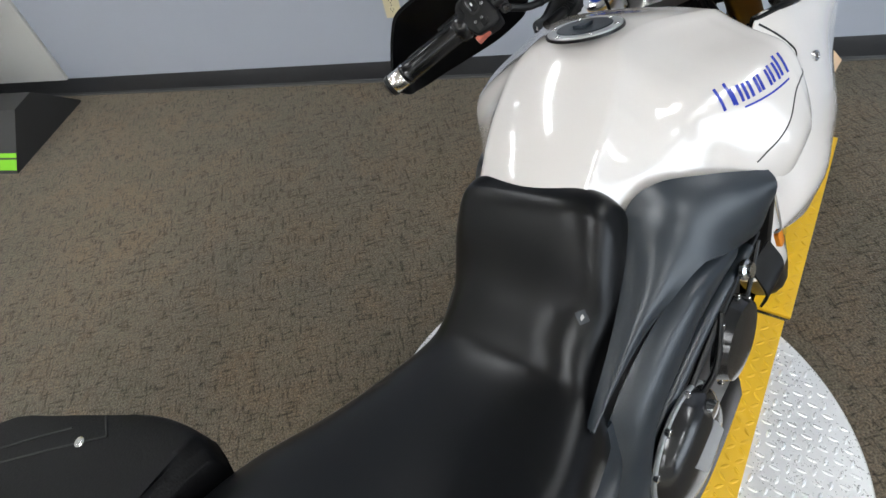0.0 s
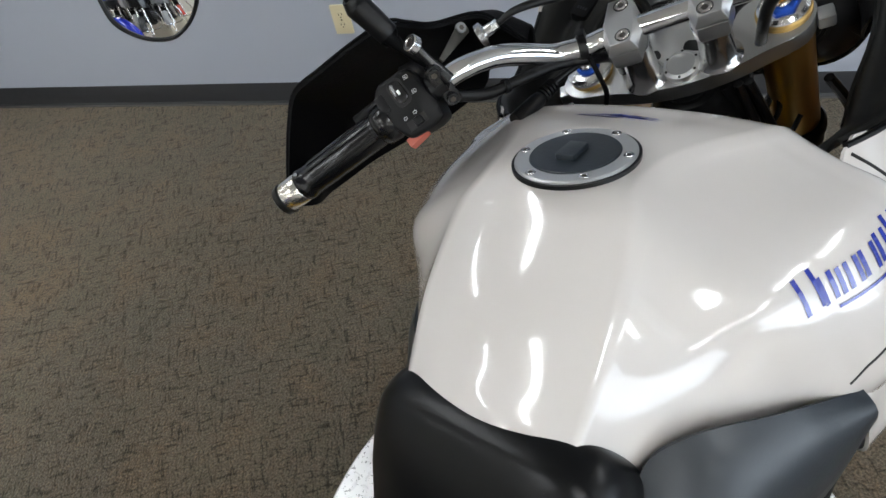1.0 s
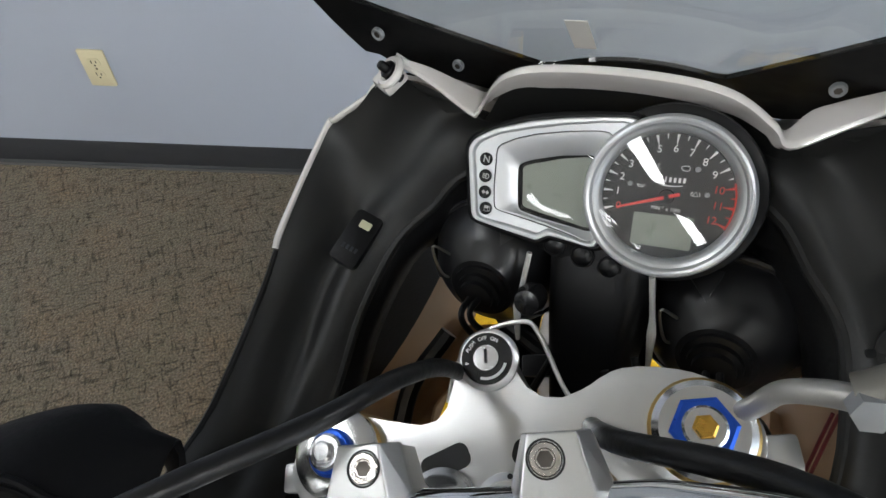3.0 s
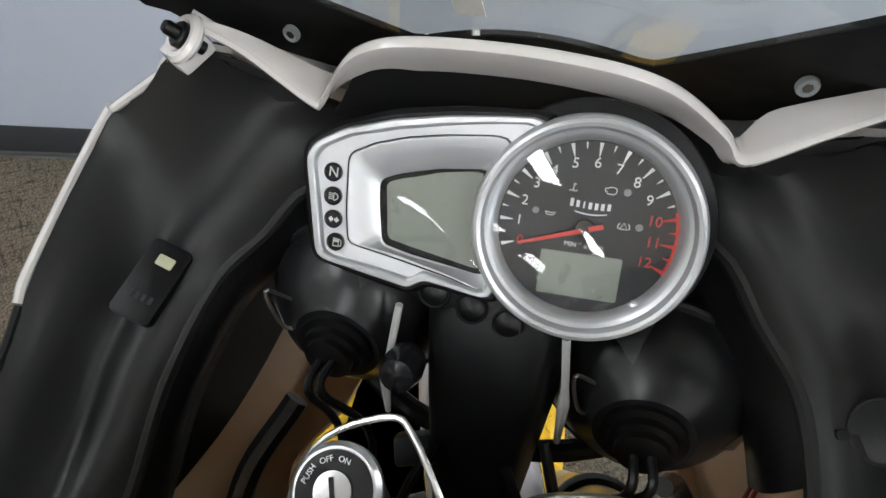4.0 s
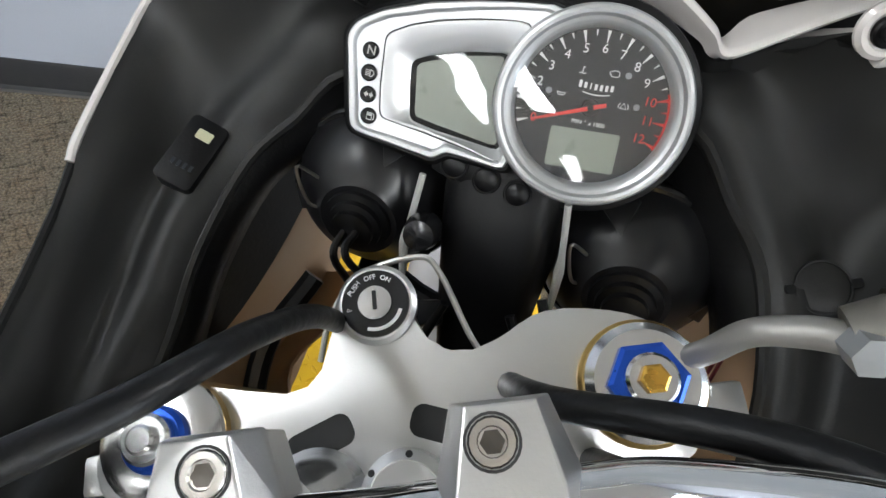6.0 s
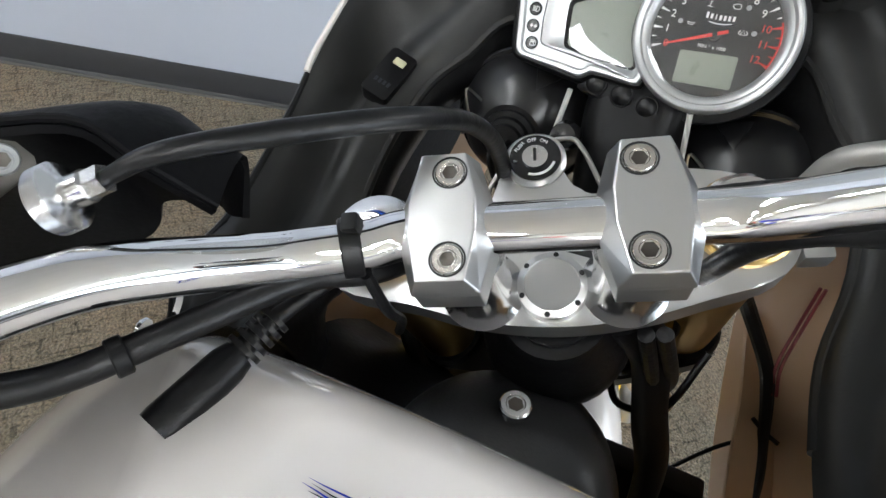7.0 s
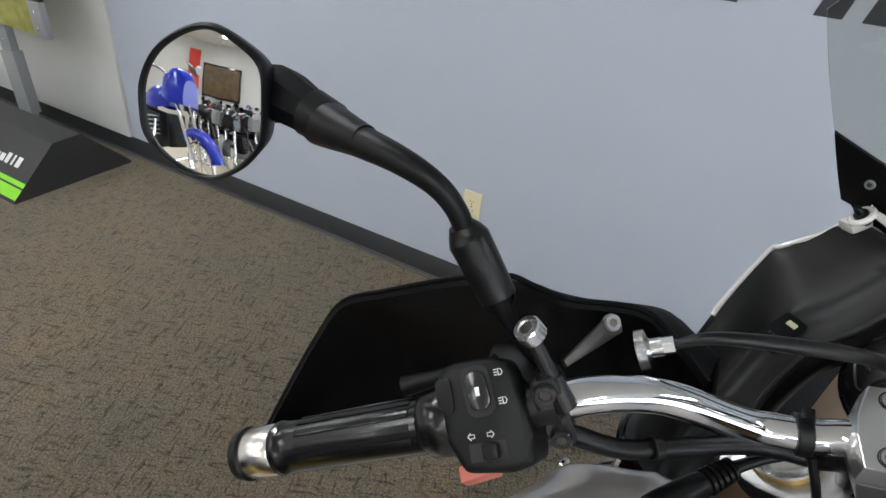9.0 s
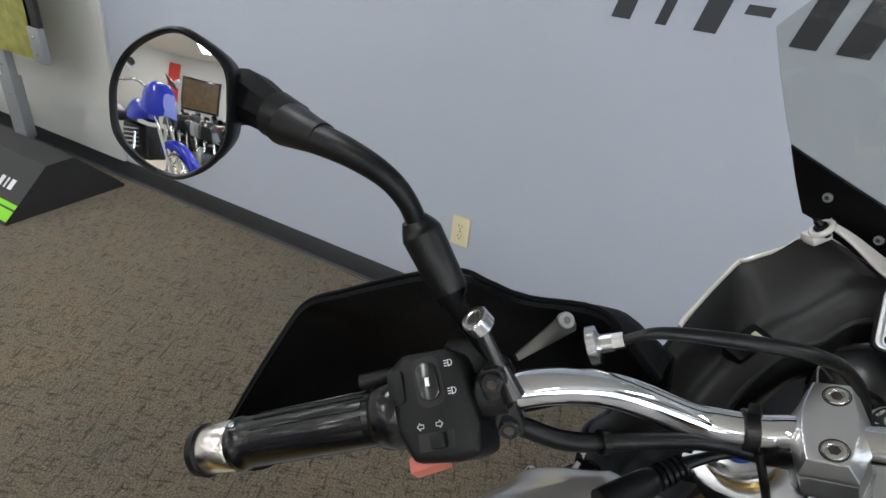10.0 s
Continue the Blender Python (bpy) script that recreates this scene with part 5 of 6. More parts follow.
# flat black strap and wiring behind the right fork leg
bpart("strap", tube([(0.045, 0.055, 0.985), (0.062, 0.074, 0.935), (0.076, 0.070, 0.872), (0.092, 0.064, 0.81), (0.10, 0.05, 0.70)], 0.0145, 12, 6, flat=0.4), BLACKP, "flat black rubber strap")
loom_ = [(0.110, 0.20, 0.90), (0.130, 0.225, 0.848), (0.158, 0.200, 0.815), (0.168, 0.182, 0.796), (0.178, 0.160, 0.764), (0.183, 0.123, 0.745), (0.18, 0.08, 0.72)]
bpart("wiring_loom", tube(loom_, [0.006, 0.007, 0.0065, 0.006, 0.005, 0.005, 0.005], 10, 6), RUBBER, "black taped wiring loom")
for k, d in enumerate((0.0, 0.004)):
    bpart("wire", tube([(0.172 + d, 0.235, 0.885), (0.170 + d, 0.222, 0.850), (0.166 + d, 0.198, 0.818), (0.170 + d, 0.180, 0.800)], 0.0014, 6, 6), mat("red_wire_sleeve", (0.22, 0.025, 0.03), 0.5), "thin red wire")
bpart("loom_tie", tube([(0.165, 0.168, 0.775), (0.178, 0.163, 0.768), (0.190, 0.158, 0.766)], 0.002, 6, 3), RUBBER)
bpart("wire", tube([(0.178, 0.160, 0.764), (0.150, 0.150, 0.74), (0.11, 0.12, 0.70)], 0.002, 6, 6), RUBBER)

# ---- handlebar ----
L_ = [(XC, 0.0, 0.0800), (XC - 0.055, 0.0, 0.0800), (XC - 0.076, -0.0060, 0.0835), (-0.099, -0.0120, 0.0915), (-0.113, -0.0180, 0.1015), (-0.136, -0.0320, 0.1315), (-0.150, -0.0405, 0.1470), (-0.164, -0.0510, 0.1590), (-0.178, -0.0630, 0.1690), (-0.192, -0.0735, 0.1740), (-0.216, -0.0865, 0.1755), (-0.390, -0.1640, 0.1752)]
R_ = [(0.0, 0.0, 0.0800), (0.055, 0.0, 0.0800), (0.085, -0.001, 0.083), (0.128, -0.011, 0.112), (0.154, -0.034, 0.145), (0.180, -0.064, 0.168), (0.216, -0.0865, 0.1755), (0.390, -0.1640, 0.1752)]   # its right bend sits a little higher
spart("handlebar", tube(L_[::-1] + R_[1:], 0.0112, 24, 8), CHROME, "chromed steel handlebar", sharp=60)
for x in (-0.038, 0.038):
    riser = spart("bar_riser", lathe([(0.001, 0), (0.0225, 0), (0.0235, 0.003), (0.021, 0.006), (0.0175, 0.011), (0.017, 0.04), (0.019, 0.062), (0.001, 0.064)], 32), ALUB, "turned aluminium bar riser", m=pose(x, 0.0, -0.004))
    for z0, z1, nm, lab in ((0.058, 0.0800, "lower_clamp", ""), (0.0812, 0.0962, "upper_clamp", "bead-blasted aluminium clamp with chamfered edges")):
        b2 = bmesh.new()
        def waist(kx, ky, z):
            """Six-sided outline, widest over the bar."""
            return [b2.verts.new((x_ * kx, y_ * ky, z)) for x_, y_ in ((0.0205, -0.008), (0.0205, 0.008), (0.0140, 0.0305), (-0.0140, 0.0305), (-0.0205, 0.008), (-0.0205, -0.008), (-0.0145, -0.0300), (0.0145, -0.0300))]
        if nm == "upper_clamp":
            levels = [waist(1, 1, z0), waist(1, 1, z0 + 0.0030), waist(0.68, 0.95, z1)]
        else:
            levels = [waist(0.80, 0.90, z0), waist(0.97, 0.98, z0 + 0.006), waist(0.97, 0.98, z1)]
        b2.faces.new(levels[0][::-1]), b2.faces.new(levels[-1])
        for lo, hi in zip(levels, levels[1:]):
            for i in range(8):
                b2.faces.new((lo[i], lo[(i + 1) % 8], hi[(i + 1) % 8], hi[i]))
        bmesh.ops.bevel(b2, geom=list(b2.edges), offset=0.0008, segments=2, affect="EDGES", profile=0.6)
        cl = spart(nm, b2, ALU, lab, m=pose(x * 1.08, 0.0, 0), flat=True)
        if nm == "upper_clamp":
            for dy in (-0.0195, 0.0195):
                part("counterbore", ring(0.0076, 0.0068, 0.0008, 24, m=pose(-0.08 * x, dy, z1 - 0.0004)), DARKSLOT, cl)
                bolt(cl, pose(-0.08 * x, dy, z1 - 0.0035), 0.0066, 0.0045, BRUSHED, "clamp_bolt")

# left hand controls, along the bar
g0, g1 = Vector(L_[-2]), Vector(L_[-1])
X = (g0 - g1).normalized()
Z = Vector((0, -0.22, 0.97))
Z = (Z - X * Z.dot(X)).normalized()
Y = Z.cross(X)
GL = Matrix(((X.x, Y.x, Z.x, g0.x), (X.y, Y.y, Z.y, g0.y), (X.z, Y.z, Z.z, g0.z), (0, 0, 0, 1)))   # x inboard, y ahead, z up
Xr = Vector((-X.x, X.y, X.z))
Zr = Vector((0, -0.22, 0.97))
Zr = (Zr - Xr * Zr.dot(Xr)).normalized()
Yr = Zr.cross(-Xr)
g0r = Vector((2 * XC - g0.x, g0.y, g0.z))
GR = Matrix(((-Xr.x, Yr.x, Zr.x, g0r.x), (-Xr.y, Yr.y, Zr.y, g0r.y), (-Xr.z, Yr.z, Zr.z, g0r.z), (0, 0, 0, 1)))  # x outboard, y ahead, z up


def along(m, x0, x1, prof, n=28):
    """A turned body on a grip's axis: (place from x0 to x1, radius)."""
    return lathe([(0.0005, x0)] + [(r, x0 + (x1 - x0) * k) for k, r in prof] + [(0.0005, x1)], n, m=m @ pose(0, 0, 0, 0, 90))


def grip_set(m, left):
    sg = 1 if left else -1
    f = lambda x: x * sg
    grip = spart("grip", along(Matrix(), f(-0.167), f(-0.038), [(0.0, 0.0165), (0.02, 0.0182), (0.055, 0.0182), (0.065, 0.0174), (0.12, 0.0172), (0.84, 0.0174), (0.87, 0.0205), (0.96, 0.0215), (1.0, 0.0200)]), GRIPM, "black rubber handlebar grip", m=m)
    for k in range(5):
        a = radians(35 + 28 * k)
        part("rib", box(0.082, 0.0046, 0.0016, 0.0006, m=pose(f(-0.104), 0.0172 * math.cos(a), 0.0172 * math.sin(a), math.degrees(a) - 90)), GRIPM, grip)
    end = spart("bar_end", along(Matrix(), f(-0.192), f(-0.167), [(0.0, 0.0163), (0.05, 0.0170), (0.95, 0.0170), (1.0, 0.0163)]), BRUSHED, "polished silver bar end", m=m)
    part("end_cap", along(Matrix(), f(-0.201), f(-0.190), [(0.0, 0.012), (0.3, 0.0170), (0.9, 0.0184), (1.0, 0.0175)]), RUBBER, end)
    part("dot", lathe([(0.0003, 0), (0.0026, 0), (0.0022, 0.0008), (0.0003, 0.0009)], 14), ALUB, grip, m=pose(f(-0.1605), 0.004, 0.0178, -13))
    # switch housing: rounded block in two halves
    ho = [(-0.033, -0.014), (-0.034, 0.004), (-0.031, 0.020), (-0.022, 0.027), (0.004, 0.026), (0.0135, 0.023), (0.0180, 0.010), (0.0205, -0.020), (0.0195, -0.036), (0.006, -0.039), (-0.022, -0.036)]
    o = [(f(x + 0.003), y) for x, y in ho]
    hs = spart("switch_housing", prism(o[::sg], 0.042, 0.0055, m=pose(0, 0, -0.020), segs=3), BLACKP, "black plastic switch housing" if left else "black plastic throttle housing", m=m @ pose(f(-0.0125), 0.0066, -0.0015, 27))
    part("seam", ring(0.0195, 0.0175, 0.010, 28, m=pose(f(-0.034), -0.004, 0, 0, 90 * sg), bevel=0.001), BLACKP, hs)
    return hs


hs = grip_set(GL, True)
spart("bar_sleeve", tube([GL @ Vector((-0.008, 0, 0)), GL @ Vector((0.026, 0, 0))], 0.0132, 20, 0), RUBBER, "black sleeve round the bar")
part("rocker_recess", prism(rounded(0.0175, 0.029, 0.006), 0.0006, m=pose(-0.0035, 0.008, 0.0217, 0, 0, 4)), DARKSLOT, hs)
part("dip_rocker", prism(rounded(0.0130, 0.0225, 0.0055), 0.0040, 0.0018, m=pose(-0.0030, 0.008, 0.0215, 0, 0, 4)), GLOSSB, hs, "black dip switch rocker")
part("rocker_mark", box(0.0026, 0.0050, 0.0004, m=pose(-0.0028, 0.0075, 0.0256)), PRINT, hs)
part("passing_switch", prism(rounded(0.010, 0.02, 0.003), 0.004, 0.001, m=pose(-0.024, 0.008, 0.0195)), BLACKP, hs)


def outline_mark(pts_, x, y, k=0.001):
    """A printed symbol drawn as a thin line."""
    part("symbol", tube([(u * k, v * k, 0) for u, v in pts_], 0.00028, 6, 0), PRINT, hs, m=pose(x, y, 0.0221))


for y in (0.0165, 0.0005):
    outline_mark([(0, -1.9), (0, 1.9), (1.7, 1.5), (2.5, 0), (1.7, -1.5), (0, -1.9)], 0.0105, y)
    for d in (-1.5, 0, 1.5):
        outline_mark([(-2.6, d), (-0.7, d)], 0.0105, y)
for sd, x in ((-1, -0.0115), (1, -0.0005)):
    outline_mark([(sd * 2.4, 0), (sd * 0.5, 2.1), (sd * 0.5, 1.0), (sd * -1.6, 1.0), (sd * -1.6, -1.0), (sd * 0.5, -1.0), (sd * 0.5, -2.1), (sd * 2.4, 0)], x, -0.0165)
part("indicator_switch", box(0.0095, 0.009, 0.012, 0.002, m=pose(-0.001, -0.0255, 0.0215)), BLACKP, hs)
part("indicator_slot", box(0.022, 0.010, 0.002, m=pose(-0.003, -0.0255, 0.0215)), DARKSLOT, hs)
part("horn_button", box(0.0235, 0.010, 0.011, 0.002, m=pose(-0.0145, -0.0365, 0.0075, -20, 0, 8)), RED, hs, "faded red horn button")
# clutch perch, lever, adjuster, mirror post
perch = spart("clutch_perch", prism([(0.016, -0.012), (0.031, -0.012), (0.034, 0.006), (0.030, 0.020), (0.010, 0.040), (-0.010, 0.044), (-0.016, 0.034), (0.004, 0.026), (0.016, 0.010)], 0.020, 0.004, m=pose(0, 0, -0.012)), BLACKP, "black clutch lever perch", m=GL)
CAPF = pose(0.0232, 0, 0, 65)                 # the clamp's cap faces the rider
cap_ = part("clamp_cap", prism(rounded(0.0165, 0.047, 0.0055), 0.013, 0.003, m=CAPF @ pose(0, 0.001, -0.001)), GLOSSB, perch)
for y in (0.017, -0.0147):
    bolt(cap_, CAPF @ pose(0, y, 0.0115), 0.0062, 0.0045, GLOSSB, "perch_bolt")
P0, P1 = Vector((-0.187, -0.079, 0.185)), Vector((-0.2005, -0.0655, 0.2230))
post = spart("pivot_post", tube([P0, P0.lerp(P1, 0.35), P0.lerp(P1, 0.9)], [0.0054, 0.0047, 0.0044], 16, 4), GLOSSB, "dark pivot bolt with a bright socket head")
part("shroud", tube([P0 - (P1 - P0) * 0.15, P0.lerp(P1, 0.3)], [0.0072, 0.0058], 16, 0), GLOSSB, post)
bolt(post, aim(P1 - Vector((-0.2, -0.16, 0.93)) * 0.006, P1 + Vector((-0.2, -0.16, 0.93))), 0.0086, 0.0090, ALUB, "socket_head")
spart("clutch_lever", tube([GL @ Vector(p) for p in ((0.0, 0.036, -0.010), (-0.035, 0.040, -0.014), (-0.060, 0.041, -0.016), (-0.086, 0.040, -0.018))], [0.007, 0.006, 0.0055, 0.0075], 12, 6, flat=0.7), BLACKP, "short black clutch lever")
KN = Vector((-0.1640, -0.0140, 0.1560))
kd = Vector((0.93, 0.32, 0.05)).normalized()
adj = spart("cable_adjuster", lathe([(0.001, -0.003)] + [(0.0128 - 0.0006 * (k % 2), -0.003 + 0.0004 * k) for k in range(16)] + [(0.008, 0.004), (0.0062, 0.005), (0.0062, 0.012), (0.001, 0.012)], 36), ALUB, "knurled aluminium clutch cable adjuster", m=aim(KN, KN + kd))
part("nut", lathe([(0.001, 0.012), (0.0055, 0.012), (0.0055, 0.019), (0.001, 0.019)], 6), ALUB, adj, sharp=20)
spart("clutch_cable", tube([KN + kd * 0.018, KN + kd * 0.042, (-0.090, 0.017, 0.139), (-0.052, 0.038, 0.111), (-0.033, 0.061, 0.070), (-0.026, 0.075, 0.016), (-0.029, 0.078, -0.074)], [0.003, 0.0040, 0.0050, 0.0050, 0.0050, 0.0050, 0.0050], 12, 8), RUBBER, "black sheathed clutch cable")
# handguard bracket
BB = Vector((-0.1895, 0.001, 0.1610))


def strap(a, b, wa, wb, thick, face):
    """A flat tapered strap from a to b, its broad side turned to face."""
    a, b = Vector(a), Vector(b)
    d = (b - a).normalized()
    n = Vector(face)
    n = (n - d * n.dot(d)).normalized()
    e = n.cross(d)
    mm = Matrix(((e.x, d.x, n.x, a.x), (e.y, d.y, n.y, a.y), (e.z, d.z, n.z, a.z), (0, 0, 0, 1)))
    ln = (b - a).length
    return prism([(-wa, -wa * 0.6), (-wa * 0.5, -wa), (wa * 0.5, -wa), (wa, -wa * 0.6), (wb, ln), (-wb, ln)], thick, min(thick, wa) * 0.25, m=mm)


spart("guard_bracket", strap(BB + Vector((0, 0, -0.003)), (-0.2012, -0.048, 0.1738), 0.0075, 0.0024, 0.003, (0.75, -0.35, 0.5)), mat("dull_steel", (0.11, 0.105, 0.095), 0.42, 0.8, var=0.25, scale=60), "flat aluminium handguard bracket")
bolt(bike, S @ aim(BB, BB + Vector((0.75, -0.35, 0.5))), 0.0058, 0.006, GREYM, "guard_bolt")


def handguard(left):
    """A bent plastic shield in front of the grip: long outer sweep with a flared top edge."""
    up = [(-0.135, 0.004, 0.110), (-0.1515, 0.0104, 0.1390), (-0.1726, 0.0200, 0.1565), (-0.2100, 0.0010, 0.1810), (-0.2200, -0.0180, 0.2100), (-0.2300, -0.0290, 0.2290), (-0.270, -0.0330, 0.2270), (-0.33, -0.0380, 0.2160), (-0.378, -0.0440, 0.2060), (-0.394, -0.070, 0.193), (-0.399, -0.108, 0.181), (-0.398, -0.142, 0.173), (-0.394, -0.164, 0.173)]
    lo = [(-0.135, 0.010, 0.085), (-0.149, 0.018, 0.076), (-0.165, 0.030, 0.068), (-0.205, 0.040, 0.058), (-0.222, 0.036, 0.040), (-0.240, 0.032, 0.030), (-0.29, 0.018, 0.020), (-0.35, -0.004, 0.024), (-0.396, -0.036, 0.040), (-0.414, -0.074, 0.064), (-0.413, -0.112, 0.095), (-0.398, -0.146, 0.125), (-0.394, -0.163, 0.152)]
    fx = lambda p: p if left else (2 * XC - p[0], p[1], p[2])
    a, b = [smooth_path([fx(p) for p in (e if left else e[4:])], 5) for e in (up, lo)]
    rows_ = [[p.lerp(q, t) + Vector((0, 0.030 * math.sin(math.pi * t) + (0.0 if t else -0.003), 0)) for p, q in zip(a, b)] for t in np.linspace(0, 1, 8)]
    hg = spart("handguard", shell(rows_, 0.0035), GUARD, "matt black plastic handguard", sharp=50)
    part("lip", tube(a, 0.0019, 8, 0), GUARD, hg)
    return hg


handguard(True), handguard(False)
# wiring along the bar, ties, loose plug
spart("switch_loom", tube([(-0.188, -0.084, 0.157), (-0.166, -0.072, 0.133), (-0.136, -0.051, 0.116), (-0.104, -0.023, 0.088), (-0.076, -0.013, 0.070), (-0.062, 0.011, 0.030), (-0.067, 0.034, -0.050)], [0.0062, 0.0060, 0.0058, 0.0058, 0.006, 0.006, 0.006], 12, 7), RUBBER, "black wiring sleeve along the bar")
spart("loom_clip", ring(0.0076, 0.0058, 0.006, 18, m=aim((-0.152, -0.065, 0.128), (-0.136, -0.051, 0.116)), bevel=0.001), BLACKP)
bp = min((q for q in zip(*[smooth_path(L_, 8)[k:] for k in (0, 1)])), key=lambda q: abs(q[0].x + 0.0775))
spart("bar_tie", ring(0.0134, 0.0108, 0.009, 24, m=aim(bp[0], bp[1]), bevel=0.0008), RUBBER, "black tie round the bar")
spart("bar_tie", box(0.007, 0.008, 0.009, 0.001, m=pose(*(bp[0] + Vector((0.0, 0.004, 0.0135))))), RUBBER)
spart("tie_tail", tube([bp[0] + Vector((0.002, -0.012, -0.004)), bp[0] + Vector((0.004, -0.02, -0.03)), (-0.078, -0.022, 0.02), (-0.088, -0.02, -0.01)], 0.0028, 8, 6), RUBBER)
plug = spart("loose_plug", tube([(-0.084, -0.008, 0.066), (-0.104, -0.023, 0.073), (-0.120, -0.038, 0.0780), (-0.134, -0.056, 0.0830)], [0.003, 0.0035, 0.0045, 0.0055], 12, 5), RUBBER, "loose black accessory plug")
q0, q1 = Vector((-0.131, -0.053, 0.0815)), Vector((-0.1525, -0.0860, 0.0950))
part("body", tube([q0, q0.lerp(q1, 0.15), q0.lerp(q1, 0.9), q1], [0.0075, 0.0090, 0.0098, 0.0094], 16, 0), RUBBER, plug)
for k in range(5):
    part("ridge", ring(0.0074 + 0.0003 * k, 0.0045, 0.0024, 14, m=aim(Vector((-0.118, -0.036, 0.0775)).lerp(q0, k / 5), q0)), RUBBER, plug)

# right hand controls
hs2 = grip_set(GR, False)
part("stop_switch", box(0.012, 0.022, 0.008, 0.002, m=pose(0.004, 0.004, 0.023)), RED, hs2)
mc = spart("brake_master", tube([(0.170, 0.038, 0.057), (0.193, 0.038, 0.068), (0.225, 0.024, 0.095), (0.245, 0.0, 0.125)], [0.014, 0.0155, 0.016, 0.016], 18, 4), BLACKP, "black brake master cylinder")
part("banjo_bolt", lathe([(0.001, 0), (0.0075, 0), (0.0075, 0.010), (0.001, 0.011)], 6), GREYM, mc, m=aim((0.158, 0.036, 0.056), (0.155, 0.02, 0.075)), sharp=20)
part("banjo", tube([(0.172, 0.038, 0.058), (0.158, 0.037, 0.052)], [0.0125, 0.0115], 18, 0), mat("dull_cast_grey", (0.16, 0.15, 0.13), 0.45, 0.3, var=0.3, scale=60), mc, "worn grey banjo union")
spart("brake_line", tube([(0.160, 0.037, 0.052), (0.148, 0.042, 0.046), (0.134, 0.045, 0.036), (0.125, 0.042, 0.014), (0.112, 0.04, -0.02), (0.1, 0.03, -0.12)], [0.006, 0.0058, 0.0052, 0.0052, 0.0052, 0.0052], 12, 7), GREYT, "grey braided brake line")
spart("fluid_reservoir", lathe([(0.002, 0), (0.022, 0), (0.026, 0.01), (0.027, 0.034), (0.030, 0.036), (0.030, 0.043), (0.026, 0.047), (0.002, 0.047)], 30), BLACKP, "round black brake fluid reservoir", m=pose(0.206, 0.060, 0.046, -20, 0, 0))
spart("reservoir_hose", tube([(0.206, 0.060, 0.050), (0.209, 0.052, 0.048), (0.213, 0.042, 0.060), (0.214, 0.030, 0.082)], 0.006, 10, 6), RUBBER)
spart("brake_lever", tube([GR @ Vector(p) for p in ((-0.012, 0.034, -0.002), (0.03, 0.044, -0.004), (0.075, 0.047, -0.006), (0.14, 0.042, -0.007))], [0.007, 0.0065, 0.0058, 0.007], 12, 6, flat=0.7), GREYM, "dark grey brake lever")
spart("throttle_cable", tube([GR @ Vector((-0.035, -0.01, -0.012)), (0.16, -0.045, 0.13), (0.125, -0.012, 0.085), (0.09, -0.002, 0.055), (0.07, 0.01, -0.05)], [0.008, 0.009, 0.0075, 0.006, 0.006], 12, 7), RUBBER)
spart("switch_loom", tube([GR @ Vector((-0.04, 0.01, -0.018)), (0.165, -0.03, 0.125), (0.12, 0.008, 0.078), (0.06, 0.03, 0.03), (0.04, 0.05, -0.05)], [0.007, 0.0075, 0.0065, 0.006, 0.006], 12, 7), RUBBER)


# mirrors
def mirror_arm(left):
    fx = (lambda p: Vector(p)) if left else (lambda p: Vector((2 * XC - p[0], p[1], p[2])))
    arm = spart("mirror_arm", tube([fx(p) for p in ((-0.2395, -0.036, 0.264), (-0.2385, -0.036, 0.286), (-0.245, -0.036, 0.304), (-0.268, -0.031, 0.319), (-0.303, -0.021, 0.330))], [0.0064, 0.0064, 0.0070, 0.0084, 0.0104], 16, 7), BLACKP, "black curved mirror arm")
    part("boot", tube([fx(p) for p in ((-0.2255, -0.0490, 0.2285), (-0.2262, -0.0482, 0.2305), (-0.2320, -0.0425, 0.2480), (-0.2385, -0.0365, 0.2640), (-0.2405, -0.0355, 0.2740))], [0.0100, 0.0114, 0.0122, 0.0130, 0.0078], 18, 5), RUBBER, arm, "rubber boot of the mirror arm")
    part("mount", tube([fx(p) for p in ((-0.2258, -0.0495, 0.2300), (-0.216, -0.058, 0.208), (-0.200, -0.062, 0.175))], [0.0085, 0.0042, 0.005], 14, 3), GUARD, arm)
    part("joint", tube([fx(p) for p in ((-0.294, -0.023, 0.328), (-0.318, -0.015, 0.334), (-0.338, -0.007, 0.338))], [0.0102, 0.0134, 0.0162], 22, 4), BLACKP, arm, "conical arm joint", sharp=40)
    return arm


mirror_arm(True)
MC = Vector((-0.4095, -0.035, 0.3725))                     # centre of the left mirror, in the steered frame
world_from_s = BIKE @ S
mw = world_from_s @ MC
to_eye = (Vector((0.774, 1.526, 1.378)) - mw).normalized()
to_room = (Vector((-1.15, -3.2, 0.95)) - mw).normalized()
nrm = world_from_s.to_3x3().inverted() @ (to_eye + to_room).normalized()
mx_ = Vector((1, 0, 0)) - nrm * nrm.x
mx_.normalize()
my_ = nrm.cross(mx_)
MF = Matrix(((mx_.x, my_.x, nrm.x, MC.x), (mx_.y, my_.y, nrm.y, MC.y), (mx_.z, my_.z, nrm.z, MC.z), (0, 0, 0, 1)))


def mirror_outline(k, n=4):
    """Outline of the head: a slanted oval, straight where the neck joins it."""
    o = [(-0.045, 0.011), (-0.049, -0.007), (-0.042, -0.0245), (-0.0285, -0.0385), (-0.010, -0.047), (0.009, -0.0455), (0.026, -0.0385), (0.040, -0.027), (0.050, -0.004), (0.0555, 0.018), (0.045, 0.035), (0.028, 0.0495), (0.006, 0.051), (-0.018, 0.044), (-0.036, 0.029)]
    return [(p.x * k, p.y * k) for p in smooth_path([(x, y, 0) for x, y in o], n, True)]


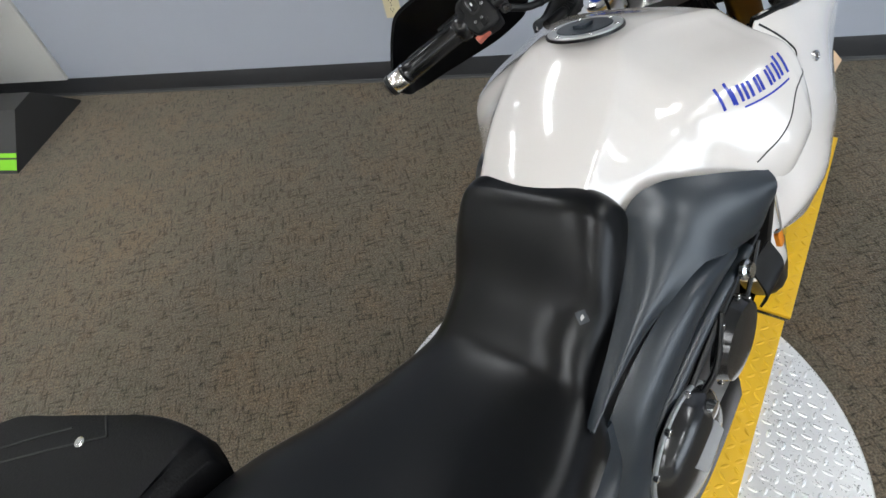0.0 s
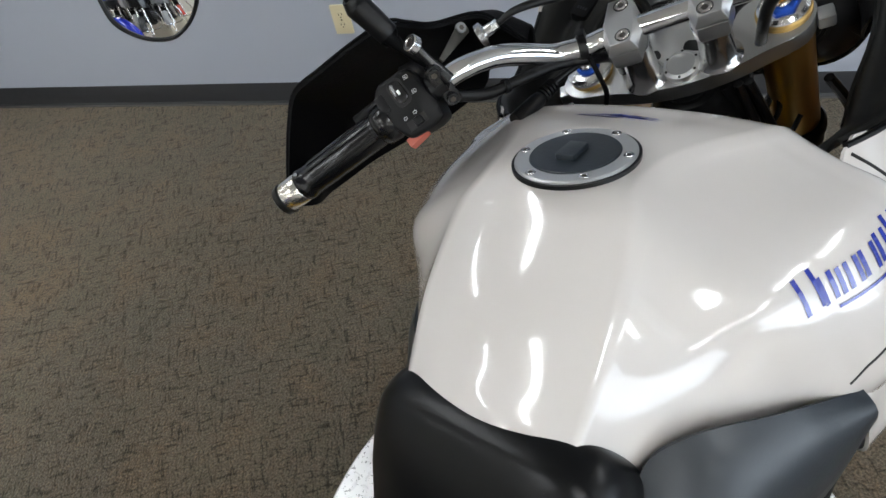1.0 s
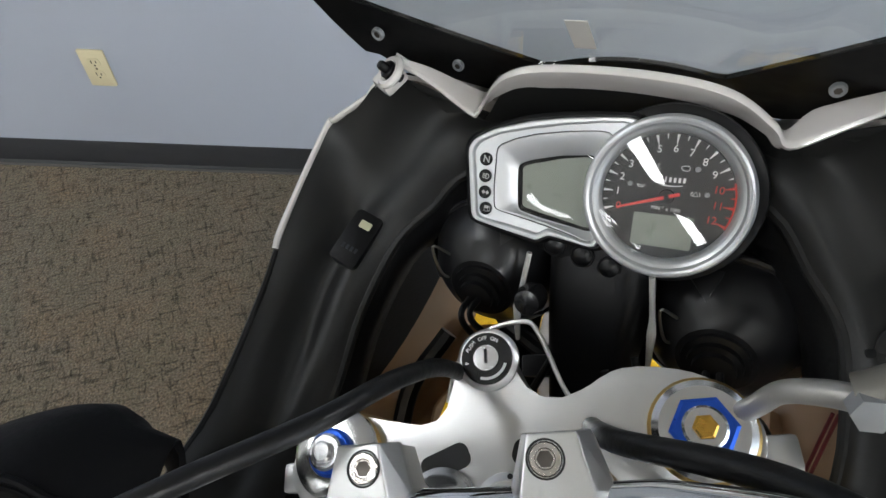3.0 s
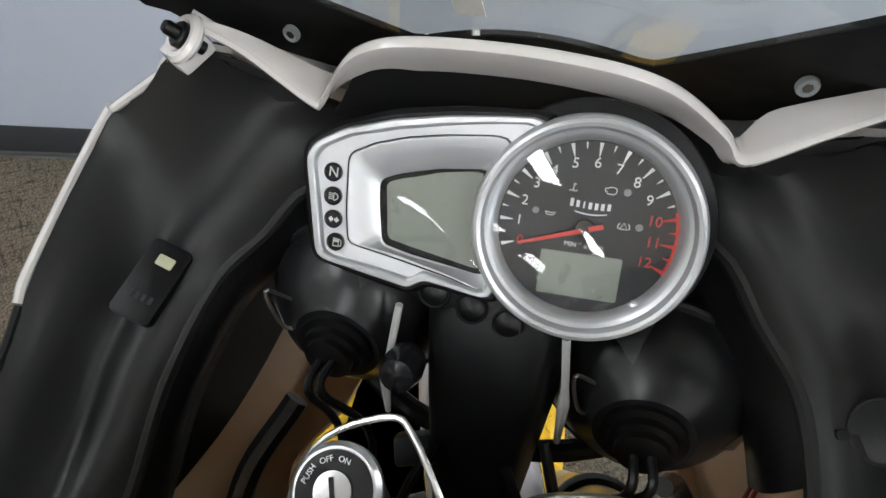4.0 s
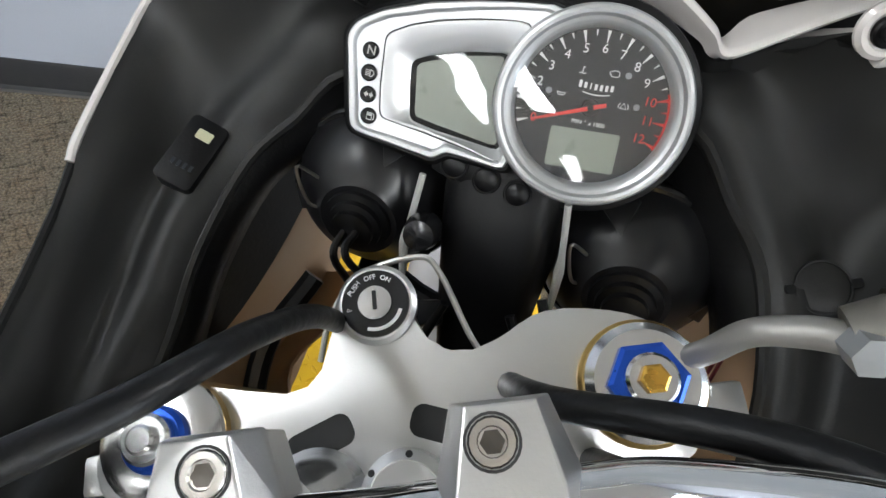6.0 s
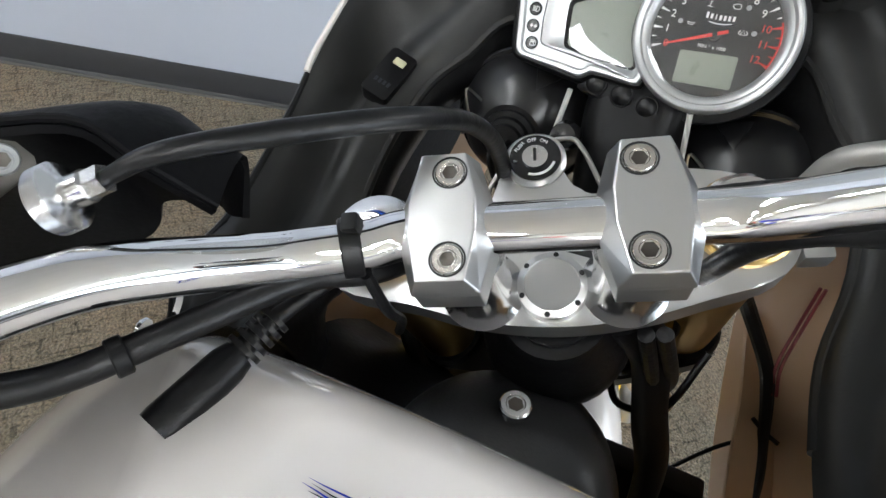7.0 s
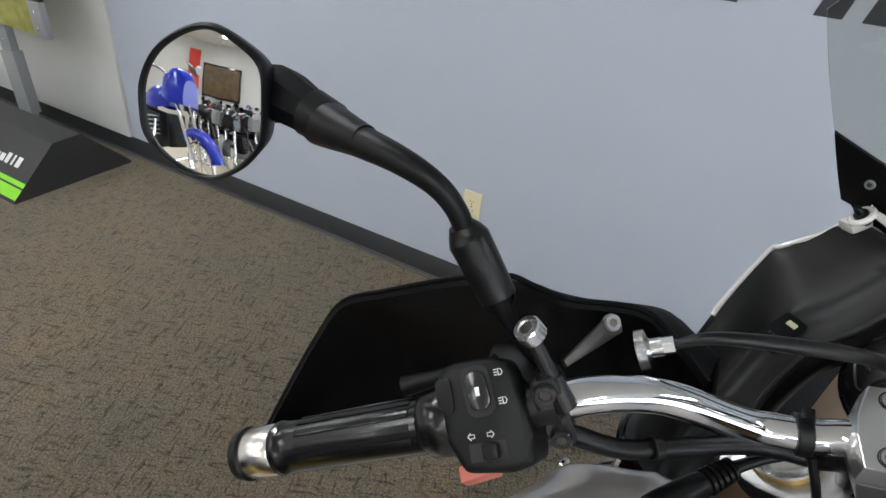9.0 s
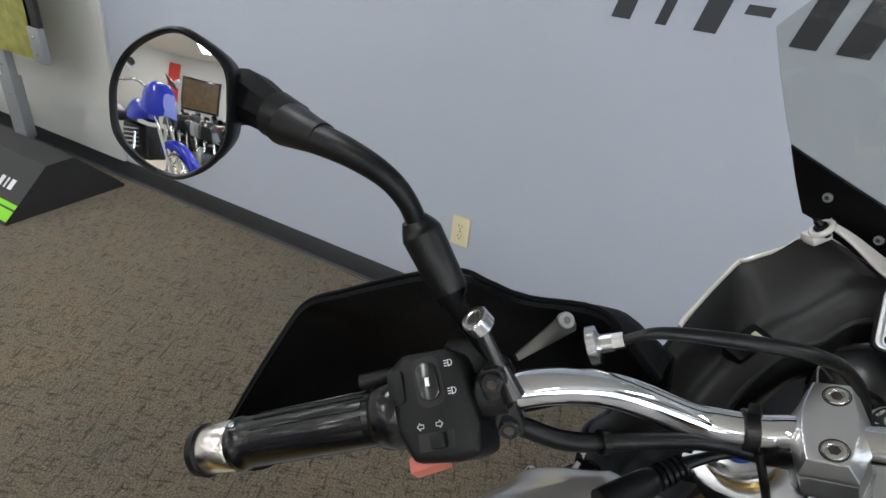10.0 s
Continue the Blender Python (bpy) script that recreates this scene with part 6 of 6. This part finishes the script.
def mirror_head(MF):
    rows_ = [[(x, y, z) for x, y in mirror_outline(k)] for k, z in ((0.3, -0.034), (0.7, -0.030), (0.92, -0.018), (1.0, -0.003), (1.0, 0.002), (0.97, 0.004), (0.94, 0.0035), (0.92, 0.0005))]
    b = bmesh.new()
    vs = grid(b, rows_, close_v=True)
    b.faces.new(vs[0])
    head = spart("mirror_head", b, BLACKP, "black mirror housing", m=MF, sharp=45)
    rad = 0.52
    rows_ = [[(x, y, 0.0012 - 0.5 * (x * x + y * y) / rad + 0.0015) for x, y in mirror_outline(k)] for k in (0.001, 0.2, 0.4, 0.6, 0.8, 0.945)]
    b = bmesh.new()
    grid(b, rows_, close_v=True)
    part("mirror_glass", b, MIRRORM, head, "convex mirror glass", sharp=180)
    return head


mh = mirror_head(MF)
jn = MF.inverted() @ Vector((-0.334, -0.008, 0.338))
part("neck", tube([(0.034, 0.000, -0.026), (0.048, -0.002, -0.024), Vector((0.048, -0.002, -0.024)).lerp(jn, 0.5), jn], [0.019, 0.0200, 0.0165, 0.0140], 8, 3), GUARD, mh, sharp=25)
part("collar", tube([jn.lerp(Vector((0.046, 0.002, -0.018)), 0.28), jn.lerp(Vector((0.046, 0.002, -0.018)), -0.12)], [0.0162, 0.0150], 24, 0), BLACKP, mh, sharp=40)
# ---- engine and lower parts ----
eng = bpart("engine", box(0.30, 0.40, 0.34, 0.03, m=pose(0, -0.36, 0.46)), BLACKP, "black engine block")
part("head", box(0.32, 0.2, 0.2, 0.03, m=pose(0, -0.20, 0.62, -20)), BLACKP, eng)
cc = part("clutch_cover", lathe([(0.002, 0.0), (0.098, 0.0), (0.10, 0.006), (0.094, 0.022), (0.075, 0.036), (0.045, 0.042), (0.002, 0.043)], 48), GLOSSB, eng, "gloss black round clutch cover", m=pose(0.176, -0.460, 0.515, 0, 90))
part("edge", ring(0.104, 0.096, 0.008, 48, bevel=0.002), GREYM, cc)
part("badge", prism([(-0.02, -0.05), (0.05, -0.02), (0.03, 0.05), (-0.03, 0.03)], 0.004, 0.001, m=pose(-0.01, 0.01, 0.039)), GREYM, cc)
part("filler", lathe([(0.002, 0), (0.014, 0), (0.014, 0.012), (0.002, 0.013)], 12), ALUB, cc, m=pose(-0.06, 0.045, 0.03))
cv = part("alternator_cover", lathe([(0.002, 0.0), (0.072, 0.0), (0.074, 0.006), (0.066, 0.024), (0.04, 0.03), (0.002, 0.031)], 40), GLOSSB, eng, "black engine side cover", m=pose(0.186, -0.280, 0.572, 0, 90))
for c, r, n in ((cc, 0.099, 9), (cv, 0.073, 7)):
    for k in range(n):
        a = 2 * math.pi * k / n
        bolt(c, pose(r * math.cos(a), r * math.sin(a), 0.004), 0.007, 0.008, ALUB, "cover_bolt")
bpart("frame_bolt", lathe([(0.002, 0), (0.016, 0), (0.016, 0.006), (0.011, 0.009), (0.011, 0.014), (0.002, 0.014)], 18), ALUB, "bright frame bolt", m=pose(0.205, -0.246, 0.705, 0, 80))
for pts_, r in ((((0.195, -0.16, 0.70), (0.192, -0.227, 0.68), (0.186, -0.312, 0.645), (0.175, -0.45, 0.57)), 0.006), (((0.19, -0.14, 0.66), (0.195, -0.22, 0.60), (0.19, -0.32, 0.56)), 0.004), (((0.19, -0.3, 0.66), (0.2, -0.36, 0.6), (0.19, -0.42, 0.58)), 0.005), (((-0.20, -0.15, 0.68), (-0.21, -0.24, 0.62), (-0.2, -0.5, 0.5)), 0.006)):
    bpart("cable", tube(pts_, r, 8, 5), RUBBER)
bpart("foot_shield", shell([smooth_path([(0.2, -0.12, 0.645), (0.225, -0.13, 0.61), (0.22, -0.145, 0.575)], 5), smooth_path([(0.19, -0.18, 0.635), (0.220, -0.195, 0.595), (0.212, -0.20, 0.565)], 5)], 0.004), BLACKP)
bpart("amber_reflector", prism(rounded(0.03, 0.018, 0.005), 0.008, 0.002, m=pose(0.205, -0.10, 0.632, 0, 80, 0)), ORANGE)
bpart("radiator", box(0.30, 0.03, 0.34, 0.006, m=pose(0, 0.06, 0.56, -18)), BLACKP)
bpart("lower_fairing", body([(-0.16, 0.15, 0.20, 0.36, 3, 3), (-0.36, 0.16, 0.2, 0.34, 3, 3), (-0.6, 0.15, 0.2, 0.32, 3, 3)], 20, 3), BLACKP)
for s in (1, -1):
    bpart("foot_peg", tube([(0.14 * s, -0.58, 0.36), (0.27 * s, -0.58, 0.36)], 0.013, 12, 0), RUBBER)
    bpart("swingarm", tube([(0.10 * s, -0.62, 0.40), (0.11 * s, -0.85, 0.36), (0.11 * s, -1.13, 0.303)], 0.032, 12, 4), BLACKP)
bpart("tail", body([(-1.30, 0.07, 0.82, 0.88, 3, 3), (-1.15, 0.10, 0.78, 0.88, 3, 3), (-0.98, 0.12, 0.72, 0.84, 3, 3), (-0.6, 0.13, 0.66, 0.74, 3, 3)], 24, 4), BLACKP)
bpart("side_stand", tube([(-0.12, -0.40, 0.28), (-0.20, -0.36, 0.14), (-0.263, -0.32, -0.058)], [0.014, 0.013, 0.013], 12, 4), BLACKP)
bpart("stand_foot", box(0.05, 0.08, 0.012, 0.003, m=pose(-0.265, -0.32, -0.064, 0, 15, 0)), BLACKP)
bpart("front_tank_bracket", body([(-0.06, 0.075, 0.875, 0.940, 3, 3), (-0.02, 0.075, 0.87, 0.948, 3, 3), (0.02, 0.062, 0.855, 0.928, 3, 3), (0.05, 0.045, 0.83, 0.895, 3, 3)], 24, 5), HEADC, "satin grey-black frame head cover")
bolt(bike, pose(0.0, -0.007, 0.949, -5), 0.0095, 0.007, ALUB, "head_cover_bolt")
# black sheet added to fill the gap between the frame head and the left fairing
rows = [smooth_path(r, 5) for r in (((-0.060, -0.045, 0.900), (-0.105, -0.035, 0.905), (-0.165, -0.030, 0.920)), ((-0.062, 0.020, 0.860), (-0.110, 0.030, 0.865), (-0.170, 0.030, 0.890)), ((-0.060, 0.075, 0.790), (-0.110, 0.085, 0.800), (-0.175, 0.080, 0.830)))]
bpart("frame_infill", shell([smooth_path(c, 4) for c in zip(*rows)], 0.003), RUBBER, "black sheet filling the gap beside the frame head", sharp=50)

# luggage case beside the tail
from mathutils.bvhtree import BVHTree
cs = thing("side_case", BIKE, "black hard side case with a keyed lock on the motorcycle", "luggage")
CB = []
for y, xo, zt in ((-0.880, -0.262, 0.876), (-0.886, -0.300, 0.908), (-0.905, -0.355, 0.918), (-0.943, -0.422, 0.922), (-0.995, -0.515, 0.924), (-1.065, -0.625, 0.924), (-1.20, -0.650, 0.920), (-1.34, -0.63, 0.88)):
    k = 0.45 * max(0.0, min(1.0, (y + 1.0) / 0.10))              # the front leans back downwards
    CB.append([(x, y - k * (zt - z), z) for x, z in ((-0.20, 0.56), (-0.20, zt - 0.06), (-0.208, zt - 0.02), (-0.22, zt - 0.006), (-0.235, zt), (xo + 0.03, zt - 0.004), (xo + 0.010, zt - 0.014), (xo, zt - 0.04), (xo - 0.008, 0.70), (xo + 0.01, 0.56))])
b = bmesh.new()
grid(b, [smooth_path(c, 4) for c in zip(*[smooth_path(r, 3) for r in CB])])
case_shell = part("shell", b, CASEM, cs, "black moulded case shell", sharp=50)
part("lock", lathe([(0.001, 0), (0.012, 0), (0.012, 0.004), (0.008, 0.005), (0.001, 0.005)], 24), ALUB, cs, "chrome key lock", m=pose(-0.403, -0.993, 0.920, 0, -2) @ Matrix.Diagonal((1, 0.6, 1, 1)))
case_tree = BVHTree.FromPolygons([v.co.copy() for v in case_shell.data.vertices], [tuple(f.vertices) for f in case_shell.data.polygons])


def on_case(x, y):
    hit = case_tree.ray_cast(Vector((x, y, 1.2)), Vector((0, 0, -1)))[0]
    return hit + Vector((0, 0, 0.0004)) if hit else Vector((x, y, 0.88))


for ends in (((-0.418, -0.948), (-0.365, -0.963)), ((-0.365, -0.963), (-0.524, -1.09)), ((-0.450, -0.990), (-0.556, -1.08))):
    part("seam", tube([on_case(*(np.array(ends[0]) * (1 - t) + np.array(ends[1]) * t)) for t in np.linspace(0, 1, 9)], 0.0016, 6, 0), DARKSLOT, cs)

# ---- small marks on the tank, panels and seat ----
def drape(objs):
    vs_, fs_ = [], []
    for o in objs:
        n = len(vs_)
        vs_ += [v.co.copy() for v in o.data.vertices]
        fs_ += [tuple(n + i for i in f.vertices) for f in o.data.polygons]
    return BVHTree.FromPolygons(vs_, fs_)


def decal(name, outline, tree, m, material, parent, label="", lift=0.0006):
    """A thin mark laid on a curved surface: outline in x, y of m, projected along its -z."""
    b = bmesh.new()
    prism(outline, 0.0001, bm=b)
    bmesh.ops.triangulate(b, faces=b.faces)
    bmesh.ops.subdivide_edges(b, edges=list(b.edges), cuts=2, use_grid_fill=True)
    d = m.to_3x3() @ Vector((0, 0, -1))
    for v in b.verts:
        q = m @ Vector((v.co.x, v.co.y, 0))
        hit, nn, _, _ = tree.ray_cast(q - d * 0.15, d)
        v.co = (hit - d * (lift + v.co.z)) if hit else q
    return part(name, b, material, parent, label, flat=True)


tt_ = drape([tank])
# maker's name on the flank: plain blue blocks over a swoosh
bu = Vector((0.041, 0.118, -0.015)).normalized()
bv = Vector((-0.62, 0.0, 0.78))
bv = (bv - bu * bv.dot(bu)).normalized()
bn = bu.cross(bv)
bo = Vector((0.2118, -0.1818, 0.9934)) - bv * 0.026
LG = Matrix(((bu.x, bv.x, bn.x, bo.x), (bu.y, bv.y, bn.y, bo.y), (bu.z, bv.z, bn.z, bo.z), (0, 0, 0, 1)))
xs = [-0.037, -0.020, -0.006, 0.007, 0.026, 0.045, 0.063]
for i, x in enumerate(xs):
    w = (0.021, 0.0155, 0.006, 0.0155, 0.019, 0.0145, 0.0155)[i]
    h = (0.031, 0.023, 0.022, 0.022, 0.022, 0.024, 0.029)[i]
    y0 = 0.003 + 0.004 * ((x - 0.012) / 0.055) ** 2
    k = 0.0
    for o in ([(x - w / 2, y0), (x - w / 2 + 0.0046, y0), (x - w / 2 + 0.0046, y0 + h), (x - w / 2, y0 + h)], [(x + w / 2 - 0.0046, y0), (x + w / 2, y0), (x + w / 2, y0 + h), (x + w / 2 - 0.0046, y0 + h)])[: 1 if w < 0.01 else 2]:
        decal("badge_block", o, tt_, LG, BLUED, tank, "blue block of the maker's badge")
arc = [(x, 0.001 - 0.0075 * math.cos((x - 0.02) / 0.05 * 1.2)) for x in np.linspace(-0.016, 0.066, 12)]
decal("badge_swoosh", [(x, y) for x, y in arc] + [(x, y + 0.0026) for x, y in arc[::-1]], tt_, LG, BLUED, tank, "blue swoosh of the maker's badge")
# blue claw-like decal across the front of the tank
DC = pose(-0.002, -0.116, 1.06)
rng = random.Random(4)
for i in range(9):
    t0, t1 = rng.uniform(0, 0.5), rng.uniform(0.55, 1.0)
    off = (i - 4) * 0.0016
    sl = lambda t: (-0.046 + 0.100 * t, off * (1 - 0.5 * t) - 0.004 * t + 0.001 * math.sin(9 * t + i))
    ps = [sl(t) for t in np.linspace(t0, t1, 9)]
    wd = rng.uniform(0.0003, 0.0009)
    decal("decal_stroke", [(x, y - wd * math.sin(math.pi * k / 8)) for k, (x, y) in enumerate(ps)] + [(x, y + wd * math.sin(math.pi * k / 8) + 0.0001) for k, (x, y) in reversed(list(enumerate(ps)))], tt_, DC, BLUED if i % 3 else GLOSSB, tank, "thin blue and black streak decal")
# stitched emblem on the seat's shoulder
TG = aim((0.1065, -0.4995, 0.8462), (0.1065 + 0.53, -0.4995 - 0.65, 0.8462 + 0.54), 8)
on_seat = drape([seat])
decal("emblem", rounded(0.0135, 0.0175, 0.0015), on_seat, TG, PANEL, seat, "small stitched emblem on the seat", lift=0.0008)
decal("emblem_mark", [(-0.003, -0.004), (0.003, -0.001), (0.002, 0.004), (-0.002, 0.001)], on_seat, TG, TIEM, seat, lift=0.0014)
# joint between tank and side fairing, lying in the outer skin
flanks = drape([tank] + [o for o in bike.children if o.name.startswith("side_fairing")])
for s in (1, -1):
    line = smooth_path([(0, y, z) for y, z in ((-0.072, 1.000), (-0.056, 0.965), (-0.052, 0.945), (-0.075, 0.938), (-0.117, 0.934), (-0.156, 0.910), (-0.187, 0.895), (-0.216, 0.885))], 6)
    pts_ = []
    for q in line:
        hit = flanks.ray_cast(Vector((0.5 * s, q.y, q.z)), Vector((-s, 0, 0)))[0]
        if hit:
            pts_.append(hit - Vector((0.0008 * s, 0, 0)))
    bpart("panel_joint", tube(pts_, 0.0016, 6, 0), DARKSLOT)


# ---- other motorcycles of the showroom, seen in the mirror ----
def cruiser(m, paint, label, scale=1.0):
    c = thing("showroom_motorcycle", m @ Matrix.Scale(scale, 4), label, "motorcycle", group="showroom motorcycles")
    for y in (0.8, -0.75):
        w = part("wheel", tyre_mesh(), RUBBER, c, m=pose(0, y, 0.303))
        part("rim", ring(0.2, 0.17, 0.06, 32, m=pose(-0.03, 0, 0, 0, 90), bevel=0.01), CHROME, w)
        for k in range(8):
            part("spoke", tube([(0, 0, 0), (0, 0.18 * math.cos(k * 0.785), 0.18 * math.sin(k * 0.785))], 0.006, 6, 0), CHROME, w)
        f = [[(0.075 * math.sin(bb), (0.26 + 0.07 * math.cos(bb)) * math.cos(a), (0.26 + 0.07 * math.cos(bb)) * math.sin(a)) for bb in np.linspace(-1.8, 1.8, 10)] for a in np.linspace(0.2 if y > 0 else 0.6, 2.4 if y > 0 else 3.0, 16)]
        part("mudguard", shell(f, 0.004), paint, c, m=pose(0, y, 0.303))
    part("tank", body([(-0.15, 0.08, 0.72, 0.82, 2.4, 2.4), (0.05, 0.15, 0.70, 0.93, 2.4, 2.4), (0.25, 0.14, 0.72, 0.95, 2.4, 2.4), (0.38, 0.07, 0.76, 0.90, 2.4, 2.4)], 24, 5), paint, c)
    part("seat", body([(-0.85, 0.10, 0.70, 0.84, 3, 3), (-0.55, 0.13, 0.66, 0.80, 3, 3), (-0.3, 0.14, 0.62, 0.74, 3, 3), (-0.12, 0.1, 0.64, 0.78, 3, 3)], 20, 4), SEATM, c)
    part("engine", box(0.26, 0.42, 0.36, 0.05, m=pose(0, 0.05, 0.48)), INNERP, c)
    for k in range(5):
        part("cylinder_fin", box(0.34, 0.30, 0.014, 0.004, m=pose(0, 0.08, 0.42 + 0.045 * k, 8)), ALUP, c)
    part("crash_bar", tube([(-0.30, 0.42, 0.62), (-0.34, 0.44, 0.40), (-0.2, 0.40, 0.24), (0.2, 0.40, 0.24), (0.34, 0.44, 0.40), (0.30, 0.42, 0.62)], 0.014, 10, 6), CHROME, c)
    part("radiator", box(0.26, 0.04, 0.34, 0.01, m=pose(0, 0.42, 0.52)), BLACKP, c)
    part("fork_crown", box(0.26, 0.07, 0.05, 0.015, m=pose(0, 0.50, 1.0, 25)), ALUP, c)
    for s in (1, -1):
        part("fork", tube([(0.09 * s, 0.8, 0.30), (0.09 * s, 0.48, 1.0)], 0.022, 12, 0), CHROME, c)
        part("exhaust", tube([(0.14 * s, 0.2, 0.35), (0.16 * s, -0.2, 0.28), (0.17 * s, -0.9, 0.30)], [0.025, 0.03, 0.045], 14, 5), CHROME, c)
        part("mirror", lathe([(0.001, 0), (0.05, 0), (0.05, 0.012), (0.001, 0.02)], 18), CHROME, c, m=pose(0.36 * s, 0.42, 1.22, 80))
    part("handlebar", tube([(-0.4, 0.2, 1.04), (-0.25, 0.38, 1.10), (0, 0.46, 1.02), (0.25, 0.38, 1.10), (0.4, 0.2, 1.04)], 0.014, 12, 5), CHROME, c)
    part("headlamp", lathe([(0.001, -0.1), (0.05, -0.09), (0.09, 0.0), (0.095, 0.03), (0.001, 0.04)], 28), CHROME, c, m=pose(0, 0.66, 0.92, -90))
    part("fairing", body([(0.42, 0.20, 0.86, 1.12, 3, 3), (0.56, 0.22, 0.82, 1.16, 3, 3), (0.70, 0.12, 0.82, 1.06, 3, 3)], 20, 4), paint, c)
    return c


cruiser(pose(-1.50, -1.75, 0, 0, 0, -62), BLUEP, "bright blue touring motorcycle with chrome, standing on the tiles", 1.32)
cruiser(pose(-0.66, -3.75, 0, 0, -5, -8), GREYM, "grey cruiser motorcycle with chrome, parked in a row")
cruiser(pose(-0.05, -4.2, 0, 0, -5, -5), GLOSSB, "black cruiser motorcycle with chrome, parked in a row")
cruiser(pose(-1.22, -4.2, 0, 0, -5, -10), GLOSSB, "black cruiser motorcycle with chrome, parked in a row")
cruiser(pose(-0.36, -5.2, 0, 0, -5, -6), REDP, "dark red cruiser motorcycle with chrome, parked in a row")
cruiser(pose(-1.0, -5.3, 0, 0, -5, -9), GLOSSB, "black cruiser motorcycle with chrome, parked in a row")
cruiser(pose(0.55, -4.6, 0, 0, -5, -2), REDP, "dark red cruiser motorcycle with chrome, parked in a row")
cruiser(pose(-1.8, -4.8, 0, 0, -5, -12), GLOSSB, "black cruiser motorcycle with chrome, parked in a row")
for x, y, a, paint in ((-0.95, -4.75, -20, GLOSSB), (-0.25, -3.3, 6, GLOSSB), (0.25, -3.7, 4, GREYM), (-0.62, -6.0, -10, GREYM), (-1.5, -5.6, -14, REDP)):
    cruiser(pose(x, y, 0, 0, -5, a), paint, "cruiser motorcycle with chrome crash bars, parked in a row")
tv = thing("framed_display", pose(-1.45, YS + 0.03, 1.85), "large dark framed display on the white wall", "display")
part("frame", box(1.4, 0.05, 1.05, 0.01), GLOSSB, tv)
part("picture", box(1.28, 0.01, 0.93, m=pose(0, 0.028, 0)), mat("dark_picture", (0.012, 0.014, 0.012), 0.25, var=0.8, scale=7, col2=(0.16, 0.09, 0.03)), tv)
ban = thing("banner", pose(-2.5, YS + 0.03, 2.1), "red hanging banner on the white wall", "banner")
part("sheet", box(0.45, 0.01, 1.2, 0.002), mat("red_cloth", (0.5, 0.04, 0.02), 0.7), ban)
